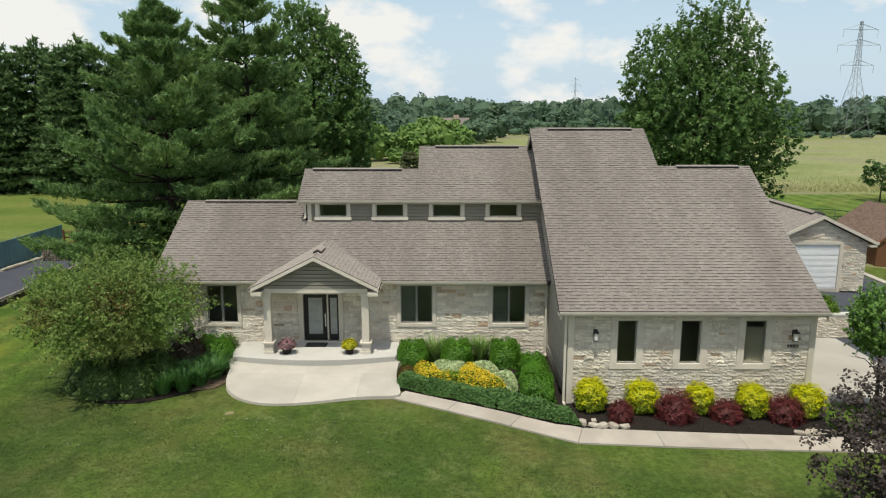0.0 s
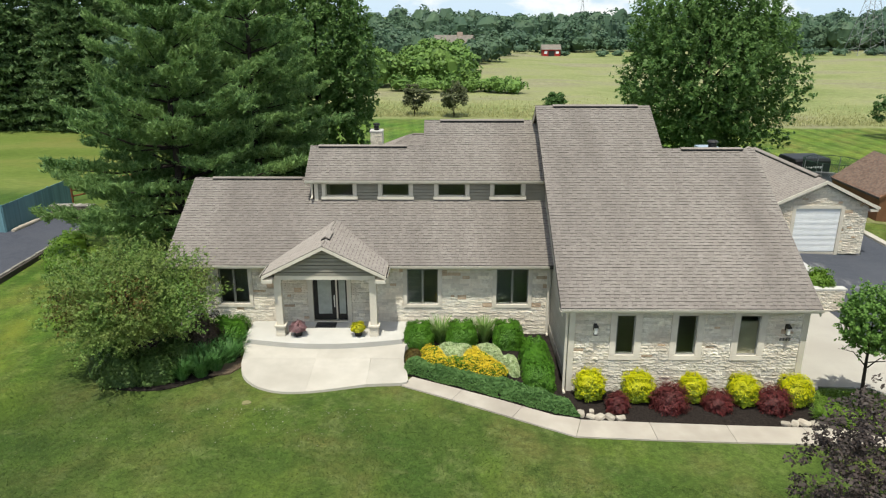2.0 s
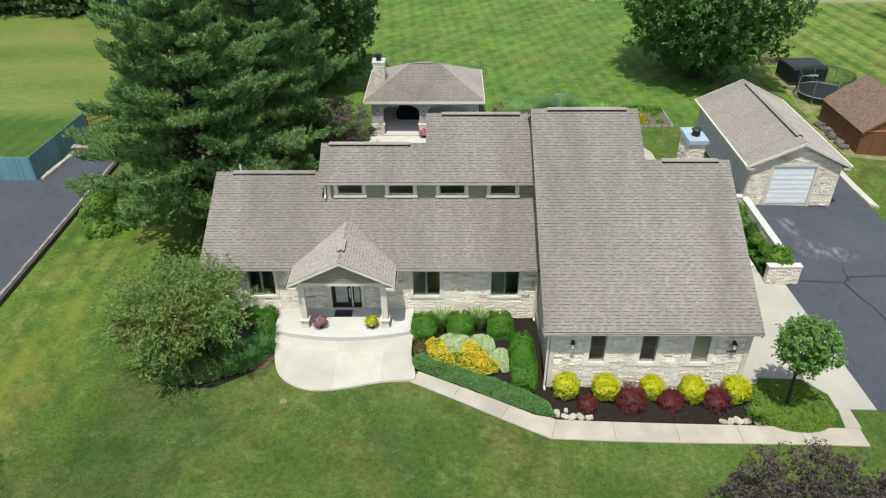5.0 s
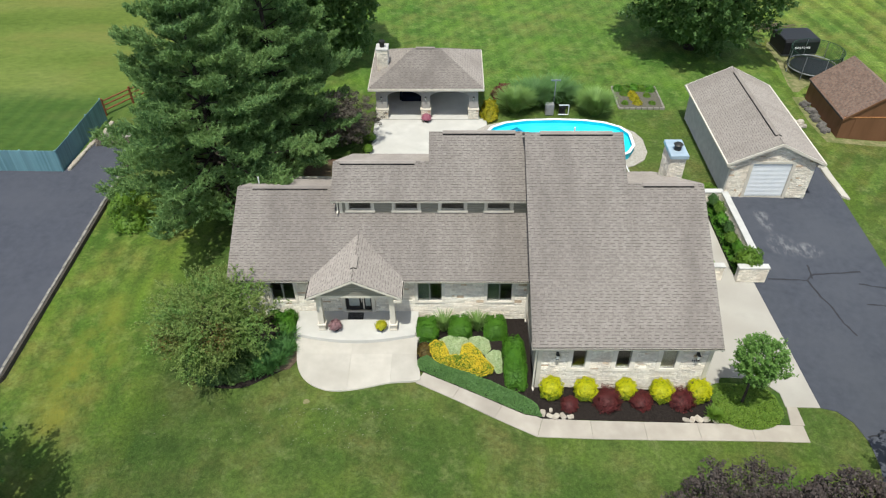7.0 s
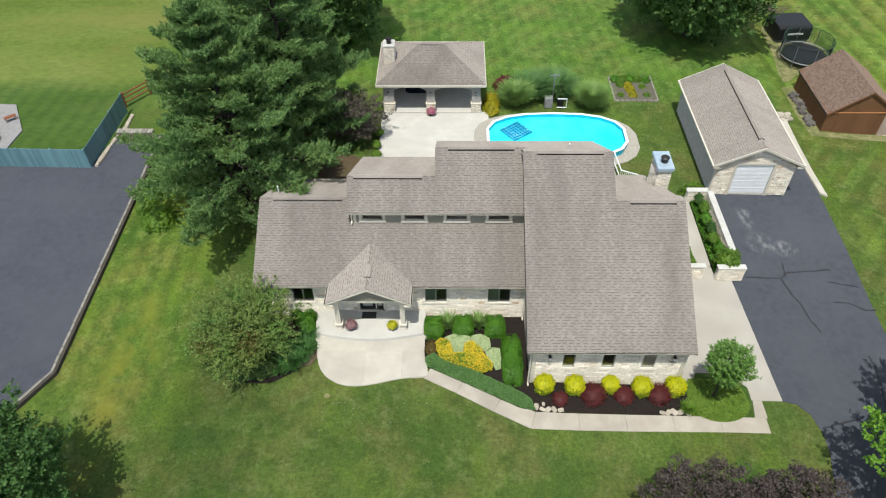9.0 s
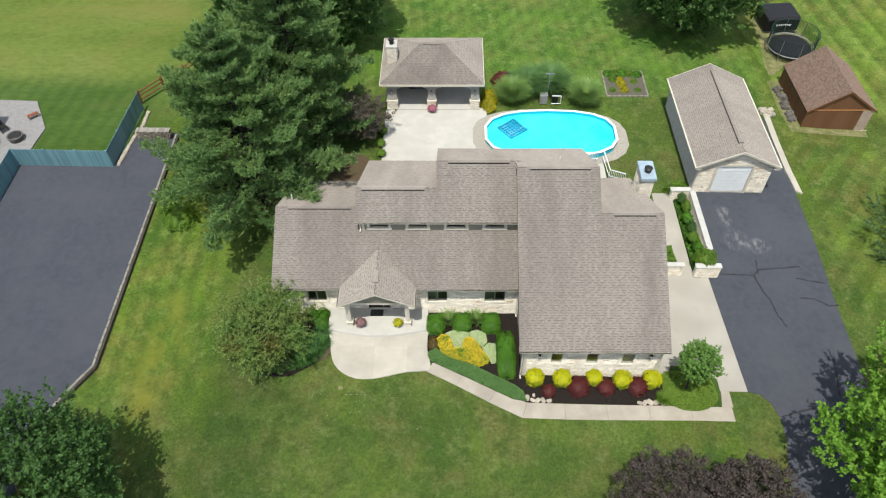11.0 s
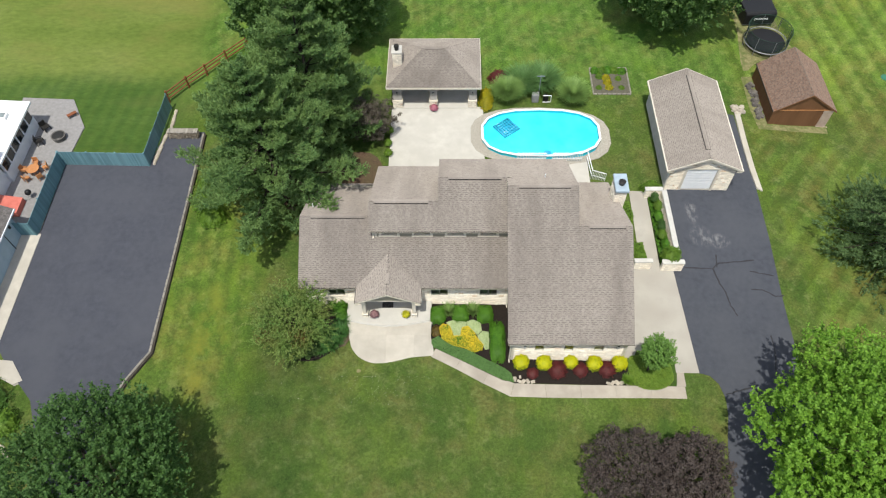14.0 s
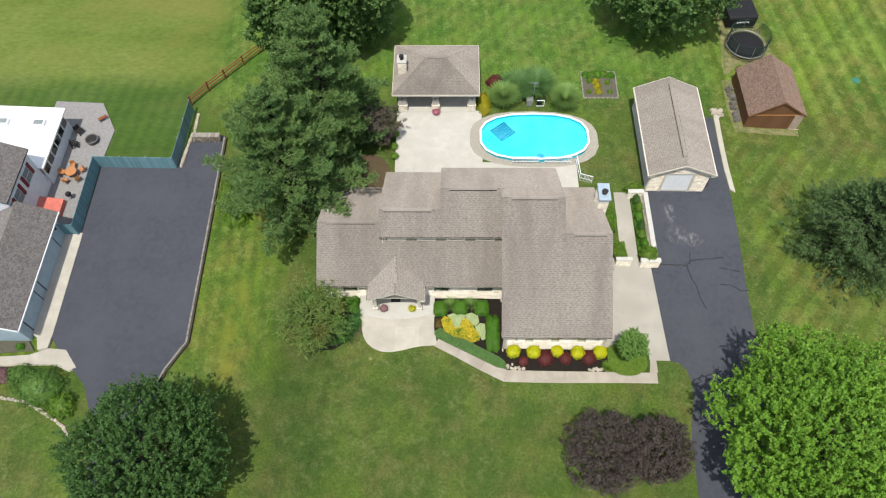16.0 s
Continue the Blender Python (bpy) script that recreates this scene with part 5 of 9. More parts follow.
def leaf_quads(centres, size, aspect=1.7, up=0.35, ways=None, vary=0.35, seed=1):
    """A quad for each centre: leaves of about this length, turned at random, more often facing up."""
    rng = np.random.default_rng(seed)
    k = len(centres)
    nrm = unit(rng.normal(size=(k, 3)) + np.array([0, 0, up * 3]))
    a = rng.normal(size=(k, 3)) if ways is None else ways + 0.35 * rng.normal(size=(k, 3))
    a = unit(a - nrm * np.sum(a * nrm, axis=1, keepdims=True))
    b = np.cross(nrm, a)
    s = size * (1 + vary * rng.uniform(-1, 1, size=(k, 1)))
    h, w = a * s * 0.5, b * s * 0.5 / aspect
    verts = np.stack([centres - h - w * 0.6, centres - h * 0.2 + w, centres + h, centres + h * 0.1 - w], axis=1).reshape(-1, 3)
    return verts, np.arange(4 * k).reshape(k, 4)


def needle_tris(centres, size, ways, width, seed):
    """A thin triangle for each centre, pointing along its way."""
    rng = np.random.default_rng(seed)
    k = len(centres)
    a = unit(ways + 0.45 * rng.normal(size=(k, 3)))
    b = unit(np.cross(a, rng.normal(size=(k, 3))))
    s = size * (1 + 0.3 * rng.uniform(-1, 1, size=(k, 1)))
    verts = np.stack([centres - a * s * 0.5 - b * width, centres - a * s * 0.5 + b * width, centres + a * s * 0.5], axis=1).reshape(-1, 3)
    return verts, np.arange(3 * k).reshape(k, 3)


def lumpy(dirs, seed, amount=0.3, freq=2.3):
    return np.array([1 + amount * noise.noise(Vector(d * freq) + Vector((seed * 7.1, seed * 3.3, seed * 1.7))) for d in dirs])


def crown_clumps(radii, count, seed, shell=0.45, flat=0.75, amount=0.45, freq=2.0):
    """Clump centres that fill the outer part of an uneven ellipsoid."""
    rng = np.random.default_rng(seed)
    d = unit(rng.normal(size=(count, 3)))
    d[:, 2] = np.where(d[:, 2] < 0, d[:, 2] * flat, d[:, 2])
    r = (shell + (1 - shell) * rng.uniform(0, 1, count) ** 0.6) * lumpy(d, seed, amount, freq)
    return d * r[:, None] * np.array(radii)


def limbs_mesh(height, trunk, fork, reach, count, seed, base=0.0, rise=0.55):
    rnd = random.Random(seed)
    bm = bmesh.new()
    lean = (rnd.uniform(-0.2, 0.2), rnd.uniform(-0.2, 0.2))
    top = height * 0.75
    tube(bm, [(0, 0, base - 0.3), (lean[0] * 0.2, lean[1] * 0.2, fork * 0.5), (lean[0], lean[1], fork), (lean[0] * 2, lean[1] * 2, top)], [trunk * 1.25, trunk, trunk * 0.8, trunk * 0.18], 9)
    for i in range(count):
        a = 2.4 * i + rnd.uniform(-0.4, 0.4)
        z = fork * 0.85 + (top - fork) * 0.75 * i / count
        f = 1 - 0.5 * i / count
        e = Vector((math.cos(a) * reach * f, math.sin(a) * reach * f, z + reach * rise * rnd.uniform(0.5, 1.1)))
        s = Vector((lean[0], lean[1], z))
        m = s.lerp(e, 0.5) + Vector((rnd.uniform(-0.2, 0.2), rnd.uniform(-0.2, 0.2), 0.12 * reach))
        tube(bm, [s, m, e], [trunk * 0.45 * f, trunk * 0.25 * f, trunk * 0.06], 6)
        for k in range(2):
            q = m.lerp(e, 0.3 + 0.3 * k)
            tip = q + Vector((rnd.uniform(-1, 1), rnd.uniform(-1, 1), rnd.uniform(0.1, 0.8))) * reach * 0.35
            tube(bm, [q, tip], [trunk * 0.14 * f, trunk * 0.03], 5)
    return bm


def puff_leaves(centres, radii, per, leaf, seed, flat=0.72, aspect=1.5, tilt=0.5):
    """Leaves over rounded puffs of foliage, facing out and up from each."""
    rng = np.random.default_rng(seed)
    c, r = np.repeat(centres, per, axis=0), np.repeat(radii, per)[:, None]
    k = len(c)
    d = unit(rng.normal(size=(k, 3)))
    d[:, 2] = np.where(rng.uniform(size=k) < 0.75, np.abs(d[:, 2]), d[:, 2] * 0.7)
    p = c + d * r * (0.55 + 0.5 * rng.uniform(size=(k, 1)) ** 0.5) * np.array([1, 1, flat])
    nrm = unit(d * 0.8 + np.array([0, 0, tilt]) + 0.42 * rng.normal(size=(k, 3)))
    a = rng.normal(size=(k, 3))
    a = unit(a - nrm * np.sum(a * nrm, axis=1, keepdims=True))
    b = np.cross(nrm, a)
    s = leaf * (1 + 0.4 * rng.uniform(-1, 1, size=(k, 1)))
    h, w = a * s * 0.5, b * s * 0.5 / aspect
    verts = np.stack([p - h - w * 0.5, p - h * 0.2 + w, p + h, p + h * 0.1 - w], axis=1).reshape(-1, 3)
    return verts, np.arange(4 * k).reshape(k, 4)


def shoot_leaves(radii, count, per, leaf, seed, length=0.6, lumps=0.26, flat=0.9, inner=0.3, fine=0.13, rise=0.55):
    """Leaves in pairs along short shoots that stand out and up from an uneven crown."""
    rng = np.random.default_rng(seed)
    d = unit(rng.normal(size=(count, 3)))
    d[:, 2] = np.where(d[:, 2] < 0, d[:, 2] * flat, d[:, 2])
    deep = rng.uniform(size=count) < inner
    r = np.where(deep, rng.uniform(0.45, 0.86, count), rng.uniform(0.84, 1.0, count)) * lumpy(d, seed, lumps, 2.3) * lumpy(d, seed + 3, fine, 7.0)
    p = d * r[:, None] * np.array(radii)
    out = unit(p / np.array(radii) ** 2)
    up = np.array([0, 0, 1.0])
    way = unit(out * 0.7 + up * rise + 0.38 * rng.normal(size=(count, 3)))
    run = length * rng.uniform(0.6, 1.4, (count, 1))
    p, way, run = np.repeat(p, per, axis=0), np.repeat(way, per, axis=0), np.repeat(run, per, axis=0)
    k = len(p)
    u = rng.uniform(0, 1, (k, 1))
    side = unit(np.cross(way, rng.normal(size=(k, 3))))
    a = unit(side * 0.85 + way * 0.55 - up * 0.12)
    nrm = up * 0.75 + way * 0.35 + 0.42 * rng.normal(size=(k, 3))
    nrm = unit(nrm - a * np.sum(nrm * a, axis=1, keepdims=True))
    s = leaf * rng.uniform(0.65, 1.3, (k, 1)) * (1.1 - 0.35 * u)
    c = p + way * run * (u - 0.35) + a * s * 0.5
    h, w = a * s * 0.5, np.cross(nrm, a) * s * 0.36
    verts = np.stack([c - h - w * 0.35, c - h * 0.1 + w, c + h, c - h * 0.1 - w], axis=1).reshape(-1, 3)
    return verts, np.arange(4 * k).reshape(k, 4)


def shoot_tree(name, loc, height, radius, material, label, category="tree", shoots=3000, per=12, leaf=0.24, trunk=0.25, fork=None, seed=1, low=0.05, length=0.6, lumps=0.26, flat=0.9, inner=0.3, taper=0.0, limbs=9, squash=(1, 1), group="", rise=0.55, limb_rise=0.55, fine=0.13):
    """A broad-leaved tree: trunk, limbs and a crown of leafy shoots."""
    x, y = loc
    t = thing(name, (x, y, gz(x, y)), label, category, group)
    part("trunk", limbs_mesh(height, trunk, height * 0.3 if fork is None else fork, radius * 0.8, limbs, seed, rise=limb_rise), M_BARK, t, smooth=True)
    half = height * (1 - low) / 2
    v, f = shoot_leaves(((radius - length * 0.4) * squash[0], (radius - length * 0.4) * squash[1], half - length * 0.4), shoots, per, leaf, seed, length, lumps, flat, inner, fine, rise)
    v[:, 2] += height * low + half
    if taper:
        v[:, :2] *= (1 - taper * np.clip((v[:, 2] - height * 0.4) / (height * 0.6), 0, 1) ** 1.4)[:, None]
    mesh_object("crown", mesh_np("crown", v, f), material, t)
    return t


def leafy_tree(name, loc, height, radius, material, label, category="tree", puffs=150, per=150, leaf=0.26, trunk=0.25, fork=None, seed=1, puff=(0.7, 1.3), low=0.08, shell=0.5, amount=0.4, flat=0.9, taper=0.0, plate=0.72, squash=(1, 1), limbs=9, group="", rise=0.55):
    """A broad-leaved tree: trunk, limbs and a crown of rounded leaf puffs with gaps."""
    x, y = loc
    t = thing(name, (x, y, gz(x, y)), label, category, group)
    fork = height * 0.3 if fork is None else fork
    part("trunk", limbs_mesh(height, trunk, fork, radius * 0.8, limbs, seed, rise=rise), M_BARK, t, smooth=True)
    rng = np.random.default_rng(seed + 5)
    half = height * (1 - low) / 2
    c = crown_clumps(((radius - puff[0]) * squash[0], (radius - puff[0]) * squash[1], half - puff[0] * 0.6), puffs, seed, shell, flat, amount, 2.4) + np.array([0, 0, height * low + half])
    if taper:
        c[:, :2] *= (1 - taper * np.clip((c[:, 2] - height * 0.4) / (height * 0.6), 0, 1) ** 1.4)[:, None]
    v, f = puff_leaves(c, rng.uniform(*puff, puffs), per, leaf, seed, plate)
    mesh_object("crown", mesh_np("crown", v, f), material, t)
    return t


def pine_tree(name, loc, height, radius, material, label, seed=1, whorls=15, arms=6, subs=8, tufts=20, needles=12, length=0.3, width=0.036, tuft=0.5, droop=0.0, lift=0.6, low=0.06, power=0.8, category="pine tree", group="", ragged=0.3, tops=1, spread=0.30):
    """A conifer: a straight trunk with whorls of branches; each branch carries side boughs of brush-like needle tufts."""
    rnd, rng = random.Random(seed), np.random.default_rng(seed)
    x, y = loc
    t = thing(name, (x, y, gz(x, y)), label, category, group)
    bm = bmesh.new()
    tube(bm, [(0, 0, -0.3), (0.1, 0, height * 0.4), (0, 0.1, height * 0.97)], [height * 0.017, height * 0.011, 0.02], 9)
    base, way, long = [], [], []
    up = np.array([0.0, 0.0, 1.0])
    for w in range(whorls):
        f = (w + rnd.uniform(0, 0.5)) / whorls
        z = height * (low + (0.95 - low) * f)
        reach = radius * (1 - f) ** power * (0.62 + 0.38 * min(1, f * 5 + 0.4)) + 0.5
        count = max(4, int(arms * (1 - 0.25 * f)))
        for k in range(count):
            a = 6.2832 * k / count + w * 0.9 + rnd.uniform(-0.35, 0.35)
            rr = reach * rnd.uniform(1 - ragged * 1.2, 1 + ragged * 0.5)
            s = np.array([0.0, 0.0, z])
            e = np.array([math.cos(a) * rr, math.sin(a) * rr, z + rr * (0.08 + 0.5 * f - droop) * rnd.uniform(0.5, 1.4)])
            if rr > 0.9:
                tube(bm, [s, s + (e - s) * 0.55 + np.array([0, 0, -0.05 * rr]), e], [0.012 * rr + 0.015, 0.008 * rr + 0.01, 0.008], 5)
            out, side = np.array([math.cos(a), math.sin(a), 0]), np.array([-math.sin(a), math.cos(a), 0])
            n = max(3, int(subs * (0.3 + 0.8 * rr / radius)))
            for i in range(n):
                u = 0.18 + 0.82 * (i + rnd.uniform(0.2, 0.8)) / n
                sgn = (-1) ** i * rnd.uniform(0.3, 1.0) if i < n - 1 else 0.0
                sl = rr * 0.26 * (1.2 - u) + 0.55 * rnd.uniform(0.7, 1.2)
                base.append(s + (e - s) * u - up * 0.18 * rr * u * (1 - u))
                way.append(unit(out * 0.8 + side * sgn * 0.9 + up * (0.16 + 0.35 * f - droop * 0.5) * rnd.uniform(0.5, 1.5)))
                long.append(sl)
    for k in range(tops):
        o = np.array([rnd.uniform(-1, 1), rnd.uniform(-1, 1), 0]) * (0.7 if tops > 1 else 0.0)
        for i in range(4):
            base.append(np.array([0, 0, height * 0.93 + 0.2 * i - 0.25 * k]) + o)
            way.append(unit(np.array([rnd.uniform(-0.5, 0.5), rnd.uniform(-0.5, 0.5), 1.0])))
            long.append(0.7)
    part("trunk", bm, M_BARK, t, smooth=True)
    base, way, long = np.repeat(np.array(base), tufts, axis=0), np.repeat(np.array(way), tufts, axis=0), np.repeat(np.array(long), tufts)[:, None]
    k = len(base)
    flank = unit(np.cross(way, up) + 1e-6)
    v = rng.uniform(0.05, 1.0, (k, 1)) ** 0.75
    off = rng.normal(size=(k, 1)) * spread * (0.5 + long * 0.5) * (1.15 - 0.6 * v)
    root = base + way * long * v + flank * off + up * (rng.normal(size=(k, 1)) * 0.07 + 0.10 - 0.25 * off ** 2)
    aim = unit(way * 0.75 + flank * np.sign(off) * np.minimum(np.abs(off) * 2.2, 0.8) + up * lift * rng.uniform(0.5, 1.4, (k, 1)))
    root, aim = np.repeat(root, needles, axis=0), np.repeat(aim, needles, axis=0)
    k = len(root)
    u = rng.uniform(0, 1, (k, 1))
    radial = unit(np.cross(aim, rng.normal(size=(k, 3))))
    p = root + aim * tuft * u + radial * length * (0.32 - 0.2 * u)
    v, q = needle_tris(p, length, aim + radial * 0.75, width, seed)
    mesh_object("needles", mesh_np("needles", v, q), material, t)
    return t


def bush_mesh(rx, ry, rz, count, leaf, seed, lumps=0.16, square=1.0, aspect=1.6, up=0.3, spike=0.0, lift=0.22):
    """A clipped or rounded shrub: leaves over an uneven body and a dark core of twigs and leaves."""
    rng = np.random.default_rng(seed)
    d = unit(rng.normal(size=(count, 3)))
    if square < 1:
        d = np.sign(d) * np.abs(d) ** square
    if lift < 0.5:
        d[:, 2] = np.abs(d[:, 2]) * np.where(rng.uniform(size=count) < 0.8, 1, -0.3)
    r = lumpy(unit(d), seed, lumps, 3.4) * (0.86 + (0.16 + spike) * rng.uniform(size=count))
    p = d * r[:, None] * np.array([rx, ry, rz])
    p[:, 2] = np.maximum(p[:, 2] + rz * lift, 0.02)
    v, f = leaf_quads(p, leaf, aspect, up, d + np.array([0, 0, 0.4]), seed=seed)
    n, m = 14, 9
    cv = []
    for j in range(m):
        for i in range(n):
            th, ph = 6.2832 * i / n, -0.35 - lift + 0.22 + (1.92 + lift - 0.22) * j / (m - 1)
            e = np.array([math.cos(th) * math.cos(ph), math.sin(th) * math.cos(ph), math.sin(ph)])
            if square < 1:
                e = np.sign(e) * np.abs(e) ** square
            e = e * (0.84 + 0.05 * noise.noise(Vector(e * 3) + Vector((seed, 0, 0))))
            cv.append((e[0] * rx, e[1] * ry, max(e[2] * rz + rz * lift, -0.05)))
    cf = [(len(v) + j * n + i, len(v) + j * n + (i + 1) % n, len(v) + (j + 1) * n + (i + 1) % n, len(v) + (j + 1) * n + i) for j in range(m - 1) for i in range(n)]
    return mesh_np("foliage", np.vstack([v, cv]), np.vstack([f, cf]))


def shrub(name, loc, size, material, label, category="shrub", count=1400, leaf=0.09, seed=1, square=1.0, lumps=0.16, group="", base=None, turn=0.0, aspect=1.6, spike=0.0, lift=0.22, under=None):
    x, y = loc
    ob = mesh_object(name, bush_mesh(*size, count, leaf, seed, lumps, square, aspect, 0.3, spike, lift), material)
    if under is not None:
        ob.data.materials.append(under)
        rng = np.random.default_rng(seed)
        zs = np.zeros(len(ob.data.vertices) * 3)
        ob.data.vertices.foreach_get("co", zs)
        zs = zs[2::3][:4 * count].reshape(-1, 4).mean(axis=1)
        # leaves low on the shrub, and its core, take the second material
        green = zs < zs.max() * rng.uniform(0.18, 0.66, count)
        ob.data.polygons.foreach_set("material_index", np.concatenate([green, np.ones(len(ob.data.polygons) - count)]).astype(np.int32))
    ob.location = (x, y, gz(x, y) if base is None else base)
    ob.rotation_euler.z = turn
    return tagged(ob, label, category, group)


def blades_mesh(count, height, spread, seed, width=0.035, arch=0.5):
    """A tussock of arching blades, each of three segments."""
    rng = np.random.default_rng(seed)
    verts, faces = [], []
    for i in range(count):
        a, r0 = rng.uniform(0, 6.2832), rng.uniform(0, 0.25) * spread
        h = height * rng.uniform(0.6, 1.1)
        out = spread * rng.uniform(0.3, 1.0)
        w = np.array([-math.sin(a), math.cos(a), 0]) * width * rng.uniform(0.7, 1.3)
        d = np.array([math.cos(a), math.sin(a), 0])
        k = len(verts)
        for u in (0, 0.4, 0.75, 1.0):
            c = d * (r0 + out * u ** 1.4) + np.array([0, 0, h * (u * (1 + arch) - arch * u ** 2.2)])
            verts += [c - w * (1 - 0.85 * u), c + w * (1 - 0.85 * u)]
        faces += [(k + 2 * s, k + 2 * s + 1, k + 2 * s + 3, k + 2 * s + 2) for s in range(3)]
    return mesh_np("blades", np.array(verts), faces)


def tussock(name, loc, height, spread, count, material, label, seed, category="ornamental grass", base=None, width=0.035, group=""):
    ob = mesh_object(name, blades_mesh(count, height, spread, seed, width), material)
    ob.location = (*loc, gz(*loc) if base is None else base)
    return tagged(ob, label, category, group)


def cover(name, outline, height, count, leaf, material, label, seed, category="ground cover", mound=0.0, up=0.6, base=0.0):
    """Low planting that fills an outline."""
    rng = np.random.default_rng(seed)
    poly = np.array(outline)
    lo, hi = poly.min(axis=0), poly.max(axis=0)
    pts = []
    while len(pts) < count:
        c = rng.uniform(lo, hi, size=(count, 2))
        inside = np.zeros(len(c), bool)
        for (x1, y1), (x2, y2) in zip(poly, np.roll(poly, -1, axis=0)):
            cross = ((y1 > c[:, 1]) != (y2 > c[:, 1])) & (c[:, 0] < (x2 - x1) * (c[:, 1] - y1) / (y2 - y1 + 1e-9) + x1)
            inside ^= cross
        pts += c[inside].tolist()
    pts = np.array(pts[:count])
    edge = np.full(count, 9.0)
    for (x1, y1), (x2, y2) in zip(poly, np.roll(poly, -1, axis=0)):
        d = np.array([x2 - x1, y2 - y1])
        t = np.clip(((pts - [x1, y1]) @ d) / (d @ d + 1e-9), 0, 1)
        edge = np.minimum(edge, np.linalg.norm(pts - ([x1, y1] + t[:, None] * d), axis=1))
    rise = np.clip(edge / 0.25, 0.12, 1) ** 0.5
    wave = np.array([noise.noise(Vector((px * 1.7, py * 1.7, seed))) for px, py in pts])
    z = np.array([gz(px, py) for px, py in pts]) + base + height * rise * (0.72 + 0.3 * wave + 0.25 * rng.uniform(size=count) ** 2) + mound * rise
    v, f = leaf_quads(np.column_stack([pts, z]), leaf, 1.6, up, seed=seed)
    bm = drape(outline, height * 0.16 + base, 0.3, step=0.5, height=lambda a, b: gz(a, b))
    data = bpy.data.meshes.new("bed")
    bm.to_mesh(data)
    bm.free()
    ob = mesh_object(name, mesh_np(name, v, f), material)
    tagged(ob, label, category)
    under = mesh_object("soil", data, M_MULCH, ob)
    return ob


# the large trees
pine_tree("pine_tree", (-16.4, 41.2), 16.6, 7.7, F_PINE, "tall dark green pine with wide feathery branches beside the house", seed=3, whorls=15, arms=8, subs=10, tufts=21, needles=11, length=0.32, width=0.040, lift=0.75, power=0.82, low=0.09, tops=4, ragged=0.42)
pine_tree("pine_tree", (-13.4, 48.0), 18.6, 5.9, F_PINE, "tall dark green pine standing behind another pine", seed=8, whorls=15, arms=7, subs=9, tufts=20, needles=11, length=0.32, width=0.042, lift=0.75, power=0.6, low=0.06, tops=4)
shoot_tree("tree", (-12.0, 64.2), 20.3, 5.8, F_BIG, "tall broad-leaved tree at the edge of the back lawn", shoots=3600, per=12, leaf=0.38, trunk=0.3, seed=5, low=0.0, flat=1.0, taper=0.25, length=0.8, lumps=0.22, inner=0.4)
shoot_tree("tree", (-18.6, 61.0), 16.0, 4.6, F_BIG, "tall broad-leaved tree behind the pines", shoots=2100, per=12, leaf=0.40, trunk=0.3, seed=6, low=0.02, length=0.8, lumps=0.34)
shoot_tree("tree", (24.0, 68.0), 20.4, 7.9, F_BIG, "large spreading broad-leaved tree on the back lawn", shoots=6200, per=12, leaf=0.36, trunk=0.45, seed=9, low=0.0, fork=3.0, flat=1.0, taper=0.2, limbs=14, length=0.8, lumps=0.3, inner=0.42, fine=0.2)
shoot_tree("tree", (-24.4, 13.2), 10.5, 6.35, F_MAPLE, "rounded green maple on the front lawn", shoots=4400, per=17, leaf=0.20, seed=12, low=0.03, length=0.7, lumps=0.24, fine=0.18)
shoot_tree("tree", (29.6, 14.8), 12.0, 8.9, F_LIME, "bright green maple beside the driveway", shoots=6000, per=16, leaf=0.24, seed=14, low=0.03, length=0.95, lumps=0.27, fine=0.13, inner=0.35, rise=0.8)
leafy_tree("purple_plum_tree", (12.3, 14.6), 5.7, 3.7, F_PURPLE, "dark purple-leaved plum tree on the front lawn", puffs=860, per=40, leaf=0.105, amount=0.2, trunk=0.12, seed=15, low=0.04, puff=(0.14, 0.36), group="purple-leaved plums", shell=0.45, plate=1.0)
leafy_tree("purple_plum_tree", (16.8, 14.9), 5.5, 2.95, F_PURPLE, "dark purple-leaved plum tree beside the driveway", puffs=700, per=38, leaf=0.12, amount=0.2, trunk=0.12, seed=16, low=0.04, puff=(0.14, 0.36), group="purple-leaved plums", shell=0.5, plate=1.0)
shoot_tree("young_tree", (15.5, 23.75), 5.15, 1.4, F_SAPLING, "young round-headed green tree in a ground-cover bed", shoots=620, per=16, leaf=0.13, trunk=0.07, fork=2.1, seed=17, low=0.45, length=0.4, lumps=0.3, inner=0.35, rise=0.7)
acer = shoot_tree("ornamental_maple", (-13.1, 26.5), 5.3, 3.2, F_ACER, "broad olive-green ornamental tree in a round bed", shoots=2900, per=16, leaf=0.105, trunk=0.1, seed=18, low=0.18, fork=0.5, flat=0.78, limbs=16, limb_rise=0.75, length=0.6, lumps=0.4, inner=0.3, fine=0.5, rise=0.12)
crown = next(o.data for o in acer.children if o.name.startswith("crown"))
crown.materials.append(F_RUST)
rnd = random.Random(31)
for f in crown.polygons:
    far = min((f.center - Vector(p)).length for p in ((0.9, -1.9, 3.9), (-1.9, -1.6, 3.2)))
    f.material_index = 1 if far < 1.0 and rnd.random() < 0.75 - 0.6 * far else 0
leafy_tree("purple_plum_tree", (-8.3, 49.3), 4.6, 2.7, F_BROWNLEAF, "grey-brown leaved tree beside the rear patio", puffs=420, per=44, leaf=0.1, trunk=0.1, seed=19, low=0.04, puff=(0.16, 0.4), limbs=16, shell=0.35)
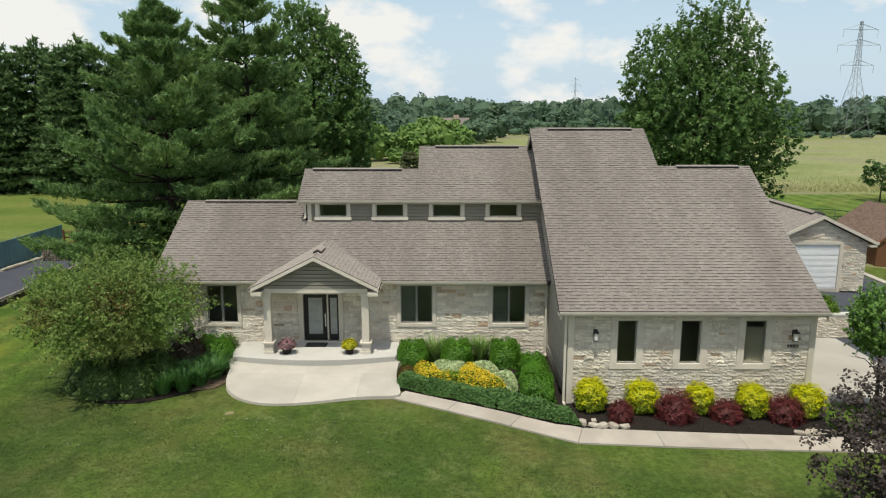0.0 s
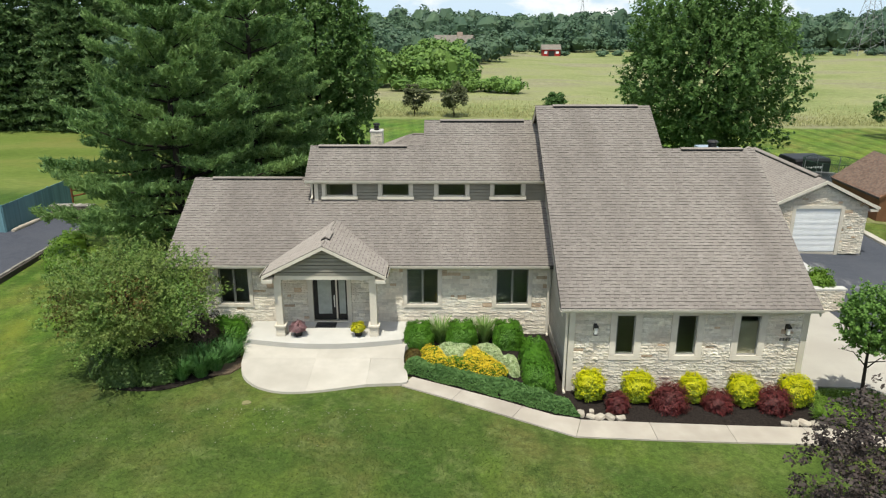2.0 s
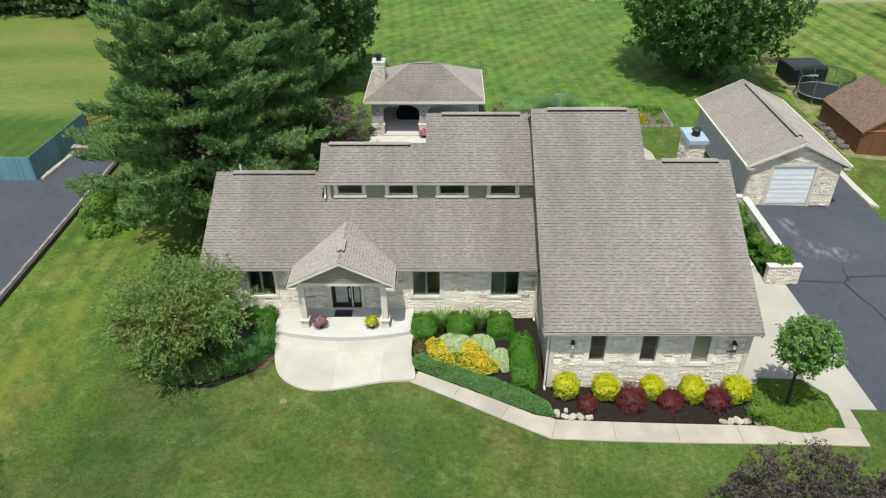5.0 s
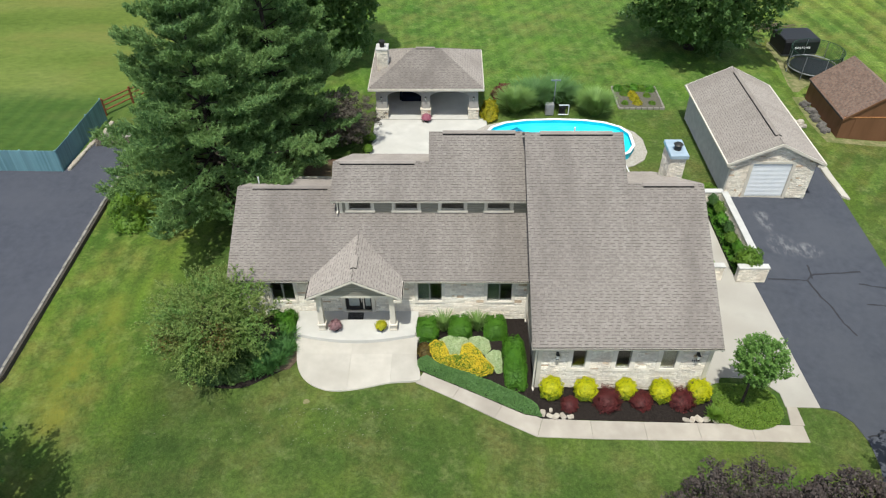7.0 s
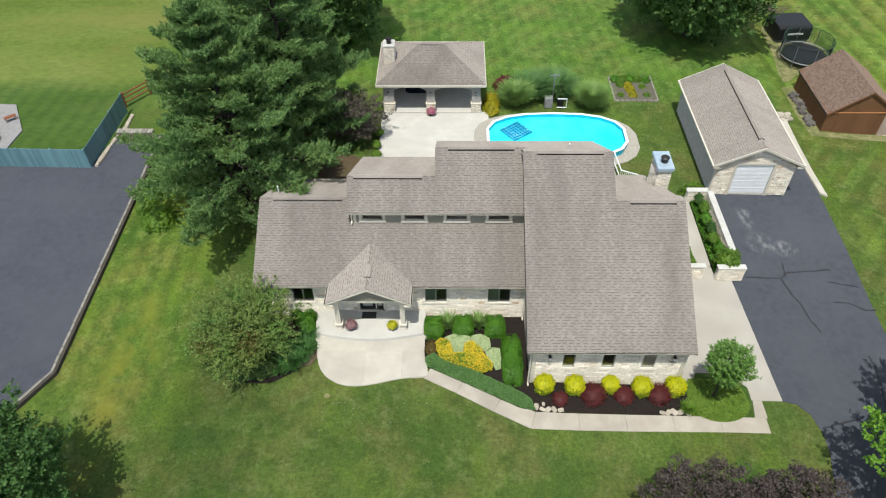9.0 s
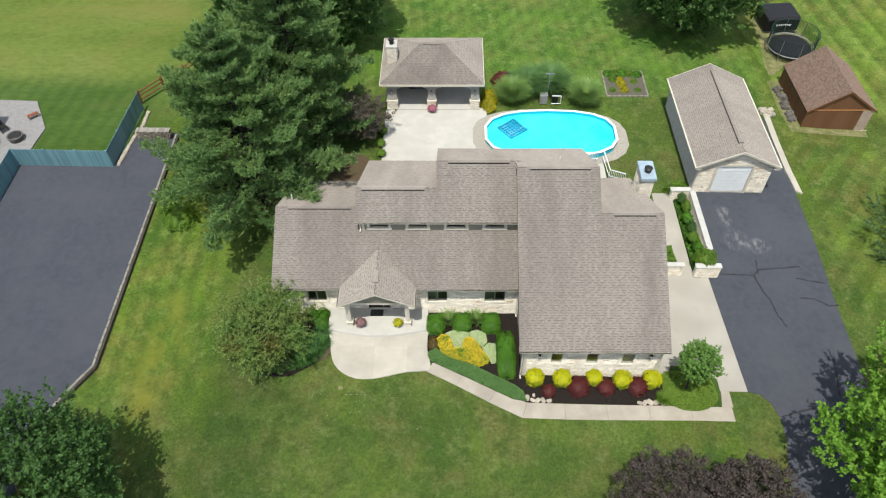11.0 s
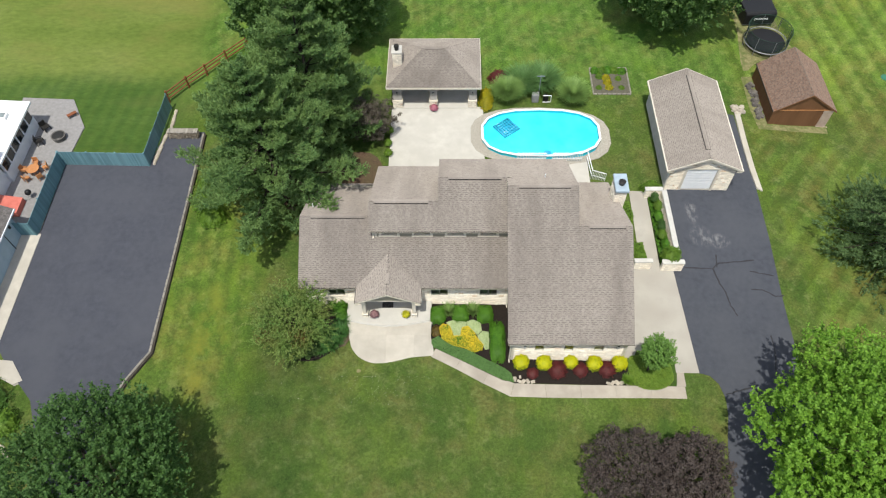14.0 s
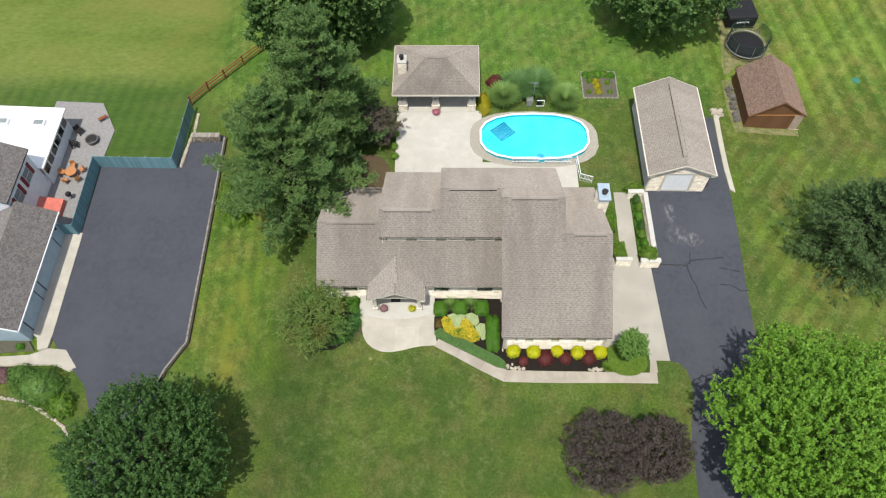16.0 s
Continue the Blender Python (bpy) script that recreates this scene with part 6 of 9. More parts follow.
pine_tree("spruce_tree", (39.4, 36.0), 10.8, 6.3, F_SPRUCE, "dark green spruce on the side lawn", seed=21, whorls=12, arms=12, subs=13, tufts=8, needles=9, droop=0.18, lift=0.12, low=0.03, power=0.85, category="spruce tree", length=0.22, width=0.045, tuft=0.55, ragged=0.3, spread=0.12)


# ---- front beds ----
BED_A = [(4.5, 24.78), (4.5, 25.3), (4.5, 29.8), (-1.95, 29.8), (-2.0, 26.3), (-1.5, 25.55), (0.5, 24.6), (2.75, 23.45), (4.75, 22.55), (13.9, 22.52), (14.5, 23.6), (14.5, 24.78)]
paving("mulch_bed", BED_A, 0.05, M_MULCH, "planting bed of dark mulch along the house front", "flower bed", 0.3)
for i, (x, y, s) in enumerate(((5.3, 24.12, 0.60), (7.15, 24.1, 0.61), (9.3, 24.22, 0.54), (11.2, 24.12, 0.61), (13.25, 24.18, 0.62))):
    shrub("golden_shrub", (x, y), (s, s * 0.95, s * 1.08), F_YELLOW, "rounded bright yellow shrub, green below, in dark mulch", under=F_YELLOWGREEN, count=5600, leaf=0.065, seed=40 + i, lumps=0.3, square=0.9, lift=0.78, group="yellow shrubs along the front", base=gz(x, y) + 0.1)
for i, (x, y, s, h) in enumerate(((6.2, 23.3, 0.37, 0.68), (8.22, 23.6, 0.64, 1.0), (10.1, 23.68, 0.5, 0.68), (12.2, 23.75, 0.62, 0.9))):
    shrub("burgundy_shrub", (x, y), (s * 0.92, s * 0.88, h * 0.54), F_RED, "spiky rounded burgundy shrub in dark mulch" if s > 0.6 else "small rounded burgundy shrub in dark mulch", count=5200, leaf=0.11, seed=50 + i, lumps=0.4, lift=0.72, group="burgundy shrubs along the front", base=gz(x, y) + 0.04, aspect=4.2, spike=0.3)
for i, (x, y, sx) in enumerate(((-1.45, 28.4, 0.66), (0.45, 28.5, 0.7), (2.5, 28.5, 0.68))):
    shrub("boxwood", (x, y), (sx, 0.72, 0.92), F_HEDGE, "clipped green boxwood against the stone wall", "hedge", 5600, 0.07, 60 + i, 0.58, 0.16, "boxwoods at the wall")
shrub("hedge", (3.45, 26.0), (0.66, 1.85, 0.92), F_HEDGE, "long clipped green hedge beside the wing", "hedge", 9500, 0.07, 64, 0.55, 0.18)
shrub("hedge", (-9.95, 28.72), (0.92, 0.86, 0.95), F_HEDGE, "clipped square green hedge beside the porch", "hedge", 5200, 0.07, 65, 0.55, 0.12)
for i, (x, y) in enumerate(((-0.5, 28.75), (1.48, 28.8))):
    tussock("lily_clump", (x, y), 1.05, 0.75, 260, F_GRASSY, "arching green lily leaves between the boxwoods", 70 + i, "lily", group="lilies between boxwoods")
cover("ground_cover", [(-2.00, 26.20), (-1.40, 26.60), (-0.64, 25.95), (0.30, 25.55), (1.23, 25.25), (2.03, 24.75), (3.02, 24.25), (4.00, 23.75), (4.50, 23.30), (4.70, 22.60), (3.80, 22.75), (2.65, 23.32), (0.45, 24.46), (-1.50, 25.45), (-2.02, 25.75)], 0.58, 24000, 0.08, F_CREEPER, "dense low dark green ground cover along the walk", 81)
cover("coneflower_patch", [(-1.46, 27.23), (-1.05, 27.73), (-0.45, 27.59), (-0.12, 26.60), (0.41, 26.60), (0.57, 27.38), (1.06, 27.52), (1.58, 26.96), (1.88, 26.33), (2.33, 25.79), (2.20, 25.32), (1.53, 25.06), (0.71, 25.51), (-0.33, 25.64), (-1.07, 26.32)], 0.52, 6000, 0.062, F_GOLDFLOWER, "massed yellow coneflowers in bloom", 82, "flowers", base=0.08)
cover("coneflower_foliage", [(-1.46, 27.23), (-1.05, 27.73), (-0.45, 27.59), (-0.12, 26.60), (0.41, 26.60), (0.57, 27.38), (1.06, 27.52), (1.58, 26.96), (1.88, 26.33), (2.33, 25.79), (2.20, 25.32), (1.53, 25.06), (0.71, 25.51), (-0.33, 25.64), (-1.07, 26.32)], 0.52, 6500, 0.085, F_HEDGE, "green leaves under the yellow flowers", 83, "flowers")
cover("variegated_patch", [(-0.75, 27.85), (-0.13, 28.1), (0.88, 27.95), (0.95, 27.45), (0.55, 27.3), (0.38, 26.65), (-0.1, 26.65), (-0.45, 27.5)], 0.46, 4600, 0.1, F_HOSTA, "pale green and white variegated plants", 84, "plants")
cover("variegated_patch", [(0.92, 27.95), (1.51, 28.15), (2.1, 27.85), (2.2, 27.17), (1.85, 26.75), (1.6, 27.0), (1.05, 27.55)], 0.46, 3600, 0.1, F_HOSTA, "pale green and white variegated plants", 85, "plants")
cover("variegated_patch", [(1.85, 26.65), (2.3, 27.05), (2.75, 27.0), (2.8, 26.2), (2.75, 25.5), (2.45, 25.4), (2.3, 25.85), (1.95, 26.35)], 0.46, 3400, 0.1, F_HOSTA, "pale green and white variegated plants beside the hedge", 86, "plants")
shrub("rust_shrub", (-1.6, 27.05), (0.42, 0.5, 0.4), F_RUST, "low olive and rust coloured shrub by the patio", count=700, leaf=0.09, seed=66)

# rocks that edge the bed
def rock_mesh(sx, sy, sz, seed):
    """A rough block of stone: flat-topped, with worn corners."""
    bm = bmesh.new()
    bmesh.ops.create_cube(bm, size=2)
    bmesh.ops.subdivide_edges(bm, edges=bm.edges[:], cuts=2, use_grid_fill=True)
    for v in bm.verts:
        c = v.co.copy()
        c = c.lerp(c.normalized() * 1.15, 0.55)
        k = 1 + 0.22 * noise.noise(c * 1.1 + Vector((seed * 3.7, seed, 0)))
        v.co = Vector((c.x * sx, c.y * sy, c.z * sz)) * k
    return bm


def rock(loc, size, seed, material, label, group=""):
    ob = part("rock", rock_mesh(*size, seed), material)
    ob.location, ob.rotation_euler.z = loc, seed * 1.3
    return tagged(ob, label, "rock", group)


for i, (x, y, s) in enumerate(((4.75, 22.85, 0.2), (5.1, 22.7, 0.16), (5.42, 22.66, 0.2), (5.8, 22.7, 0.19), (6.2, 22.66, 0.17), (5.2, 23.05, 0.12), (12.25, 22.66, 0.16), (12.6, 22.68, 0.18), (12.95, 22.72, 0.22), (13.35, 22.72, 0.21), (13.8, 22.68, 0.18), (14.4, 24.2, 0.2), (14.45, 23.75, 0.16))):
    rock((x, y, gz(x, y) + 0.09), (s * 1.05, s * 0.7, s * 0.42), i + 1, M_ROCK, "pale rough stone edging the mulch bed", "stones edging the bed")

# the young tree's bed
cover("ground_cover", smooth_loop([(14.15, 24.9), (15.35, 25.15), (17.05, 24.9), (17.6, 24.0), (17.55, 23.0), (16.85, 22.4), (15.85, 22.15), (14.75, 22.35), (14.1, 23.0)], 3), 0.3, 17000, 0.08, F_BRIGHTCOVER, "dense bright green ground cover under the young tree", 88)
tussock("day_lily", (13.8, 22.9), 0.5, 0.55, 260, F_LOWGREEN, "clump of bright green strap leaves beside the bed", 89, "lily")

# the round bed under the ornamental tree
paving("mulch_bed", smooth_loop([(-14.5, 26.2), (-14.2, 25.1), (-13.0, 24.45), (-11.5, 24.4), (-10.4, 25.0), (-9.2, 25.9), (-8.75, 26.6), (-9.2, 27.6), (-9.2, 29.5), (-11.5, 29.6), (-14.0, 28.8)], 3), 0.04, M_MULCH, "dark mulch bed round the ornamental tree", "flower bed")
paving("mulch_strip", [(-9.9, 25.5), (-9.1, 25.75), (-8.7, 26.5), (-8.95, 27.2), (-9.6, 26.6)], 0.06, M_MULCH_BROWN, "patch of brown wood chips beside the patio", "flower bed")
shrub("dark_shrub", (-14.0, 25.9), (0.9, 0.8, 1.05), F_DARKSHRUB, "low dark green spreading shrub in the bed", count=2200, leaf=0.12, seed=66, lumps=0.4)
shrub("dark_shrub", (-11.6, 26.4), (0.9, 0.8, 1.1), F_DARKSHRUB, "dark green shrub under the ornamental tree", count=2200, leaf=0.12, seed=65, lumps=0.4)
shrub("dark_shrub", (-13.2, 25.2), (1.05, 0.8, 1.15), F_DARKSHRUB, "low dark green spreading shrub in the bed", count=2600, leaf=0.12, seed=67, lumps=0.35)
shrub("dark_shrub", (-11.95, 25.3), (1.0, 0.75, 1.1), F_DARKSHRUB, "low dark green spreading shrub in the bed", count=2400, leaf=0.12, seed=69, lumps=0.35)
shrub("dark_shrub", (-10.9, 28.0), (1.0, 0.9, 1.35), F_DARKRED, "dark reddish-brown shrub beside the window", count=2200, leaf=0.11, seed=68, lumps=0.35)
for i, (x, y) in enumerate(((-10.9, 25.3), (-10.2, 25.55), (-9.75, 26.1), (-9.4, 26.8), (-9.5, 27.8), (-10.9, 26.2), (-10.4, 26.8), (-10.0, 27.6))):
    tussock("iris_clump", (x, y), 0.8, 0.8, 340, F_IRIS, "clump of arching green strap leaves", 90 + i, "lily", group="strap-leaved clumps by the patio", width=0.028)


# pots, mat, lamps
def flower_pot(x, y, z, material, label, seed, r=0.2):
    t = thing("flower_pot", (x, y, z), label, "potted plant")
    bm = bmesh.new()
    cylinder(bm, 0, 0, 0.0, 0.28, r * 0.7, r, 18)
    cylinder(bm, 0, 0, 0.28, 0.33, r * 1.1, r * 1.1, 18)
    part("pot", bm, M_DARK, t)
    mesh_object("bloom", bush_mesh(r * 1.75, r * 1.75, 0.3, 520, 0.09, seed, 0.3), material, t).location = (0, 0, 0.28)
    return t


flower_pot(-6.75, 28.2, PORCH_Z, F_PINKPOT, "dusky pink plant in a dark round pot on the porch", 101, 0.22)
flower_pot(-4.1, 28.2, PORCH_Z, F_YELLOWPOT, "yellow-leaved plant in a dark round pot on the porch", 102)
mat_ob = thing("door_mat", (-5.7, 29.27, PORCH_Z), "dark patterned door mat before the front door", "door mat")
part("mat", boxes((-0.46, 0.46, -0.28, 0.28, 0.0, 0.02), bevel=0.006), M_BLACK, mat_ob)
for i in range(6):
    for k in range(3):
        x, y = -0.36 + 0.144 * i, -0.17 + 0.17 * k
        part("rib", boxes((x - 0.055, x + 0.055, y - 0.062, y - 0.04, 0.02, 0.025), (x - 0.055, x - 0.035, y - 0.04, y + 0.062, 0.02, 0.025), (x - 0.01, x + 0.055, y + 0.02, y + 0.04, 0.02, 0.025)), M_MATGREY, mat_ob)


def wall_lamp(x, y, z):
    t = thing("wall_lamp", (x, y, z), "dark metal lantern with pale glass on the stone wall", "wall lamp", "wall lanterns")
    t.scale = (0.95, 0.95, 1.0)
    bm = boxes((-0.07, 0.07, -0.02, 0.06, -0.05, 0.2), bevel=0.01)
    box(bm, -0.09, 0.09, -0.2, -0.02, 0.1, 0.16)
    cylinder(bm, 0, -0.11, 0.16, 0.26, 0.09, 0.02, 8)
    box(bm, -0.08, 0.08, -0.19, -0.03, -0.2, -0.17)
    part("bracket", bm, M_DARK, t)
    part("lamp_glass", boxes((-0.06, 0.06, -0.17, -0.05, -0.17, 0.1)), M_FROSTLIGHT, t)
    return t


wall_lamp(5.45, WING_Y - 0.1, 2.35)
wall_lamp(12.72, WING_Y - 0.1, 2.35)
bars = thing("number_plate", (12.7, WING_Y - 0.11, 1.93), "row of small dark bars on the stone wall", "sign")
for i in range(4):
    part("bar", boxes((-0.2 + 0.11 * i, -0.13 + 0.11 * i, -0.01, 0.03, -0.055, 0.055)), M_MATGREY, bars)

# ---- the stone planters beside the drive ----
def planter_wall(name, rows, label, cap=0.1, z_top=0.55):
    t = thing(name, (0, 0, 0), label, "planter")
    for x0, x1, y0, y1 in rows:
        w = part("wall", boxes((x0, x1, y0, y1, -1.3, z_top)), M_MORTAR, t)
        PLANTERS.append((w, x0, x1, y0, y1, -0.7, z_top))
        part("coping", boxes((x0 - 0.06, x1 + 0.06, y0 - 0.06, y1 + 0.06, z_top, z_top + cap), bevel=0.015), M_COPING, w)
    return t


PLANTERS = []
planter_wall("stone_planter", [(17.9, 19.45, 41.55, 41.9), (19.4, 19.75, 34.05, 41.55), (18.15, 20.0, 33.4, 33.75)], "long limestone planter wall with pale coping", z_top=0.4)
planter_wall("stone_planter", [(15.75, 17.25, 33.55, 33.85)], "short limestone planter wall with pale coping", z_top=0.4)
cover("planter_planting", [(18.25, 33.8), (19.2, 33.8), (19.2, 41.5), (18.25, 41.5)], 0.32, 2600, 0.14, F_HEDGE, "low green plants filling the stone planter", 110, "plants", base=0.1)
for i, (y, sx, sy, h, m) in enumerate(((35.6, 0.5, 0.6, 0.75, F_HEDGE), (36.7, 0.55, 0.5, 0.6, F_LOWGREEN), (37.7, 0.45, 0.55, 0.8, F_MAPLE), (38.8, 0.55, 0.6, 0.55, F_HEDGE), (39.9, 0.5, 0.55, 0.85, F_LOWGREEN), (40.9, 0.5, 0.5, 0.7, F_MAPLE))):
    shrub("planter_shrub", (18.72 + 0.06 * (-1) ** i, y), (sx * 0.72, sy, h * 0.62), m, "loose leafy green plant in the long stone planter", "plant", 800, 0.11, 115 + i, lumps=0.5, base=0.1, group="plants in the long planter")
shrub("planter_shrub", (19.0, 34.3), (0.85, 0.8, 0.95), F_LOWGREEN, "rounded green shrub spilling over the planter", count=1700, leaf=0.13, seed=111, lumps=0.35, base=0.1)
cover("planter_planting", [(15.9, 33.9), (17.1, 33.9), (16.9, 36.0), (15.4, 36.0)], 0.8, 1500, 0.15, F_LOWGREEN, "green and yellow plants in the short planter", 112, "plants", base=0.2)
cover("planter_planting", [(14.6, 36.6), (16.2, 37.4), (16.5, 39.0), (16.3, 40.8), (15.0, 40.2)], 0.9, 2000, 0.16, F_LOWGREEN, "green shrubs beside the chimney", 113, "plants", base=0.1)
shrub("planter_shrub", (18.6, 42.5), (1.0, 0.6, 0.9), F_LOWGREEN, "pale green shrub beside the garage", count=1300, leaf=0.13, seed=114, lumps=0.35)

# ---- by the pool ----
tussock("grass_clump", (5.4, 54.6), 1.75, 1.75, 2400, F_GRASSY, "large fountain of green ornamental grass by the pool", 120, width=0.036, group="grass fountains by the pool")
tussock("grass_clump", (12.3, 54.4), 1.75, 1.75, 2400, F_GRASSY, "large fountain of green ornamental grass by the pool", 121, width=0.036, group="grass fountains by the pool")
tussock("grass_clump", (9.2, 56.6), 1.6, 2.3, 1500, F_CREEPER, "soft dark green grasses behind the pool pump", 122, width=0.05)
tussock("grass_clump", (7.2, 56.2), 1.6, 2.3, 1500, F_CREEPER, "soft dark green grasses behind the pool pump", 123, width=0.05)
shrub("golden_shrub", (3.2, 54.0), (0.75, 1.5, 1.0), F_GOLDSHRUB, "tall yellow-flowered shrub beside the pavilion", count=2200, leaf=0.14, seed=124, lumps=0.35)
shrub("burgundy_shrub", (4.6, 57.3), (1.2, 0.9, 0.95), F_RED, "dark burgundy shrub behind the ornamental grass", count=1300, leaf=0.14, seed=125, lumps=0.3)
flower_pot(-2.2, 52.75, -0.25, F_PINK, "pink flowering plant in a pot at the pavilion", 126, 0.26)
pump = thing("pool_pump", (8.7, 54.2, -0.35), "grey pool pump unit with pipes and a post", "pool pump")
part("filter_box", boxes((-0.7, 0.0, -0.3, 0.3, 0.0, 1.0), bevel=0.03), M_GREYPLASTIC, pump)
part("motor", cylinder(bmesh.new(), 0.75, 0, 0.0, 0.7, 0.32, 0.28), M_BLACK, pump)
part("post", cylinder(bmesh.new(), 0.05, 0.5, 0.0, 3.0, 0.05), M_METAL, pump)
part("crossarm", boxes((-0.35, 0.45, 0.46, 0.54, 2.85, 2.95)), M_METAL, pump)
bm = bmesh.new()
tube(bm, [(0.4, -0.3, 0.1), (1.25, -0.3, 0.1), (1.25, -0.3, 1.0), (0.4, -0.3, 1.0)], [0.05] * 4, 8)
part("pipe", bm, M_WHITE, pump)
garden = thing("vegetable_bed", (16.6, 57.3, gz(16.6, 57.3)), "raised vegetable bed with a low stone edge", "garden bed")
part("soil", boxes((-1.9, 1.9, -1.9, 1.9, -0.1, 0.08)), M_SOIL, garden)
for x0, x1, y0, y1 in ((-2.05, 2.05, -2.05, -1.9), (-2.05, 2.05, 1.9, 2.05), (-2.05, -1.9, -1.9, 1.9), (1.9, 2.05, -1.9, 1.9)):
    n = 8
    for i in range(n):
        f0, f1 = i / n + 0.01, (i + 1) / n - 0.01
        b = (x0 + (x1 - x0) * f0, x0 + (x1 - x0) * f1, y0, y1) if x1 - x0 > 1 else (x0, x1, y0 + (y1 - y0) * f0, y0 + (y1 - y0) * f1)
        part("edging_stone", boxes((*b, -0.1, 0.16), bevel=0.03), M_KERBSTONE, garden)
for i, (x, y, s, m) in enumerate(((15.1, 58.8, 0.5, F_HEDGE), (15.8, 58.8, 0.5, F_LOWGREEN), (16.5, 58.85, 0.55, F_HEDGE), (17.2, 58.8, 0.5, F_LOWGREEN), (18.0, 58.7, 0.5, F_HEDGE), (15.5, 57.9, 0.4, F_LOWGREEN), (16.2, 57.7, 0.45, F_GOLDSHRUB), (16.3, 57.0, 0.45, F_GOLDSHRUB), (16.4, 56.2, 0.4, F_GOLDSHRUB), (17.5, 57.6, 0.35, F_LOWGREEN), (17.7, 56.2, 0.3, F_LOWGREEN), (15.3, 56.2, 0.3, F_LOWGREEN))):
    shrub("vegetable_plant", (x, y), (s, s, s * 0.8), m, "leafy green vegetable plant in the raised bed" if m is not F_GOLDSHRUB else "yellow flowering plant in the raised bed", "plant", 500, 0.14, 130 + i, lumps=0.4)
# things at the patio's edge under the dark tree
for i, (x, y) in enumerate(((-6.6, 49.6), (-6.7, 47.9), (-6.6, 46.6))):
    flower_pot(x, y, -0.25, F_LOWGREEN, "leafy green plant in a dark pot on the patio", 140 + i, 0.25)

# ---- behind the garage: trampoline, tarped trailer, rubble ----
tr = thing("trampoline", (34.9, 63.9, gz(34.9, 63.9)), "round black trampoline with a netted enclosure on grey legs", "trampoline")
R = 2.35
part("mat", cylinder(bmesh.new(), 0, 0, 0.83, 0.85, R * 0.88, R * 0.88, 32), M_BLACK, tr)
bm = bmesh.new()
ringp = [(R * math.cos(6.2832 * i / 32), R * math.sin(6.2832 * i / 32), 0.85) for i in range(33)]
tube(bm, ringp, [0.06] * 33, 6)
part("rim", bm, M_METAL, tr)
bm = bmesh.new()
ring2 = [(p[0] * 1.02, p[1] * 1.02, 2.5) for p in ringp]
tube(bm, ring2, [0.03] * 33, 5)
part("top_ring", bm, M_NETGREEN, tr)
for i in range(8):
    a = 6.2832 * i / 8
    bm = bmesh.new()
    tube(bm, [(R * 1.02 * math.cos(a), R * 1.02 * math.sin(a), 0.0), (R * 1.04 * math.cos(a), R * 1.04 * math.sin(a), 1.6), (R * 1.02 * math.cos(a), R * 1.02 * math.sin(a), 2.5)], [0.035] * 3, 6)
    part("pole", bm, M_METAL, tr)
bm = bmesh.new()
for i in range(96):
    a, b = 6.2832 * i / 96, 6.2832 * (i + 6) / 96
    for s in (1, -1):
        tube(bm, [(R * math.cos(a), R * math.sin(a), 0.85), (R * math.cos(a + s * 0.4), R * math.sin(a + s * 0.4), 2.5)], [0.011, 0.011], 3)
part("net", bm, M_NETGREEN, tr)

tarp = thing("covered_trailer", (35.6, 68.9, gz(35.6, 68.9)), "black covered trailer with pale lettering bars on its side", "trailer")
bm = bmesh.new()
sec = [(-1.3, 0.5), (-1.35, 1.9), (-1.25, 2.08), (-1.1, 2.15), (1.1, 2.15), (1.25, 2.08), (1.35, 1.9), (1.3, 0.5)]
rings = []
for k, (yy, s, lift) in enumerate(((-2.0, 0.95, 0.0), (-1.93, 0.99, 0.0), (-1.4, 1.0, 0.0), (1.4, 1.0, 0.0), (1.93, 0.99, 0.0), (2.0, 0.95, 0.0))):
    rings.append([bm.verts.new((x * s * 1.3, yy, 0.5 + (z - 0.5) * s)) for x, z in sec])
for a, b in zip(rings, rings[1:]):
    for i in range(len(sec)):
        bm.faces.new((a[i], a[(i + 1) % len(sec)], b[(i + 1) % len(sec)], b[i]))
bm.faces.new(rings[0])
bm.faces.new(rings[-1][::-1])
cov = part("cover", bm, M_BLACK, tarp)
part("chassis", boxes((-1.6, 1.6, -1.9, 1.9, 0.35, 0.5), (-0.06, 0.06, -3.1, -1.9, 0.38, 0.48)), M_METAL, tarp)
for s in (-1, 1):
    wheel = part("wheel", tube(bmesh.new(), [(s * 1.1, 0.2, 0.3), (s * 1.3, 0.2, 0.3)], [0.3, 0.3], 16), M_BLACK, tarp)
for i in range(7):
    part("letter_bar", boxes((-1.79, -1.73, 0.6 - 0.26 * i, 0.76 - 0.26 * i, 1.15 + 0.05 * (i % 2), 1.36)), M_WHITE, cov, "pale bar")
tarp.rotation_euler.z = radians(94)
tarp.location.x -= 0.7
tarp.scale = (0.92, 0.9, 0.92)
rnd = random.Random(4)
def rubble(name, centre, sx, sy, count, size, material, label, seed, turn=0.0):
    rr = random.Random(seed)
    t = thing(name, (centre[0], centre[1], gz(*centre)), label, "rock pile")
    t.rotation_euler.z = turn
    for i in range(count):
        x, y = rr.uniform(-sx, sx), rr.uniform(-sy, sy)
        s = size * rr.uniform(0.6, 1.3)
        o = part("stone", rock_mesh(s, s * 0.8, s * 0.65, seed + i), material, t)
        o.location = (x, y, s * 0.35 + 0.25 * size * max(0, 1 - abs(y) / sy))
        o.rotation_euler.z = rr.uniform(0, 6)


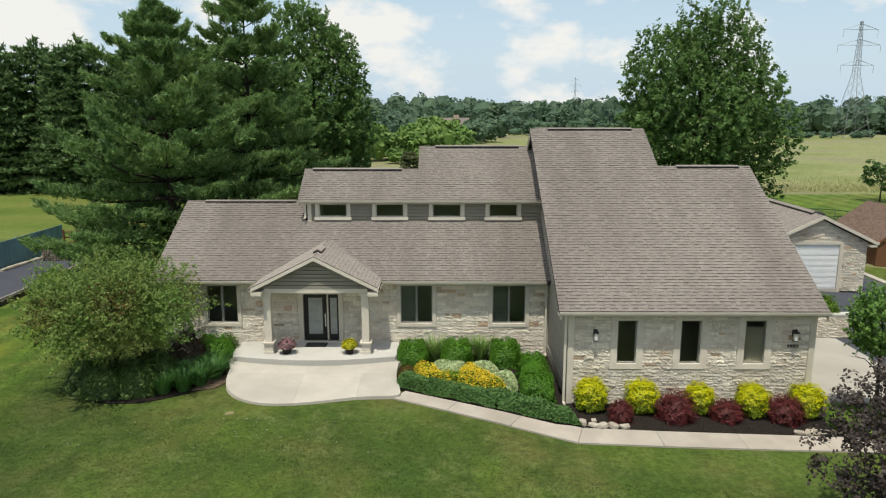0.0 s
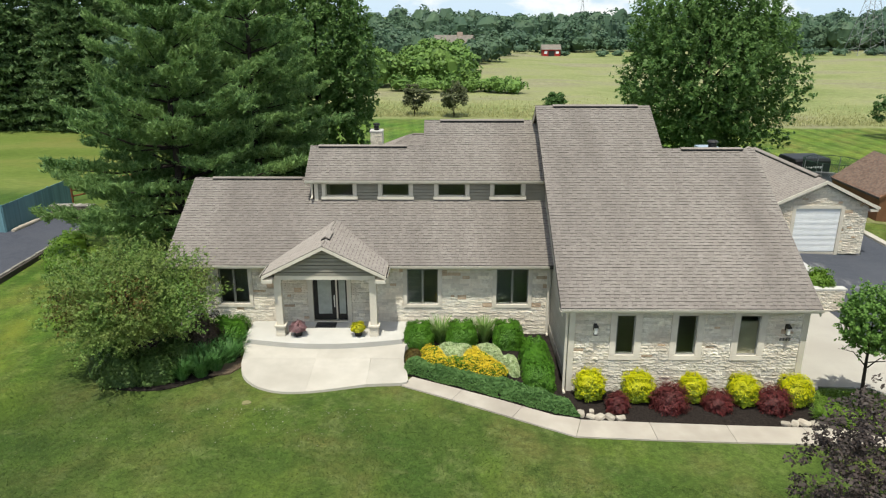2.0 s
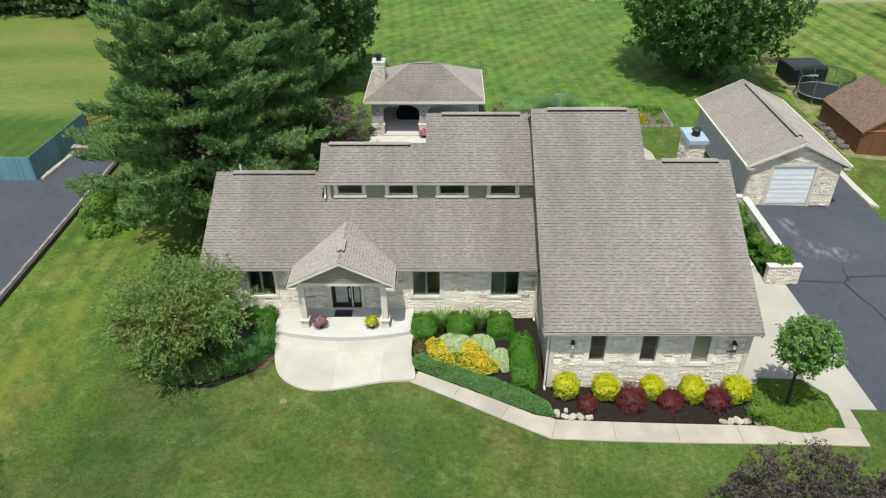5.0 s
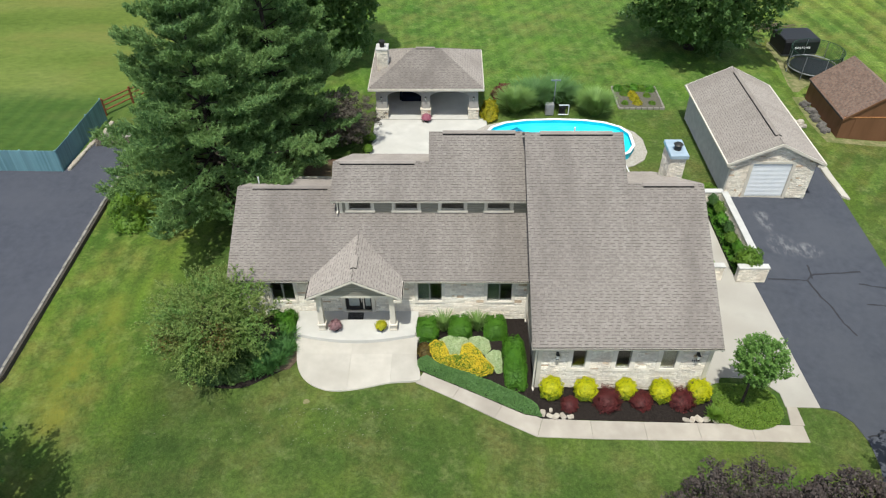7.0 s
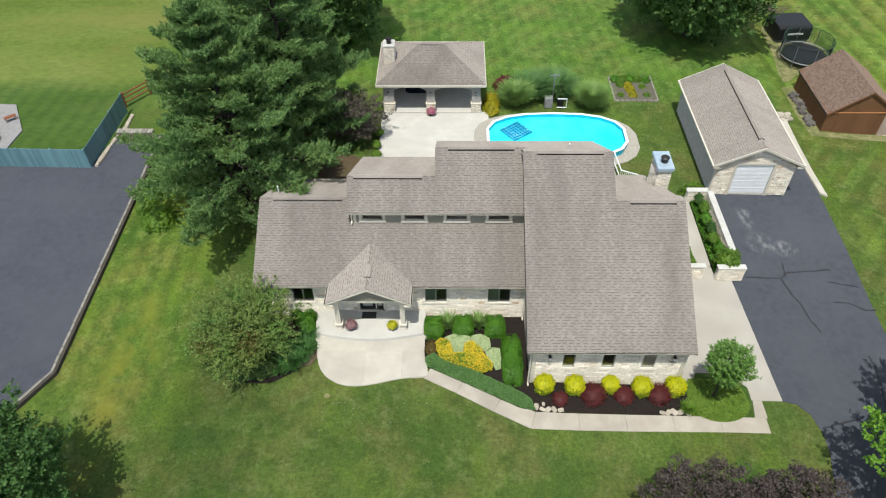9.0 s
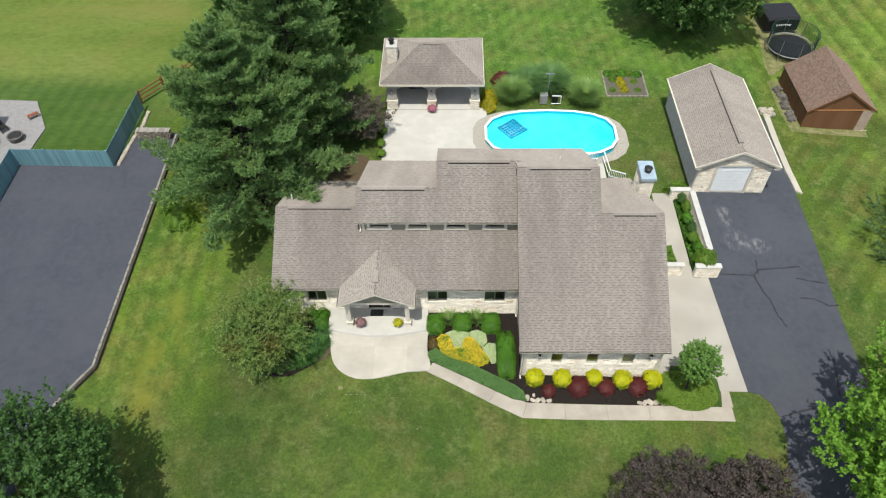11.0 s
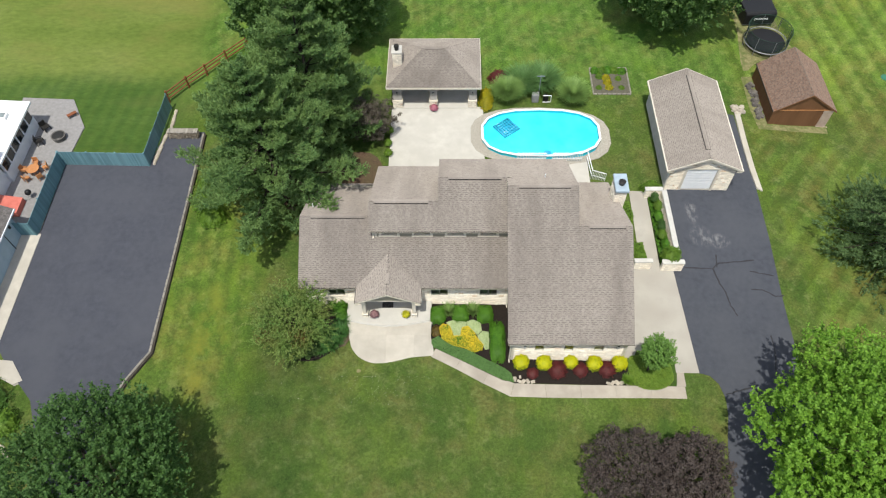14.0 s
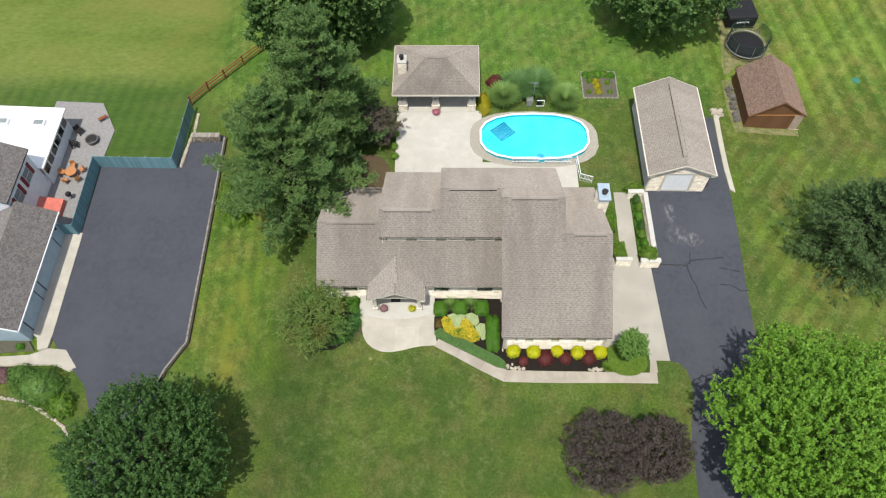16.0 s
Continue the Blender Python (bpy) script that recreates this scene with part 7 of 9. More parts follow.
rubble("rock_pile", (31.75, 54.9), 0.28, 2.5, 52, 0.22, M_ROCK_DARK, "heap of rough grey rocks along the shed wall", 200)
bm = bmesh.new()
for i in range(150):
    a = rnd.gauss(0.15, 0.5)
    x, y, L = rnd.gauss(0, 1.2), rnd.gauss(0, 0.5), rnd.uniform(0.5, 1.4)
    z = 0.08 + 0.3 * max(0, 1 - abs(y)) * rnd.random()
    tube(bm, [(x - L / 2 * math.cos(a), y - L / 2 * math.sin(a), z), (x + L / 2 * math.cos(a), y + L / 2 * math.sin(a), z + rnd.uniform(-0.05, 0.15))], [0.035, 0.015], 4)
brush = part("brushwood", bm, M_STICKS)
brush.location = (34.4, 74.6, gz(34.4, 74.6))
tagged(brush, "low heap of dry brown sticks on the lawn", "brush pile", kind="stuff")
rubble("rock_pile", (29.6, 53.4), 0.55, 0.6, 20, 0.25, M_ROCK, "small heap of pale rocks behind the garage", 290)
M_LOG = surface("grey_split_wood", (0.14, 0.115, 0.09), (0.30, 0.265, 0.215), 6.0, 0.95, 0.5, 40, rand=0.25, stretch=(1, 0.15, 1), spec=0.1)
M_LOG_OLD = surface("weathered_grey_wood", (0.25, 0.23, 0.20), (0.36, 0.335, 0.30), 5.0, 0.95, 0.4, 40, rand=0.15, stretch=(1, 0.15, 1), spec=0.1)


def woodpile(x0, x1, y, z):
    """Split logs stacked in rows with their ends to the front, and broad weathered slabs laid on top."""
    rr = random.Random(77)
    t = thing("woodpile", ((x0 + x1) / 2, y, z), "stack of split grey firewood under weathered slabs", "woodpile")
    half = (x1 - x0) / 2
    for row in range(5):
        a = -half + 0.08 * (row % 2)
        while a < half - 0.05:
            r = rr.uniform(0.065, 0.1)
            fy = rr.uniform(-0.06, 0.06)
            pts = [(a + r + r * math.cos(6.2832 * k / 6 + row) * rr.uniform(0.8, 1.1), 0.09 + row * 0.155 + r * math.sin(6.2832 * k / 6 + row) * rr.uniform(0.8, 1.1)) for k in range(6)]
            part("log", prism(bmesh.new(), pts, "y", -0.26 + fy, 0.24 + fy), M_LOG, t)
            a += 2 * r + 0.015
    a = -half
    while a < half - 0.1:
        w = rr.uniform(0.2, 0.32)
        o = part("slab", boxes((a, a + w - 0.02, -0.28, 0.34, 0.83, 0.9 + rr.uniform(-0.01, 0.02)), bevel=0.012), M_LOG_OLD, t)
        o.rotation_euler.x = rr.uniform(-0.03, 0.03)
        a += w


woodpile(-28.9, -25.9, 48.95, gz(-27.4, 48.9) + 0.3)
rubble("rock_pile", (18.2, 97.5), 1.1, 0.6, 14, 0.35, M_ROCK, "small heap of pale rocks at the meadow's edge", 450)
# kerb walls
paving("drive_kerb", [(29.0, 42.9), (28.85, 45.5), (28.9, 49.3), (29.05, 53.0), (29.6, 53.0), (29.45, 49.3), (29.4, 45.5), (29.5, 42.6)], 0.16, M_CONCRETE, "pale low concrete kerb along the drive", "kerb")


# worn ground
paving("bare_patch", smooth_loop([(31.6, 59.6), (33.8, 61.3), (36.6, 61.0), (38.3, 63.0), (37.6, 66.0), (37.0, 70.5), (33.0, 70.8), (32.4, 66.0)], 3), 0.012, M_DRYGRASS, "worn dry grass round the trampoline and trailer", "grass", 0.1)
paving("bare_patch", [(31.2, 50.9), (38.4, 50.7), (38.45, 51.6), (32.25, 51.6), (32.25, 58.7), (31.1, 58.6), (30.9, 54.0)], 0.012, M_DRYGRASS, "worn dry strip of ground round the shed", "grass", 0.1)
paving("bare_patch", smooth_loop([(-7.95, 23.4), (-7.78, 23.36), (-7.62, 23.5), (-7.76, 23.66), (-7.95, 23.6)], 3), 0.03, M_DRYGRASS, "small bare tan patch in the lawn", "soil", 0.1)


lid = thing("septic_lid", (47.1, 59.0, gz(47.1, 59.0)), "flat round green plastic lid in the lawn", "lid")
part("cover", cylinder(bmesh.new(), 0, 0, 0.0, 0.06, 0.42, 0.4, 24), M_LID, lid)
part("rim", cylinder(bmesh.new(), 0, 0, -0.02, 0.03, 0.5, 0.48, 24), M_LID, lid)
paving("needle_litter", smooth_loop([(-16.0, 40.0), (-13.2, 40.2), (-12.4, 41.3), (-7.2, 42.3), (-6.9, 44.6), (-8.5, 46.9), (-12.6, 46.4), (-16.5, 44.0)], 3), 0.012, M_NEEDLES, "brown fallen needles on bare soil under the pines", "soil", 0.1)


# ---- the neighbour's court wall, fence and house ----
def court_wall():
    t = tagged(new("court_wall"), "low pale stone wall along the parking court", "wall", kind="structure")
    line = [(-25.5, 49.4), (-25.35, 42.5), (-25.2, 34.0), (-25.05, 25.05), (-26.5, 22.4), (-28.4, 17.0), (-28.9, 5.0)]
    rr = random.Random(9)
    for a, b in zip(line, line[1:]):
        a, b = Vector((*a, 0)), Vector((*b, 0))
        n = max(1, int((b - a).length / 0.62))
        for i in range(n):
            p, q = a.lerp(b, i / n + 0.004), a.lerp(b, (i + 1) / n - 0.004)
            d = (q - p).normalized()
            s = Vector((d.y, -d.x, 0)) * -1
            w = 0.17 + rr.uniform(-0.02, 0.02)
            z = gz(p.x, p.y) + 0.36 + rr.uniform(-0.015, 0.015)
            bm = bmesh.new()
            lo = [bm.verts.new((v.x, v.y, z - 0.9)) for v in (p - s * w, p, q, q - s * w)]
            hi = [bm.verts.new((v.x, v.y, z)) for v in (p - s * w, p, q, q - s * w)]
            bm.faces.new(hi)
            for k in range(4):
                bm.faces.new((lo[k], lo[(k + 1) % 4], hi[(k + 1) % 4], hi[k]))
            part("stone", bm, M_KERBSTONE, t)
        d = (b - a).normalized()
        bm = bmesh.new()
        for k in range(max(1, int((b - a).length / 2.4))):
            n = max(1, int((b - a).length / 2.4))
            p, q = a.lerp(b, k / n), a.lerp(b, (k + 1) / n)
            out = Vector((-d.y, d.x, 0)) * 0.16
            if out.x < 0:
                out = -out
            lo = [bm.verts.new((v.x, v.y, gz(v.x, v.y) - 0.2)) for v in (p, q, q + out, p + out)]
            hi = [bm.verts.new((v.x, v.y, gz(v.x, v.y) + 0.30)) for v in (p, q, q + out, p + out)]
            bm.faces.new(hi)
            for k2 in range(4):
                bm.faces.new((lo[k2], lo[(k2 + 1) % 4], hi[(k2 + 1) % 4], hi[k2]))
        part("timber", bm, M_TIMBER, t, "dark weathered retaining timber")


court_wall()


def board_fence(pts, height, label, base=0.25):
    t = thing("board_fence", (0, 0, 0), label, "fence", "teal board fences")
    width = 0.145
    shared = mesh_np("board", *box_arrays(width * 0.96, 0.03, height))
    for a, b in zip(pts, pts[1:]):
        a, b = Vector((*a, 0)), Vector((*b, 0))
        n = int((b - a).length / width)
        ang = math.atan2(b.y - a.y, b.x - a.x)
        for i in range(n):
            p = a.lerp(b, (i + 0.5) / n)
            o = new("board", shared)
            o.parent = t
            o.location = (p.x, p.y, gz(p.x, p.y) + base + 0.01 * math.sin(i * 2.3))
            o.rotation_euler.z = ang
        mid = a.lerp(b, 0.5)
        L = (b - a).length
        for z in (0.35, height - 0.3):
            r = part("rail", boxes((-L / 2, L / 2, 0.015, 0.06, z - 0.05, z + 0.05)), M_BLUE, t)
            r.location, r.rotation_euler.z = (mid.x, mid.y, gz(mid.x, mid.y) + base), ang
        k = max(2, int(L / 2.4))
        for i in range(k + 1):
            p = a.lerp(b, i / k)
            r = part("post", boxes((-0.05, 0.05, 0.02, 0.12, -0.2, height + 0.03)), M_BLUE, t)
            r.location, r.rotation_euler.z = (p.x, p.y, gz(p.x, p.y) + base), ang
    shared.materials.append(M_BLUE)


def box_arrays(w, d, h):
    v = [(x, y, z) for z in (0, h) for y in (-d / 2, d / 2) for x in (-w / 2, w / 2)]
    return v, [(0, 2, 3, 1), (4, 5, 7, 6), (0, 1, 5, 4), (2, 6, 7, 3), (0, 4, 6, 2), (1, 3, 7, 5)]


board_fence([(-40.2, 36.8), (-38.35, 36.75), (-38.45, 45.3), (-30.0, 45.1), (-29.7, 53.2)], 1.9, "tall teal-painted board fence round the court")


def rail_fence():
    t = thing("rail_fence", (0, 0, 0), "red-brown post and rail fence on the grass", "fence")
    pts = [(-30.2, 54.2), (-28.6, 56.4), (-27.0, 58.3), (-25.2, 60.5), (-23.3, 62.7), (-21.4, 64.8)]
    for a, b in zip(pts, pts[1:]):
        for z in (0.5, 0.95, 1.35):
            bm = bmesh.new()
            tube(bm, [(*a, gz(*a) + z), (*b, gz(*b) + z + 0.03)], [0.07, 0.07], 6)
            part("rail", bm, M_RAIL, t)
    for p in pts:
        part("post", boxes((p[0] - 0.08, p[0] + 0.08, p[1] - 0.08, p[1] + 0.08, gz(*p) - 0.1, gz(*p) + 1.6), bevel=0.01), M_RAIL, t)


rail_fence()


def neighbour_house():
    g = thing("neighbour_house", (0, 0, 0), "white and pale blue house with grey roofs and red shutters", "house")
    # low garage wing along the court
    part("garage_wall", boxes((-45.5, -39.85, 25.2, 37.2, -0.6, 2.75)), M_HOUSE_BLUE, g)
    roof_plane(g, "y", (24.8, 37.6), (-39.35, 2.75), (-42.6, 4.6), tabs=M_SHINGLE_DARK)
    roof_plane(g, "y", (24.8, 37.6), (-45.85, 2.75), (-42.6, 4.6), tabs=M_SHINGLE_DARK)
    part("gable_wall", prism(bmesh.new(), [(-45.5, 2.75), (-39.85, 2.75), (-42.6, 4.4)], "y", 25.2, 25.35), M_HOUSE_WHITE, g)
    part("rake_board", prism(bmesh.new(), [(-39.3, 2.74), (-42.6, 4.6), (-42.6, 4.35), (-39.3, 2.5)], "y", 24.72, 24.8), M_HOUSE_WHITE, g)
    part("gutter", boxes((-39.4, -39.25, 24.8, 37.6, 2.6, 2.74)), M_HOUSE_WHITE, g)
    for y0, y1 in ((26.2, 29.3), (30.4, 35.2)):
        d = part("garage_door", boxes((-39.86, -39.8, y0, y1, -0.2, 2.0)), M_HOUSE_BLUE, g, "pale blue garage door with a dark outline")
        part("door_outline", boxes((-39.84, -39.76, y0 - 0.07, y0, -0.2, 2.07), (-39.84, -39.76, y1, y1 + 0.07, -0.2, 2.07), (-39.84, -39.76, y0, y1, 2.0, 2.07)), M_DARK, d)
    part("wall_lamp", cylinder(bmesh.new(), -39.7, 36.2, 1.7, 2.0, 0.12), M_DARK, g)
    # two-storey part
    part("upper_wall", prism(bmesh.new(), [(-43.2, -0.6), (-43.2, 5.3), (-47.0, 7.2), (-52.0, 7.2), (-52.0, -0.6)], "y", 37.2, 43.2), M_HOUSE_WHITE, g)
    roof_plane(g, "y", (36.9, 43.5), (-42.9, 5.2), (-47.0, 7.3), tabs=M_SHINGLE_DARK)
    for y0 in (38.3, 40.9):
        for z0 in (2.9,):
            w = part("window", boxes((-43.22, -43.14, y0 - 0.06, y0 + 1.16, z0 - 0.06, z0 + 1.46)), M_HOUSE_WHITE, g)
            part("pane", boxes((-43.15, -43.12, y0, y0 + 1.1, z0, z0 + 0.66), (-43.15, -43.12, y0, y0 + 1.1, z0 + 0.74, z0 + 1.4)), M_SMOKE, w)
            for yy in (y0 - 0.5, y0 + 1.2):
                part("shutter", boxes((-43.2, -43.1, yy, yy + 0.4, z0 - 0.05, z0 + 1.45)), M_SHUTTER, w, "dark red shutter")
    # sunroom
    part("sunroom_wall", boxes((-52.0, -42.9, 43.2, 50.7, -0.6, 0.9)), M_HOUSE_WHITE, g)
    part("sunroom_roof", prism(bmesh.new(), [(-42.5, 2.65), (-52.0, 3.2), (-52.0, 3.0), (-42.5, 2.45)], "y", 43.0, 51.1), M_WHITE, g)
    for i in range(6):
        y0 = 43.4 + 1.22 * i
        part("sunroom_post", boxes((-43.05, -42.9, y0 - 0.15, y0 + 0.0, 0.9, 2.45)), M_HOUSE_WHITE, g)
        part("sunroom_pane", boxes((-43.0, -42.97, y0, y0 + 1.07, 0.9, 2.4)), M_DARKGLASS, g)
    for x in (-45.2, -49.0):
        s = part("skylight", boxes((x, x + 1.3, 48.4, 49.2, 2.7, 2.92 + (-42.5 - x) * 0.055)), M_WHITE, g)
        part("skylight_pane", boxes((x + 0.15, x + 1.15, 48.5, 49.1, 2.8, 2.94 + (-42.5 - x) * 0.055)), M_SMOKE, s)
    # cellar hatch
    part("cellar_hatch", prism(bmesh.new(), [(-43.2, -0.5), (-43.2, 0.75), (-40.9, 0.25), (-40.9, -0.5)], "y", 39.0, 40.8), M_SALMON, g, "salmon red sloping cellar hatch")


neighbour_house()


def patio_chair(x, y, z, turn, material, label, group):
    t = thing("patio_chair", (x, y, z), label, "chair", group)
    t.rotation_euler.z = turn
    part("seat", boxes((-0.25, 0.25, -0.25, 0.25, 0.40, 0.45), bevel=0.01), material, t)
    part("backrest", boxes((-0.25, 0.25, 0.22, 0.27, 0.45, 0.95), bevel=0.01), material, t)
    for sx in (-0.22, 0.22):
        for sy in (-0.22, 0.22):
            part("leg", boxes((sx - 0.025, sx + 0.025, sy - 0.025, sy + 0.025, 0.0, 0.4)), material, t)
        part("armrest", boxes((sx - 0.03, sx + 0.03, -0.25, 0.25, 0.62, 0.66)), material, t)
    return t


NZ = -0.38
tb = thing("round_table", (-41.1, 44.3, NZ), "round orange wooden patio table", "table")
part("tabletop", cylinder(bmesh.new(), 0, 0, 0.7, 0.75, 0.6, 0.6, 24), M_ORANGE, tb)
for k in range(4):
    a = 0.78 + 1.5708 * k
    part("leg", boxes((0.4 * math.cos(a) - 0.03, 0.4 * math.cos(a) + 0.03, 0.4 * math.sin(a) - 0.03, 0.4 * math.sin(a) + 0.03, 0, 0.7)), M_ORANGE, tb)
for k in range(5):
    a = 0.5 + 1.257 * k
    patio_chair(-41.1 + 1.05 * math.cos(a), 44.3 + 1.05 * math.sin(a), NZ, a - 1.5708, M_ORANGE, "orange wooden patio chair at the round table", "orange patio chairs")
for x, y, a in ((-41.9, 50.1, 1.0), (-41.9, 48.2, 1.9)):
    patio_chair(x, y, NZ, a, M_DARK, "dark metal patio chair beside the fire pit", "dark patio chairs").scale = (1.35, 1.35, 1.1)
fp = thing("fire_pit", (-40.2, 48.9, NZ), "round dark fire pit table on the patio", "fire pit")
part("bowl", cylinder(bmesh.new(), 0, 0, 0.0, 0.5, 0.6, 0.72, 24), M_MATGREY, fp)
part("lid", cylinder(bmesh.new(), 0, 0, 0.5, 0.56, 0.6, 0.5, 24), M_DARK, fp)
gr_ = thing("kettle_grill", (-40.5, 41.3, NZ), "black kettle grill on thin legs", "grill")
bm = bmesh.new()
bmesh.ops.create_uvsphere(bm, u_segments=16, v_segments=10, radius=0.3)
part("kettle", bm, M_BLACK, gr_, smooth=True).location = (0, 0, 0.8)
for k in range(3):
    a = 2.09 * k
    bm = bmesh.new()
    tube(bm, [(0.12 * math.cos(a), 0.12 * math.sin(a), 0.6), (0.3 * math.cos(a), 0.3 * math.sin(a), 0.0)], [0.015, 0.015], 5)
    part("leg", bm, M_METAL, gr_)
bn = thing("wooden_bench", (-39.8, 52.0, NZ), "small brown wooden bench at the patio corner", "bench")
bn.rotation_euler.z = 0.7
part("seat", boxes((-0.5, 0.5, -0.2, 0.2, 0.35, 0.42), bevel=0.01), M_RAIL, bn)
for sx in (-0.42, 0.42):
    part("leg", boxes((sx - 0.05, sx + 0.05, -0.18, 0.18, 0, 0.35)), M_PINKISH, bn)
paving("mulch_bed", [(-45, 25.1), (-40.0, 25.1), (-39.3, 24.2), (-45, 23.75)], 0.2, M_SOIL, "mulch bed before the neighbour's gable", "flower bed")
shrub("dark_shrub", (-40.6, 24.5), (0.5, 0.4, 0.5), F_HEDGE, "small green shrub in the mulch bed", count=600, leaf=0.1, seed=150)
for i, (x, y, s, m) in enumerate(((-37.4, 20.5, 2.2, F_LOOSE), (-39.6, 21.7, 1.3, F_LOOSE), (-35.1, 18.9, 1.3, F_LOWGREEN), (-41.6, 21.7, 1.0, F_PINKPOT), (-43.2, 21.5, 1.1, F_LOOSE))):
    shrub("green_shrub", (x, y), (s, s * 0.85, s * 0.8), m, "loose rounded shrub beside the neighbour's walk" if m is not F_PINKPOT else "low pink-flowering shrub beside the neighbour's walk", count=int(1300 * s), leaf=0.15, seed=151 + i, lumps=0.5, group="shrubs beside the neighbour's walk")


def stone_edging(pts, label, seed, lift=0.05, big=1.0):
    """A winding line of single stones set in the grass."""
    rr = random.Random(seed)
    t = thing("stone_edging", (*pts[0], gz(*pts[0])), label, "edging")
    for (ax, ay), (bx, by) in zip(pts, pts[1:]):
        n = max(1, int(math.hypot(bx - ax, by - ay) / 0.34))
        for i in range(n):
            f = (i + 0.5) / n
            x, y, k = ax + (bx - ax) * f, ay + (by - ay) * f, big * rr.uniform(0.8, 1.2)
            o = part("stone", rock_mesh(0.19 * k, 0.14 * k, 0.1 * k, seed + i), M_ROCK, t)
            o.location = (x - pts[0][0], y - pts[0][1] + rr.uniform(-0.05, 0.05), gz(x, y) - gz(*pts[0]) + lift)
            o.rotation_euler.z = math.atan2(by - ay, bx - ax) + rr.uniform(-0.3, 0.3)


stone_edging([(-29.62, 45.25), (-29.4, 48.0), (-29.2, 49.7)], "line of pale stones along the fence foot", 400, 0.36, 1.1)
stone_edging([(-29.15, 50.0), (-29.2, 52.9)], "line of pale stones along the fence foot on the grass", 430, 0.08, 1.0)
stone_edging([(-44.5, 19.9), (-41.1, 19.7), (-38.6, 19.3), (-36.6, 18.3), (-34.6, 17.1), (-33.9, 16.2)], "winding line of pale stones edging the neighbour's bed", 480)
shrub("green_shrub", (-24.0, 41.5), (0.9, 2.2, 1.1), F_LOWGREEN, "loose pale green shrub along the court wall", count=2200, leaf=0.14, seed=155, lumps=0.45)
shrub("green_shrub", (-22.6, 39.0), (1.3, 1.4, 1.0), F_LOWGREEN, "loose pale green shrub under the pine", count=1800, leaf=0.14, seed=156, lumps=0.45)

# ---- small trees and woods beyond the lawn ----
for i, (x, y, h, r, m) in enumerate(((-5.2, 103.8, 4.6, 2.0, F_OLIVE), (0.5, 102.5, 4.8, 2.2, F_OLIVE), (14.8, 100.2, 4.2, 1.7, F_MAPLE), (57.0, 92.0, 6.0, 2.6, F_MAPLE))):
    leafy_tree("small_tree", (x, y), h, r, m, "small olive-brown tree at the meadow's edge" if m is F_OLIVE else "small green tree at the meadow's edge", puffs=60, per=60, leaf=0.28, trunk=0.09, seed=160 + i, low=0.15, puff=(0.3, 0.7))
SPRUCES = []
for i in range(13):
    x, y = -65.0 + 2.5 * i, 95 + 2.2 * math.sin(i * 1.7)
    if i < 3:
        SPRUCES.append(pine_tree("spruce_tree", (x, y), 18.4 + 1.6 * math.sin(i * 2.3), 4.6, F_SPRUCE, "tall dark spruce in a row beyond the lawn", seed=170 + i, whorls=24, arms=7, subs=6, tufts=4, needles=5, droop=0.3, lift=0.1, low=0.0, power=0.66, category="spruce tree", length=0.7, width=0.17, tuft=1.1, ragged=0.25, group="spruce row beyond the lawn"))
    else:
        copy_thing(SPRUCES[i % 3], pose(x, y, gz(x, y), 0, 0, 67.0 * i))



def woods(name, spots, material, label, seed, leaf=0.9, puffs=24, per=18, kind="stuff"):
    """Many trees far off in one mesh: crowns of rounded puffs with gaps."""
    rng = np.random.default_rng(seed)
    allc, sizes = [], []
    for i, (x, y, h, r) in enumerate(spots):
        half = h * 0.52
        c = crown_clumps((r * 0.8, r * 0.8, half * 0.85), puffs, seed + i, 0.45, 0.95, 0.3) + np.array([x, y, gz(x, y) + h - half])
        allc.append(c)
        sizes.append(rng.uniform(0.25, 0.45, puffs) * r)
    v, f = puff_leaves(np.vstack(allc), np.concatenate(sizes), per, leaf, seed, aspect=1.15)
    heart = np.array([(math.cos(0.785 * a) * math.cos(b), math.sin(0.785 * a) * math.cos(b), math.sin(b)) for b in (-1.1, -0.4, 0.4, 1.1) for a in range(8)])
    rings = np.array([(8 * j + i, 8 * j + (i + 1) % 8, 8 * j + 8 + (i + 1) % 8, 8 * j + 8 + i) for j in range(3) for i in range(8)] + [(24, 26, 28, 30)])
    hv, hf = [], []
    for k, (x, y, h, r) in enumerate(spots):
        hv.append(heart * np.array([r * 0.72, r * 0.72, h * 0.40]) * lumpy(heart, seed + k, 0.35, 1.8)[:, None] + np.array([x, y, gz(x, y) + h * 0.48]))
        hf.append(rings + len(v) + 32 * k)
    v, f = np.vstack([v] + hv), np.vstack([f] + hf)
    ob = mesh_object(name, mesh_np(name, v, f), material)
    return tagged(ob, label, "woods", kind=kind)


rr = random.Random(77)
under = [(-330 + 8.0 * i + rr.uniform(-3, 3), 316 + rr.uniform(-4, 8) + 0.0004 * (8.0 * i - 330) ** 2, rr.uniform(6, 10), rr.uniform(6, 8.5)) for i in range(95)]
woods("far_woods", under, F_FAR, "bushy edge of the distant woods", 290, leaf=1.2, puffs=18, per=22)
back_row = [(-380 + 9.0 * i + rr.uniform(-4, 4), 410 + rr.uniform(-8, 20) + 0.0004 * (9.0 * i - 380) ** 2, rr.uniform(14, 21), rr.uniform(8, 11)) for i in range(100)]
woods("far_woods", back_row, F_FAR, "taller back row of the distant woods", 250, leaf=1.5, puffs=16, per=20)
far = [(-330 + 4.6 * i + rr.uniform(-3, 3), 325 + rr.uniform(-18, 70) + 0.0004 * (4.6 * i - 330) ** 2, rr.uniform(11, 18), rr.uniform(5.5, 9)) for i in range(165)]
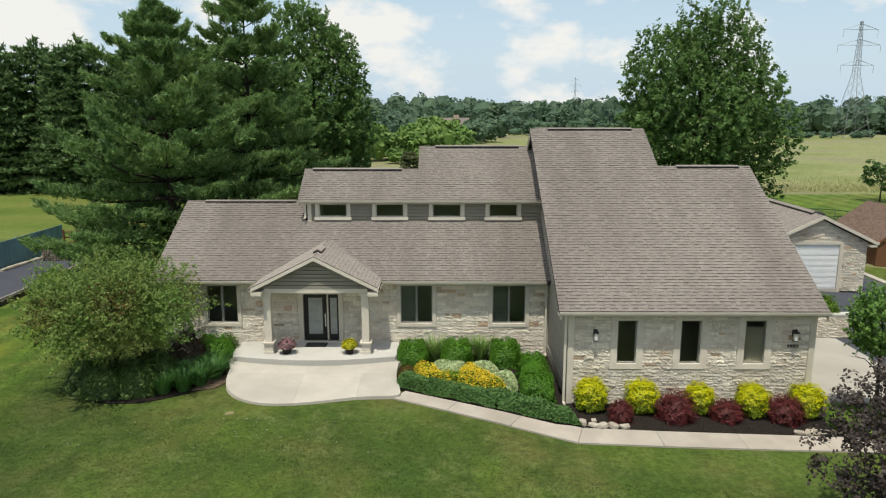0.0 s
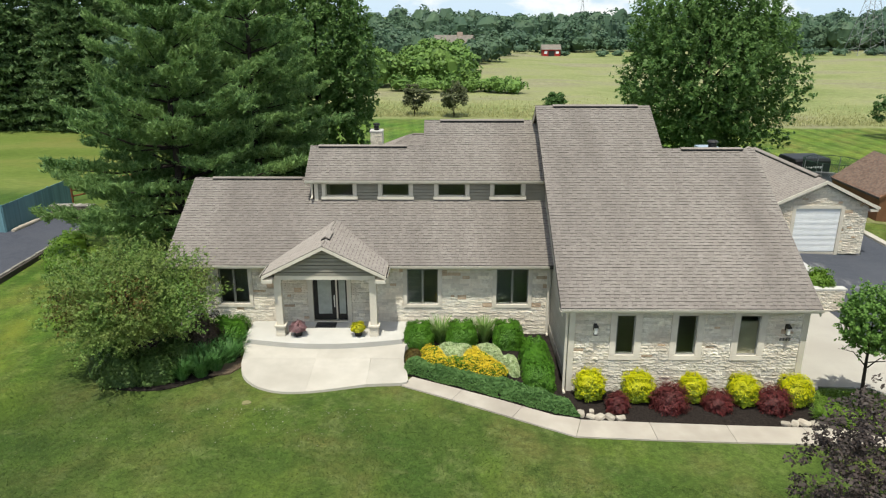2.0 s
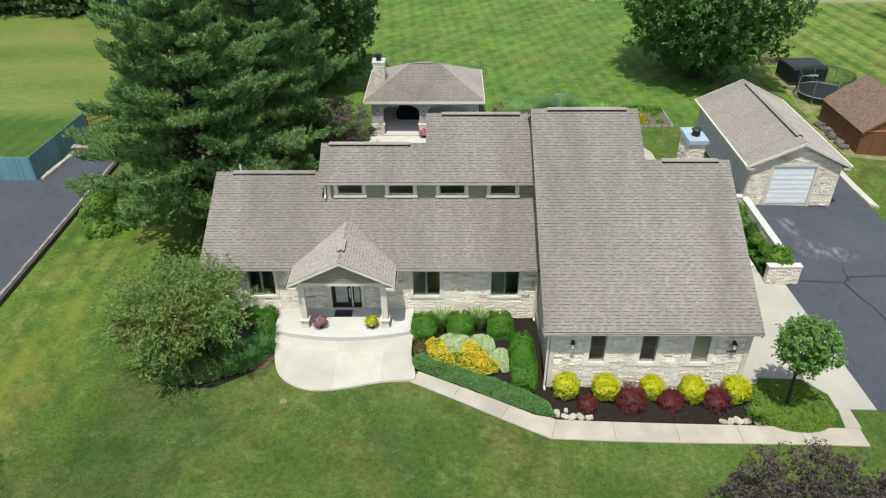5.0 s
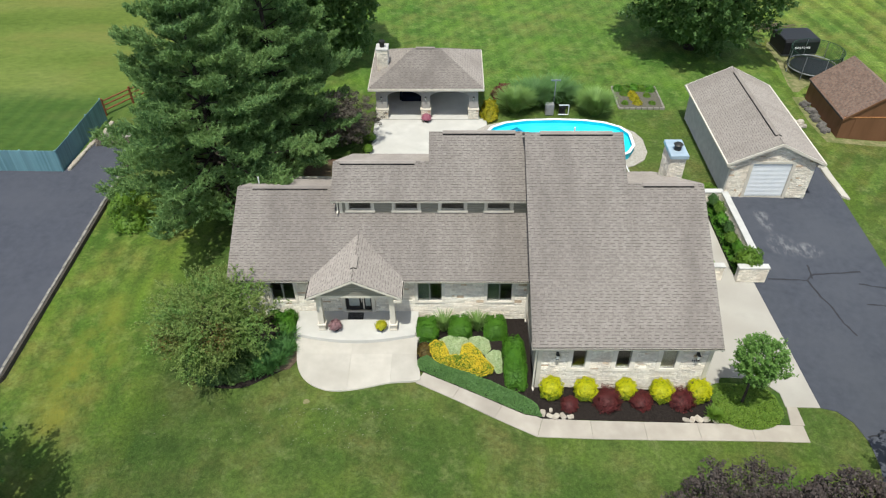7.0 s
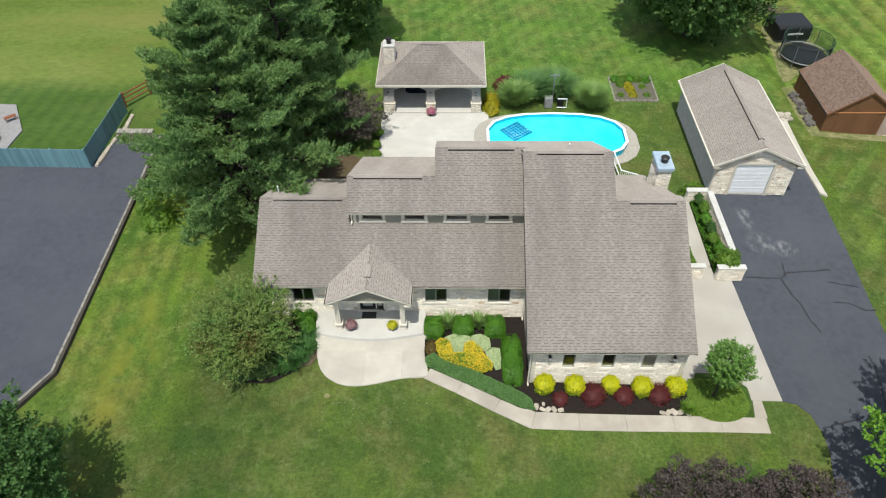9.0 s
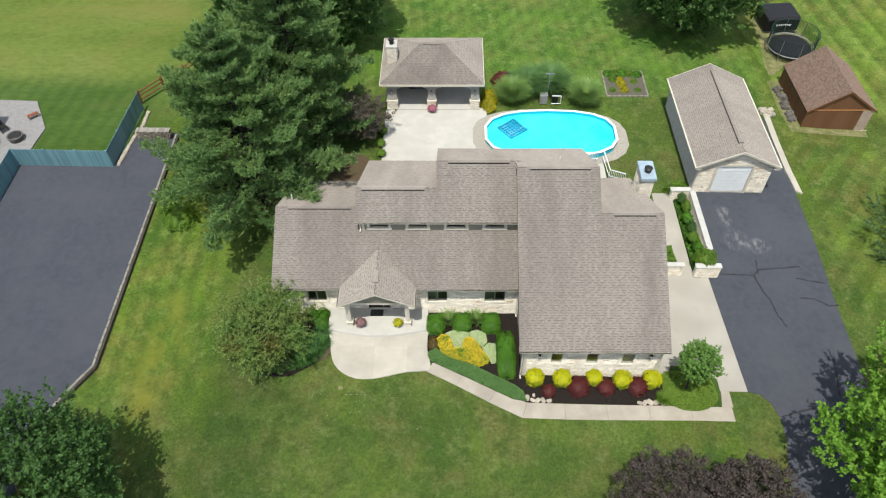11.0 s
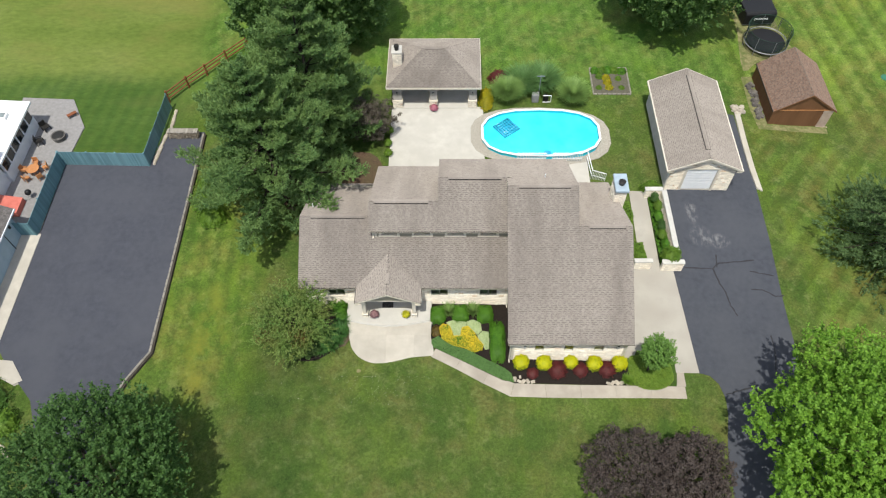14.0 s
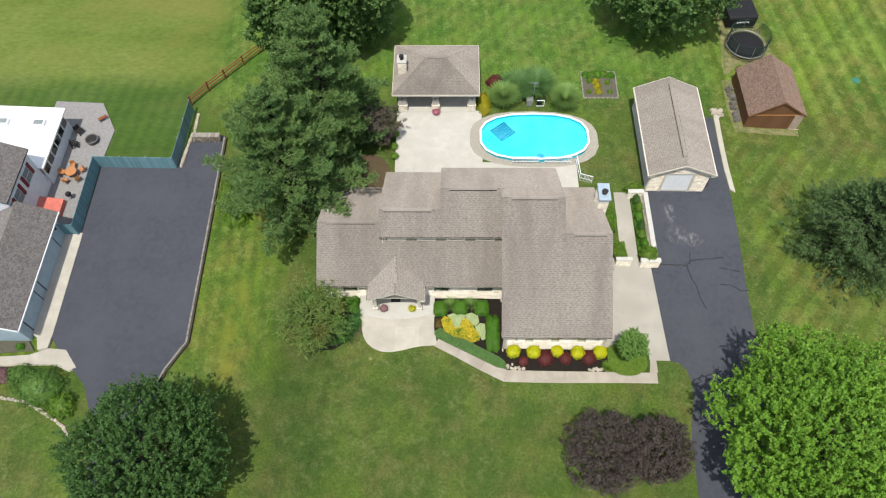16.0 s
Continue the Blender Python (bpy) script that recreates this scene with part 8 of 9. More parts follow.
woods("far_woods", far, F_FAR, "distant band of mixed green woods", 300, leaf=1.2, puffs=22, per=24)
mid = [(rr.uniform(-90, -22) if k < 42 else rr.uniform(-30, 24), rr.uniform(110, 260) if k < 42 else rr.uniform(205, 285), rr.uniform(9, 16) if k < 42 else rr.uniform(6, 11), rr.uniform(4, 7)) for k in range(66)]
woods("woodland", mid, F_FAR, "woodland of mixed green trees beyond the lawn", 420, leaf=1.15, puffs=34, per=22)
near = [(rr.uniform(-24, 6) - (y - 135) * 0.05, y, rr.uniform(4.5, 9.5), rr.uniform(2.8, 4.5)) for y in [rr.uniform(138, 215) for _ in range(34)]]
woods("meadow_thicket", near, F_MEADOW, "thicket of bright green bushes and young trees in the meadow", 500, leaf=0.75, puffs=42, per=22)
low_b = [(-9 + 2.6 * i + rr.uniform(-1, 1), 136 + rr.uniform(-1.5, 3), rr.uniform(2.4, 4.2), rr.uniform(1.8, 3.0)) for i in range(9)]
woods("shrub_row", low_b, F_MEADOW, "row of low green bushes in the meadow", 560, leaf=0.45, puffs=26, per=26)
left_w = [(-20 - 3.5 * i + rr.uniform(-1, 1), 72 + 3.2 * i + rr.uniform(-3, 6), rr.uniform(11, 17), rr.uniform(3.5, 5.0)) for i in range(6)]
woods("woodland", left_w, F_FAR, "woodland of mixed green trees behind the pines", 600, leaf=0.75, puffs=90, per=36)
right_w = [(95 + 5 * i + rr.uniform(-3, 3), 312 + rr.uniform(-4, 45), rr.uniform(11, 19), rr.uniform(5, 8.5)) for i in range(42)]
woods("far_woods", right_w, F_FAR, "distant band of mixed green woods", 640, leaf=1.2, puffs=22, per=24)
hedge_far = [(20 + 9 * i + rr.uniform(-3, 3), 285 + rr.uniform(-5, 8), rr.uniform(1.8, 3.5), rr.uniform(2, 4)) for i in range(20)]
woods("far_hedge", hedge_far, F_FAR, "low hedge line at the far side of the meadow", 680, leaf=0.9, puffs=14, per=14)


def meadow_grass():
    """Tall hay stalks along the near edge of the meadow."""
    rng = np.random.default_rng(5)
    k = 26000
    x, y = rng.uniform(-30, 75, k), 101.5 + rng.gamma(1.4, 5.0, k)
    h = rng.uniform(0.2, 0.55, k)
    c = np.column_stack([x, y, np.array([gz(a, b) for a, b in zip(x, y)]) + h * 0.5])
    v, f = leaf_quads(c, 0.5, 8.0, -0.2, np.tile(np.array([0.0, 0.0, 1.0]), (k, 1)), seed=5)
    tagged(mesh_object("meadow_grass", mesh_np("meadow_grass", v, f), F_HAYGRASS), "tall straw-coloured grass at the meadow's edge", "grass", kind="stuff")


meadow_grass()


# ---- pylons and far buildings ----
def pylon(x, y, height, label, base=5.5, s=1.0, thick=0.085):
    t = thing("pylon", (x, y, gz(x, y)), label, "pylon")
    def half(z):
        f = z / height
        return base * (1 - f / 0.55) + 1.1 * f / 0.55 if f < 0.55 else 1.1 - 0.75 * (f - 0.55) / 0.45
    bm = bmesh.new()
    levels = [height * f for f in (0, 0.13, 0.25, 0.35, 0.43, 0.50, 0.56, 0.62, 0.68, 0.74, 0.80, 0.86, 0.91, 0.96, 1.0)]
    for sx, sy in ((-1, -1), (1, -1), (1, 1), (-1, 1)):
        tube(bm, [(sx * half(z), sy * half(z), z) for z in levels], [thick] * 15, 4)
    part("leg_frame", bm, M_METAL, t)
    bm = bmesh.new()
    for z0, z1 in zip(levels, levels[1:]):
        a, b = half(z0), half(z1)
        for (x0, y0), (x1, y1) in (((-1, -1), (1, -1)), ((1, -1), (1, 1)), ((1, 1), (-1, 1)), ((-1, 1), (-1, -1))):
            tube(bm, [(x0 * a, y0 * a, z0), (x1 * b, y1 * b, z1)], [thick * 0.5] * 2, 3)
            tube(bm, [(x1 * a, y1 * a, z0), (x0 * b, y0 * b, z1)], [thick * 0.5] * 2, 3)
    part("bracing", bm, M_METAL, t)
    for z, w in ((height * 0.63, 6.5), (height * 0.80, 8.5), (height * 0.93, 6.8)):
        bm = bmesh.new()
        for sgn in (-1, 1):
            for yy in (-0.4, 0.4):
                tube(bm, [(0, yy, z + 2.2), (sgn * w, 0, z)], [thick * 0.7] * 2, 4)
                tube(bm, [(0, yy, z), (sgn * w, 0, z)], [thick * 0.7] * 2, 4)
            tube(bm, [(sgn * w, 0, z), (sgn * w, 0, z - 3.0)], [thick * 0.7] * 2, 4)
        part("crossarm", bm, M_METAL, t)


pylon(163.5, 289.0, 45.5, "tall steel lattice pylon at the meadow's far side")
pylon(200.0, 1120.0, 58.0, "distant steel lattice pylon above the woods", thick=0.12)


def far_house(name, x, y, w, d, wall_h, roof_h, m_wall, m_roof, label):
    t = thing(name, (x, y, gz(x, y)), label, "house")
    part("wall", boxes((-w / 2, w / 2, -d / 2, d / 2, -0.2, wall_h)), m_wall, t)
    bm = bmesh.new()
    prism(bm, [(-d / 2 - 0.4, wall_h - 0.1), (d / 2 + 0.4, wall_h - 0.1), (0, wall_h + roof_h)], "x", -w / 2 - 0.4, w / 2 + 0.4)
    part("roof", bm, m_roof, t)
    part("door", boxes((-1.2, 1.2, -d / 2 - 0.06, -d / 2, 0, wall_h * 0.75)), M_DARK, t)
    for sx in (-0.33, 0.33):
        part("window", boxes((sx * w - 0.6, sx * w + 0.6, -d / 2 - 0.05, -d / 2, wall_h * 0.35, wall_h * 0.75)), M_WHITE, t)
    return t


far_house("red_barn", 39.5, 286.0, 6.8, 5.0, 2.6, 1.7, M_RED, M_TANROOF, "small red barn with a tan roof at the far hedge")
fh = far_house("far_house", 1.5, 262.0, 13.5, 9.0, 4.0, 3.2, M_PINKISH, M_TANROOF, "tan house with a broad roof among the trees")
part("chimney", boxes((1.0, 3.0, -0.7, 0.7, 5.8, 8.2)), M_PINKISH, fh)

# ---- cracks and worn marks on the drive ----
def crack(pts, width=0.07):
    bm = bmesh.new()
    rr = random.Random(len(pts) * 7)
    fine = []
    for a, b in zip(pts, pts[1:]):
        for k in range(5):
            f = k / 5
            fine.append((a[0] + (b[0] - a[0]) * f + rr.uniform(-0.04, 0.04), a[1] + (b[1] - a[1]) * f + rr.uniform(-0.04, 0.04)))
    fine.append(pts[-1])
    prev = None
    for i, p in enumerate(fine):
        q = fine[min(i + 1, len(fine) - 1)] if i + 1 < len(fine) else fine[i - 1]
        d = Vector((q[0] - p[0], q[1] - p[1], 0)).normalized() * (1 if i + 1 < len(fine) else -1)
        w = width * rr.uniform(0.6, 1.2) * 0.5
        z = gz(*p) + 0.036
        cur = (bm.verts.new((p[0] - d.y * w, p[1] + d.x * w, z)), bm.verts.new((p[0] + d.y * w, p[1] - d.x * w, z)))
        if prev:
            bm.faces.new((prev[0], prev[1], cur[1], cur[0]))
        prev = cur
    ob = part("sealed_crack", bm, M_SEALER)
    return tagged(ob, "black sealed crack in the asphalt drive", "crack", "sealed cracks", kind="structure")


# ---- blades and clover on the front lawn ----
def lawn_blades():
    """Grass blades where the lawn lies nearest: sparse leaning tufts over the mown ground."""
    rng = np.random.default_rng(55)
    k = 260000
    x, y = rng.uniform(-25, 21, k), rng.uniform(7.0, 36.0, k)
    paved = ((y > 25.6 - 0.5 * np.clip(x + 1.8, 0, 6.2) - 3.5 * (x > 2)) & (x > -9.3)) | ((x > 4.0) & (y > 21.2)) | ((x < -9.0) & (y > 24.0) & (x > -14.6)) | ((x > 1.5) & (y > 22.0)) | (x > 20.2) | ((x > -8.9) & (x < 2.0) & (y > 23.0))
    thin = np.clip((34 - y) / 14, 0, 1) * np.clip((x + 25) / 8, 0, 1) * np.clip((y - 7) / 3, 0, 1)
    keep = ~paved & (rng.uniform(size=k) < thin)
    x, y = x[keep], y[keep]
    k = len(x)
    z = np.array([gz(a, b) for a, b in zip(x, y)]) + 0.022
    way = np.column_stack([rng.normal(size=k), rng.normal(size=k), rng.uniform(0.3, 1.0, k)])
    v, f = needle_tris(np.column_stack([x, y, z]), 0.085, way, 0.009, 56)
    tagged(mesh_object("lawn_grass", mesh_np("lawn_grass", v, f), F_LAWN), "short mown green grass with paler blades", "grass", kind="stuff")
    n = 200
    x, y = rng.normal(-6.5, 3.2, n), np.minimum(rng.normal(22.2, 0.9, n), 23.0)
    z = np.array([gz(a, b) for a, b in zip(x, y)]) + 0.05
    v, f = leaf_quads(np.column_stack([x, y, z]), 0.035, 1.1, 0.9, seed=57)
    tagged(mesh_object("clover_flowers", mesh_np("clover_flowers", v, f), F_CLOVER), "scattered small white clover heads in the lawn", "flowers", kind="stuff")


lawn_blades()
for pts in ([(22.9, 33.7), (23.2, 32.2), (23.6, 31.2), (23.7, 30.0), (24.1, 29.0)], [(20.4, 33.8), (22.9, 33.7), (23.6, 34.3), (26.8, 34.7)], [(23.5, 35.2), (23.3, 33.9)], [(26.2, 33.5), (28.2, 33.1)],
            [(25.9, 31.7), (27.0, 31.6), (27.8, 31.0), (28.6, 31.1)], [(21.6, 21.9), (22.9, 22.3), (23.9, 22.6), (24.2, 22.2), (24.8, 21.5), (25.5, 21.0), (26.0, 21.7)], [(26.5, 27.2), (26.5, 25.8), (26.0, 23.5)]):
    crack(pts, 0.13)


# ---- pieces: siding boards ----
def siding_rows(parent, z0, z1, pitch, spans, y=None, x=None, thick=0.022, material=None):
    """Lapped boards: spans(z) gives the stretches along the wall that a board at that height covers."""
    z = z0
    while z < z1 - 0.03:
        for a, b in spans(z + pitch / 2):
            if b - a < 0.03:
                continue
            bm = bmesh.new()
            if y is not None:
                prism(bm, [(y - thick, z), (y - thick * 0.75, z + pitch * 0.8), (y - 0.002, z + pitch * 0.84), (y - 0.002, z + pitch), (y, z + pitch), (y, z)], "x", a, b)
            else:
                prism(bm, [(x - thick, z), (x - thick * 0.75, z + pitch * 0.8), (x - 0.002, z + pitch * 0.84), (x - 0.002, z + pitch), (x, z + pitch), (x, z)], "y", a, b)
            part("siding_board", bm, material or M_SIDING, parent)
        z += pitch


def clr_spans(z):
    cuts = [-6.42] + [v for o in CLR_WINDOWS for v in (o[0] - 0.17, o[1] + 0.17)] + [4.5]
    return list(zip(cuts[::2], cuts[1::2]))


siding_rows(clr_wall, 5.14, 6.1, 0.16, clr_spans, y=CLR_Y, thick=0.05)
gable = next(o for o in house.children if o.name.startswith("porch_gable"))
siding_rows(gable, 3.155, 4.34, 0.16, lambda z: [(-5.42 - (4.31 - z) / 0.5, -5.42 + (4.31 - z) / 0.5)], y=28.119, thick=0.06)
side = next(o for o in house.children if o.name.startswith("side_wall"))


def wing_side(z):
    y0 = max(24.8, 24.2 + (z + 0.2 - 3.33) / SLOPE + 0.1)
    y1 = min(40.2, 34.6 + (9.2 - z) / SLOPE)
    if z < 2.9:
        return [(24.9, 29.8)]
    return [(y0, min(y1, 36.6))] if y1 > y0 else []


siding_rows(side, -0.4, 9.0, 0.2, wing_side, x=4.5, material=M_SIDING_PALE)


# ---- pieces: stones ----
def stone_variant(seed):
    """A split-faced stone of unit size: a rough grid for a face and straight sides."""
    rr = random.Random(seed)
    nx, nz = 5, 3
    v, f = [], []
    lean = rr.uniform(-0.5, 0.35)
    for k in range(nz + 1):
        for i in range(nx + 1):
            edge = i in (0, nx) or k in (0, nz)
            x = i / nx + (0 if i in (0, nx) else rr.uniform(-0.07, 0.07))
            z = k / nz + (0 if k in (0, nz) else rr.uniform(-0.1, 0.1))
            y = -0.7 + rr.uniform(-0.25, 0.2) if edge else -0.9 + rr.uniform(-0.55, 0.4) + lean * (k / nz - 0.5)
            v.append((x, y, z))
    at = lambda i, k: k * (nx + 1) + i
    for k in range(nz):
        for i in range(nx):
            a, b, c, d = at(i, k), at(i + 1, k), at(i + 1, k + 1), at(i, k + 1)
            f += [(a, b, c), (a, c, d)] if (i + k) % 2 else [(a, b, d), (b, c, d)]
    n = len(v)
    v += [(0, 0, 0), (1, 0, 0), (1, 0, 1), (0, 0, 1)]
    for p, q, r, s in ((at(0, 0), at(nx, 0), n + 1, n), (at(nx, 0), at(nx, nz), n + 2, n + 1), (at(nx, nz), at(0, nz), n + 3, n + 2), (at(0, nz), at(0, 0), n, n + 3)):
        f += [(q, p, s), (q, s, r)]
    return v, f


STONE_SHAPES = [stone_variant(i) for i in range(20)]
STONE_MESHES, TAN_MESHES = [], []
for v, f in STONE_SHAPES:
    for pool, m in ((STONE_MESHES, M_STONE), (TAN_MESHES, M_STONE_TAN)):
        d = mesh_np("stone", v, f)
        d.materials.append(m)
        pool.append(d)


def courses(a0, a1, z0, z1, rr, long=(0.2, 0.5), tall=(0.1, 0.14, 0.19)):
    """Broken courses of rectangles that fill a strip of wall."""
    out, z = [], z0
    while z < z1 - 0.04:
        h = min(rr.choice(tall), z1 - z)
        if z1 - z - h < 0.06:
            h = z1 - z
        a = a0
        while a < a1 - 0.02:
            w = rr.uniform(*long)
            if a1 - a - w < 0.16:
                w = a1 - a
            if h > 0.17 and rr.random() < 0.4:
                out += [(a, a + w, z, z + h * 0.5), (a, a + w * 0.55, z + h * 0.5, z + h), (a + w * 0.55, a + w, z + h * 0.5, z + h)]
            else:
                out.append((a, a + w, z, z + h))
            a += w
        z += h
    return out


def outside(r, holes):
    """The rectangles that are left of r when the holes are taken away."""
    todo = [r]
    for a, b, c, d in holes:
        nxt = []
        for x0, x1, z0, z1 in todo:
            if x1 <= a or x0 >= b or z1 <= c or z0 >= d:
                nxt.append((x0, x1, z0, z1))
                continue
            if x0 < a:
                nxt.append((x0, a, z0, z1))
            if x1 > b:
                nxt.append((b, x1, z0, z1))
            xa, xb = max(x0, a), min(x1, b)
            if z0 < c:
                nxt.append((xa, xb, z0, c))
            if z1 > d:
                nxt.append((xa, xb, d, z1))
        todo = nxt
    return [t for t in todo if t[1] - t[0] > 0.05 and t[3] - t[2] > 0.04]


def lay_stones(parent, rects, place, seed, tan=0.04, most=300, depth=0.045):
    """Stones over a wall; place(rect) gives the corner, the turn and so the way that the wall faces."""
    rr = random.Random(seed)
    g = 0.004
    spare_v, spare_f, k = [], [], 0
    for n, (a, b, c, d) in enumerate(rects):
        corner, turn = place(a + g, c + g)
        w, h, dp = b - a - 2 * g, d - c - 2 * g, depth * rr.uniform(0.7, 1.25)
        i = rr.randrange(20)
        if n < most:
            o = new("stone", (TAN_MESHES if rr.random() < tan else STONE_MESHES)[i])
            o.parent, o.location, o.scale = parent, corner, (w, dp, h)
            o.rotation_euler.z = turn
        else:
            v, f = STONE_SHAPES[i]
            v = np.array(v) * np.array([w, dp, h])
            ct, st = math.cos(turn), math.sin(turn)
            v = np.column_stack([v[:, 0] * ct - v[:, 1] * st, v[:, 0] * st + v[:, 1] * ct, v[:, 2]]) + np.array(corner)
            spare_v.append(v)
            spare_f.append(np.array(f) + k)
            k += len(v)
    if spare_v:
        ob = mesh_object("stonework", mesh_np("stonework", np.vstack(spare_v), np.vstack(spare_f)), M_STONE, parent)
        ob["kind"] = "stuff"


rr = random.Random(21)
holes = [(o[0] - 0.24, o[1] + 0.24, o[2] - 0.22, o[3] + 0.17) for o in WING_WINDOWS]
rects = [q for r in courses(4.68, 13.3, -0.75, 3.1, rr) for q in outside(r, holes)]
rects.sort(key=lambda r: -r[3])
lay_stones(wing_wall, rects, lambda a, c: ((a, WING_Y, c), 0.0), 31, 0.03, 300)
holes = [(o[0] - 0.18, o[1] + 0.18, o[2] - 0.13, o[3] + 0.12) for o in MAIN_WINDOWS] + [(DOOR[0] - 0.22, DOOR[1] + 0.2, -1, DOOR[3] + 0.2)]
rects = [q for r in courses(-12.5, 4.3, -0.6, 3.0, rr, (0.28, 0.7), (0.11, 0.16, 0.22)) for q in outside(r, holes)]
rr.shuffle(rects)
rects.sort(key=lambda r: r[2] < 0.2)
lay_stones(main_wall, rects, lambda a, c: ((a, MAIN_Y, c), 0.0), 32, 0.07, 300, 0.036)
# garage front
rects = [q for r in courses(19.98, 25.98, -0.75, 2.35, rr) for q in outside(r, [(21.28, 24.52, -2, 2.42)])]
def gable_rects():
    out = []
    for a, b, c, d in courses(20.0, 26.0, 2.35, 3.75, rr):
        k = 3.02 * (3.82 - d) / 1.47
        a, b = max(a, 23.0 - k), min(b, 23.0 + k)
        if b - a > 0.1:
            out.append((a, b, c, d))
    return out
lay_stones(garage_wall, rects + gable_rects(), lambda a, c: ((a, 42.6, c), 0.0), 33, 0.03, 300)
# chimney and planters
rects = courses(13.25, 14.15, 2.0, 6.7, rr, (0.2, 0.5))
lay_stones(chimney, rects, lambda a, c: ((a, 36.35, c), 0.0), 34, 0.02, 80)
lay_stones(chimney, courses(0, 1.6, 2.0, 6.7, rr, (0.25, 0.6)), lambda a, c: ((13.25, 37.95 - a, c), -1.5708), 35, 0.02, 120)
for w, x0, x1, y0, y1, z0, z1 in PLANTERS:
    if x1 - x0 > 1:
        lay_stones(w, courses(x0, x1, z0, z1, rr, (0.25, 0.5)), lambda a, c, y=y0: ((a, y, c), 0.0), 36, 0.02, 60)
    else:
        lay_stones(w, courses(0, y1 - y0, z0, z1, rr, (0.25, 0.6)), lambda a, c, x=x0, y=y1: ((x, y - a, c), -1.5708), 37, 0.02, 120)
        lay_stones(w, courses(0, y1 - y0, z0, z1, rr, (0.25, 0.6)), lambda a, c, x=x1, y=y0: ((x, y + a, c), 1.5708), 38, 0.02, 120)
pav = next(o for o in scene.objects if o.name == "pavilion")
flue_stack = next(o for o in pav.children if o.name.startswith("chimney"))
lay_stones(flue_stack, courses(-6.35, -5.45, 2.9, 4.88, rr, (0.2, 0.45)), lambda a, c: ((a, 55.4, c), 0.0), 41, 0.0, 60)
lay_stones(flue_stack, courses(0, 1.1, 2.9, 4.88, rr, (0.2, 0.45)), lambda a, c: ((-5.45, 55.4 + a, c), 1.5708), 42, 0.0, 60)
for p in [o for o in pav.children if o.name.startswith("pier")]:
    if "cap" in p.name or "shaft" in p.name:
        continue
    xs = [v.co.x for v in p.data.vertices]
    ys = [v.co.y for v in p.data.vertices]
    lay_stones(p, courses(min(xs), max(xs), -0.35, 0.6, rr, (0.2, 0.45)), lambda a, c, y=min(ys): ((a, y, c), 0.0), 39, 0.02, 40)


# ---- pieces: shingles ----
def tab_arrays(corners, rr, expose=0.165, wide=(0.15, 0.25), thick=1.0):
    """Wedge-shaped tabs in rows over a plane polygon whose first edge is the eave."""
    p = [Vector(c) for c in corners]
    u = (p[1] - p[0]).normalized()
    nrm = u.cross(p[2] - p[0]).normalized()
    if nrm.z < 0:
        nrm = -nrm
    v = nrm.cross(u)
    if v.z < 0:
        v = -v
    uv = [((q - p[0]).dot(u), (q - p[0]).dot(v)) for q in p]
    top = max(b for _, b in uv)
    tabs, j = [], 0
    while j * expose < top - 0.05:
        mid = min((j + 0.5) * expose, top - 0.01)
        cut = []
        for (a0, b0), (a1, b1) in zip(uv, uv[1:] + uv[:1]):
            if (b0 > mid) != (b1 > mid):
                cut.append(a0 + (a1 - a0) * (mid - b0) / (b1 - b0))
        if len(cut) >= 2:
            a, end = min(cut), max(cut)
            first = True
            while a < end - 0.01:
                w = rr.uniform(*wide) * (rr.uniform(0.4, 1) if first else 1)
                first = False
                w = min(w, end - a)
                tabs.append((j, a, a + w - 0.006, j * expose, min((j + 1) * expose + 0.02, top), thick * rr.choice((0.012, 0.015, 0.026, 0.03))))
                a += w
        j += 1
    return p[0], u, v, nrm, tabs


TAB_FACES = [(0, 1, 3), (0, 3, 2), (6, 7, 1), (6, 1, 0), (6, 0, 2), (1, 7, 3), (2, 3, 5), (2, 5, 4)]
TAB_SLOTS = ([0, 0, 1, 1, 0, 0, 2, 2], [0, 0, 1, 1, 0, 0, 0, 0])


def tab_points(o, u, v, nrm, t):
    _, a, b, c, d, h = t
    q = lambda s, r, z: o + u * s + v * r + nrm * z
    e = d - 0.052
    k = h + (0.003 - h) * (e - c) / (d - c)
    return [q(a, c, h), q(b, c, h), q(a, e, k), q(b, e, k), q(a, d, 0.003), q(b, d, 0.003), q(a, c, -0.004), q(b, c, -0.004)]


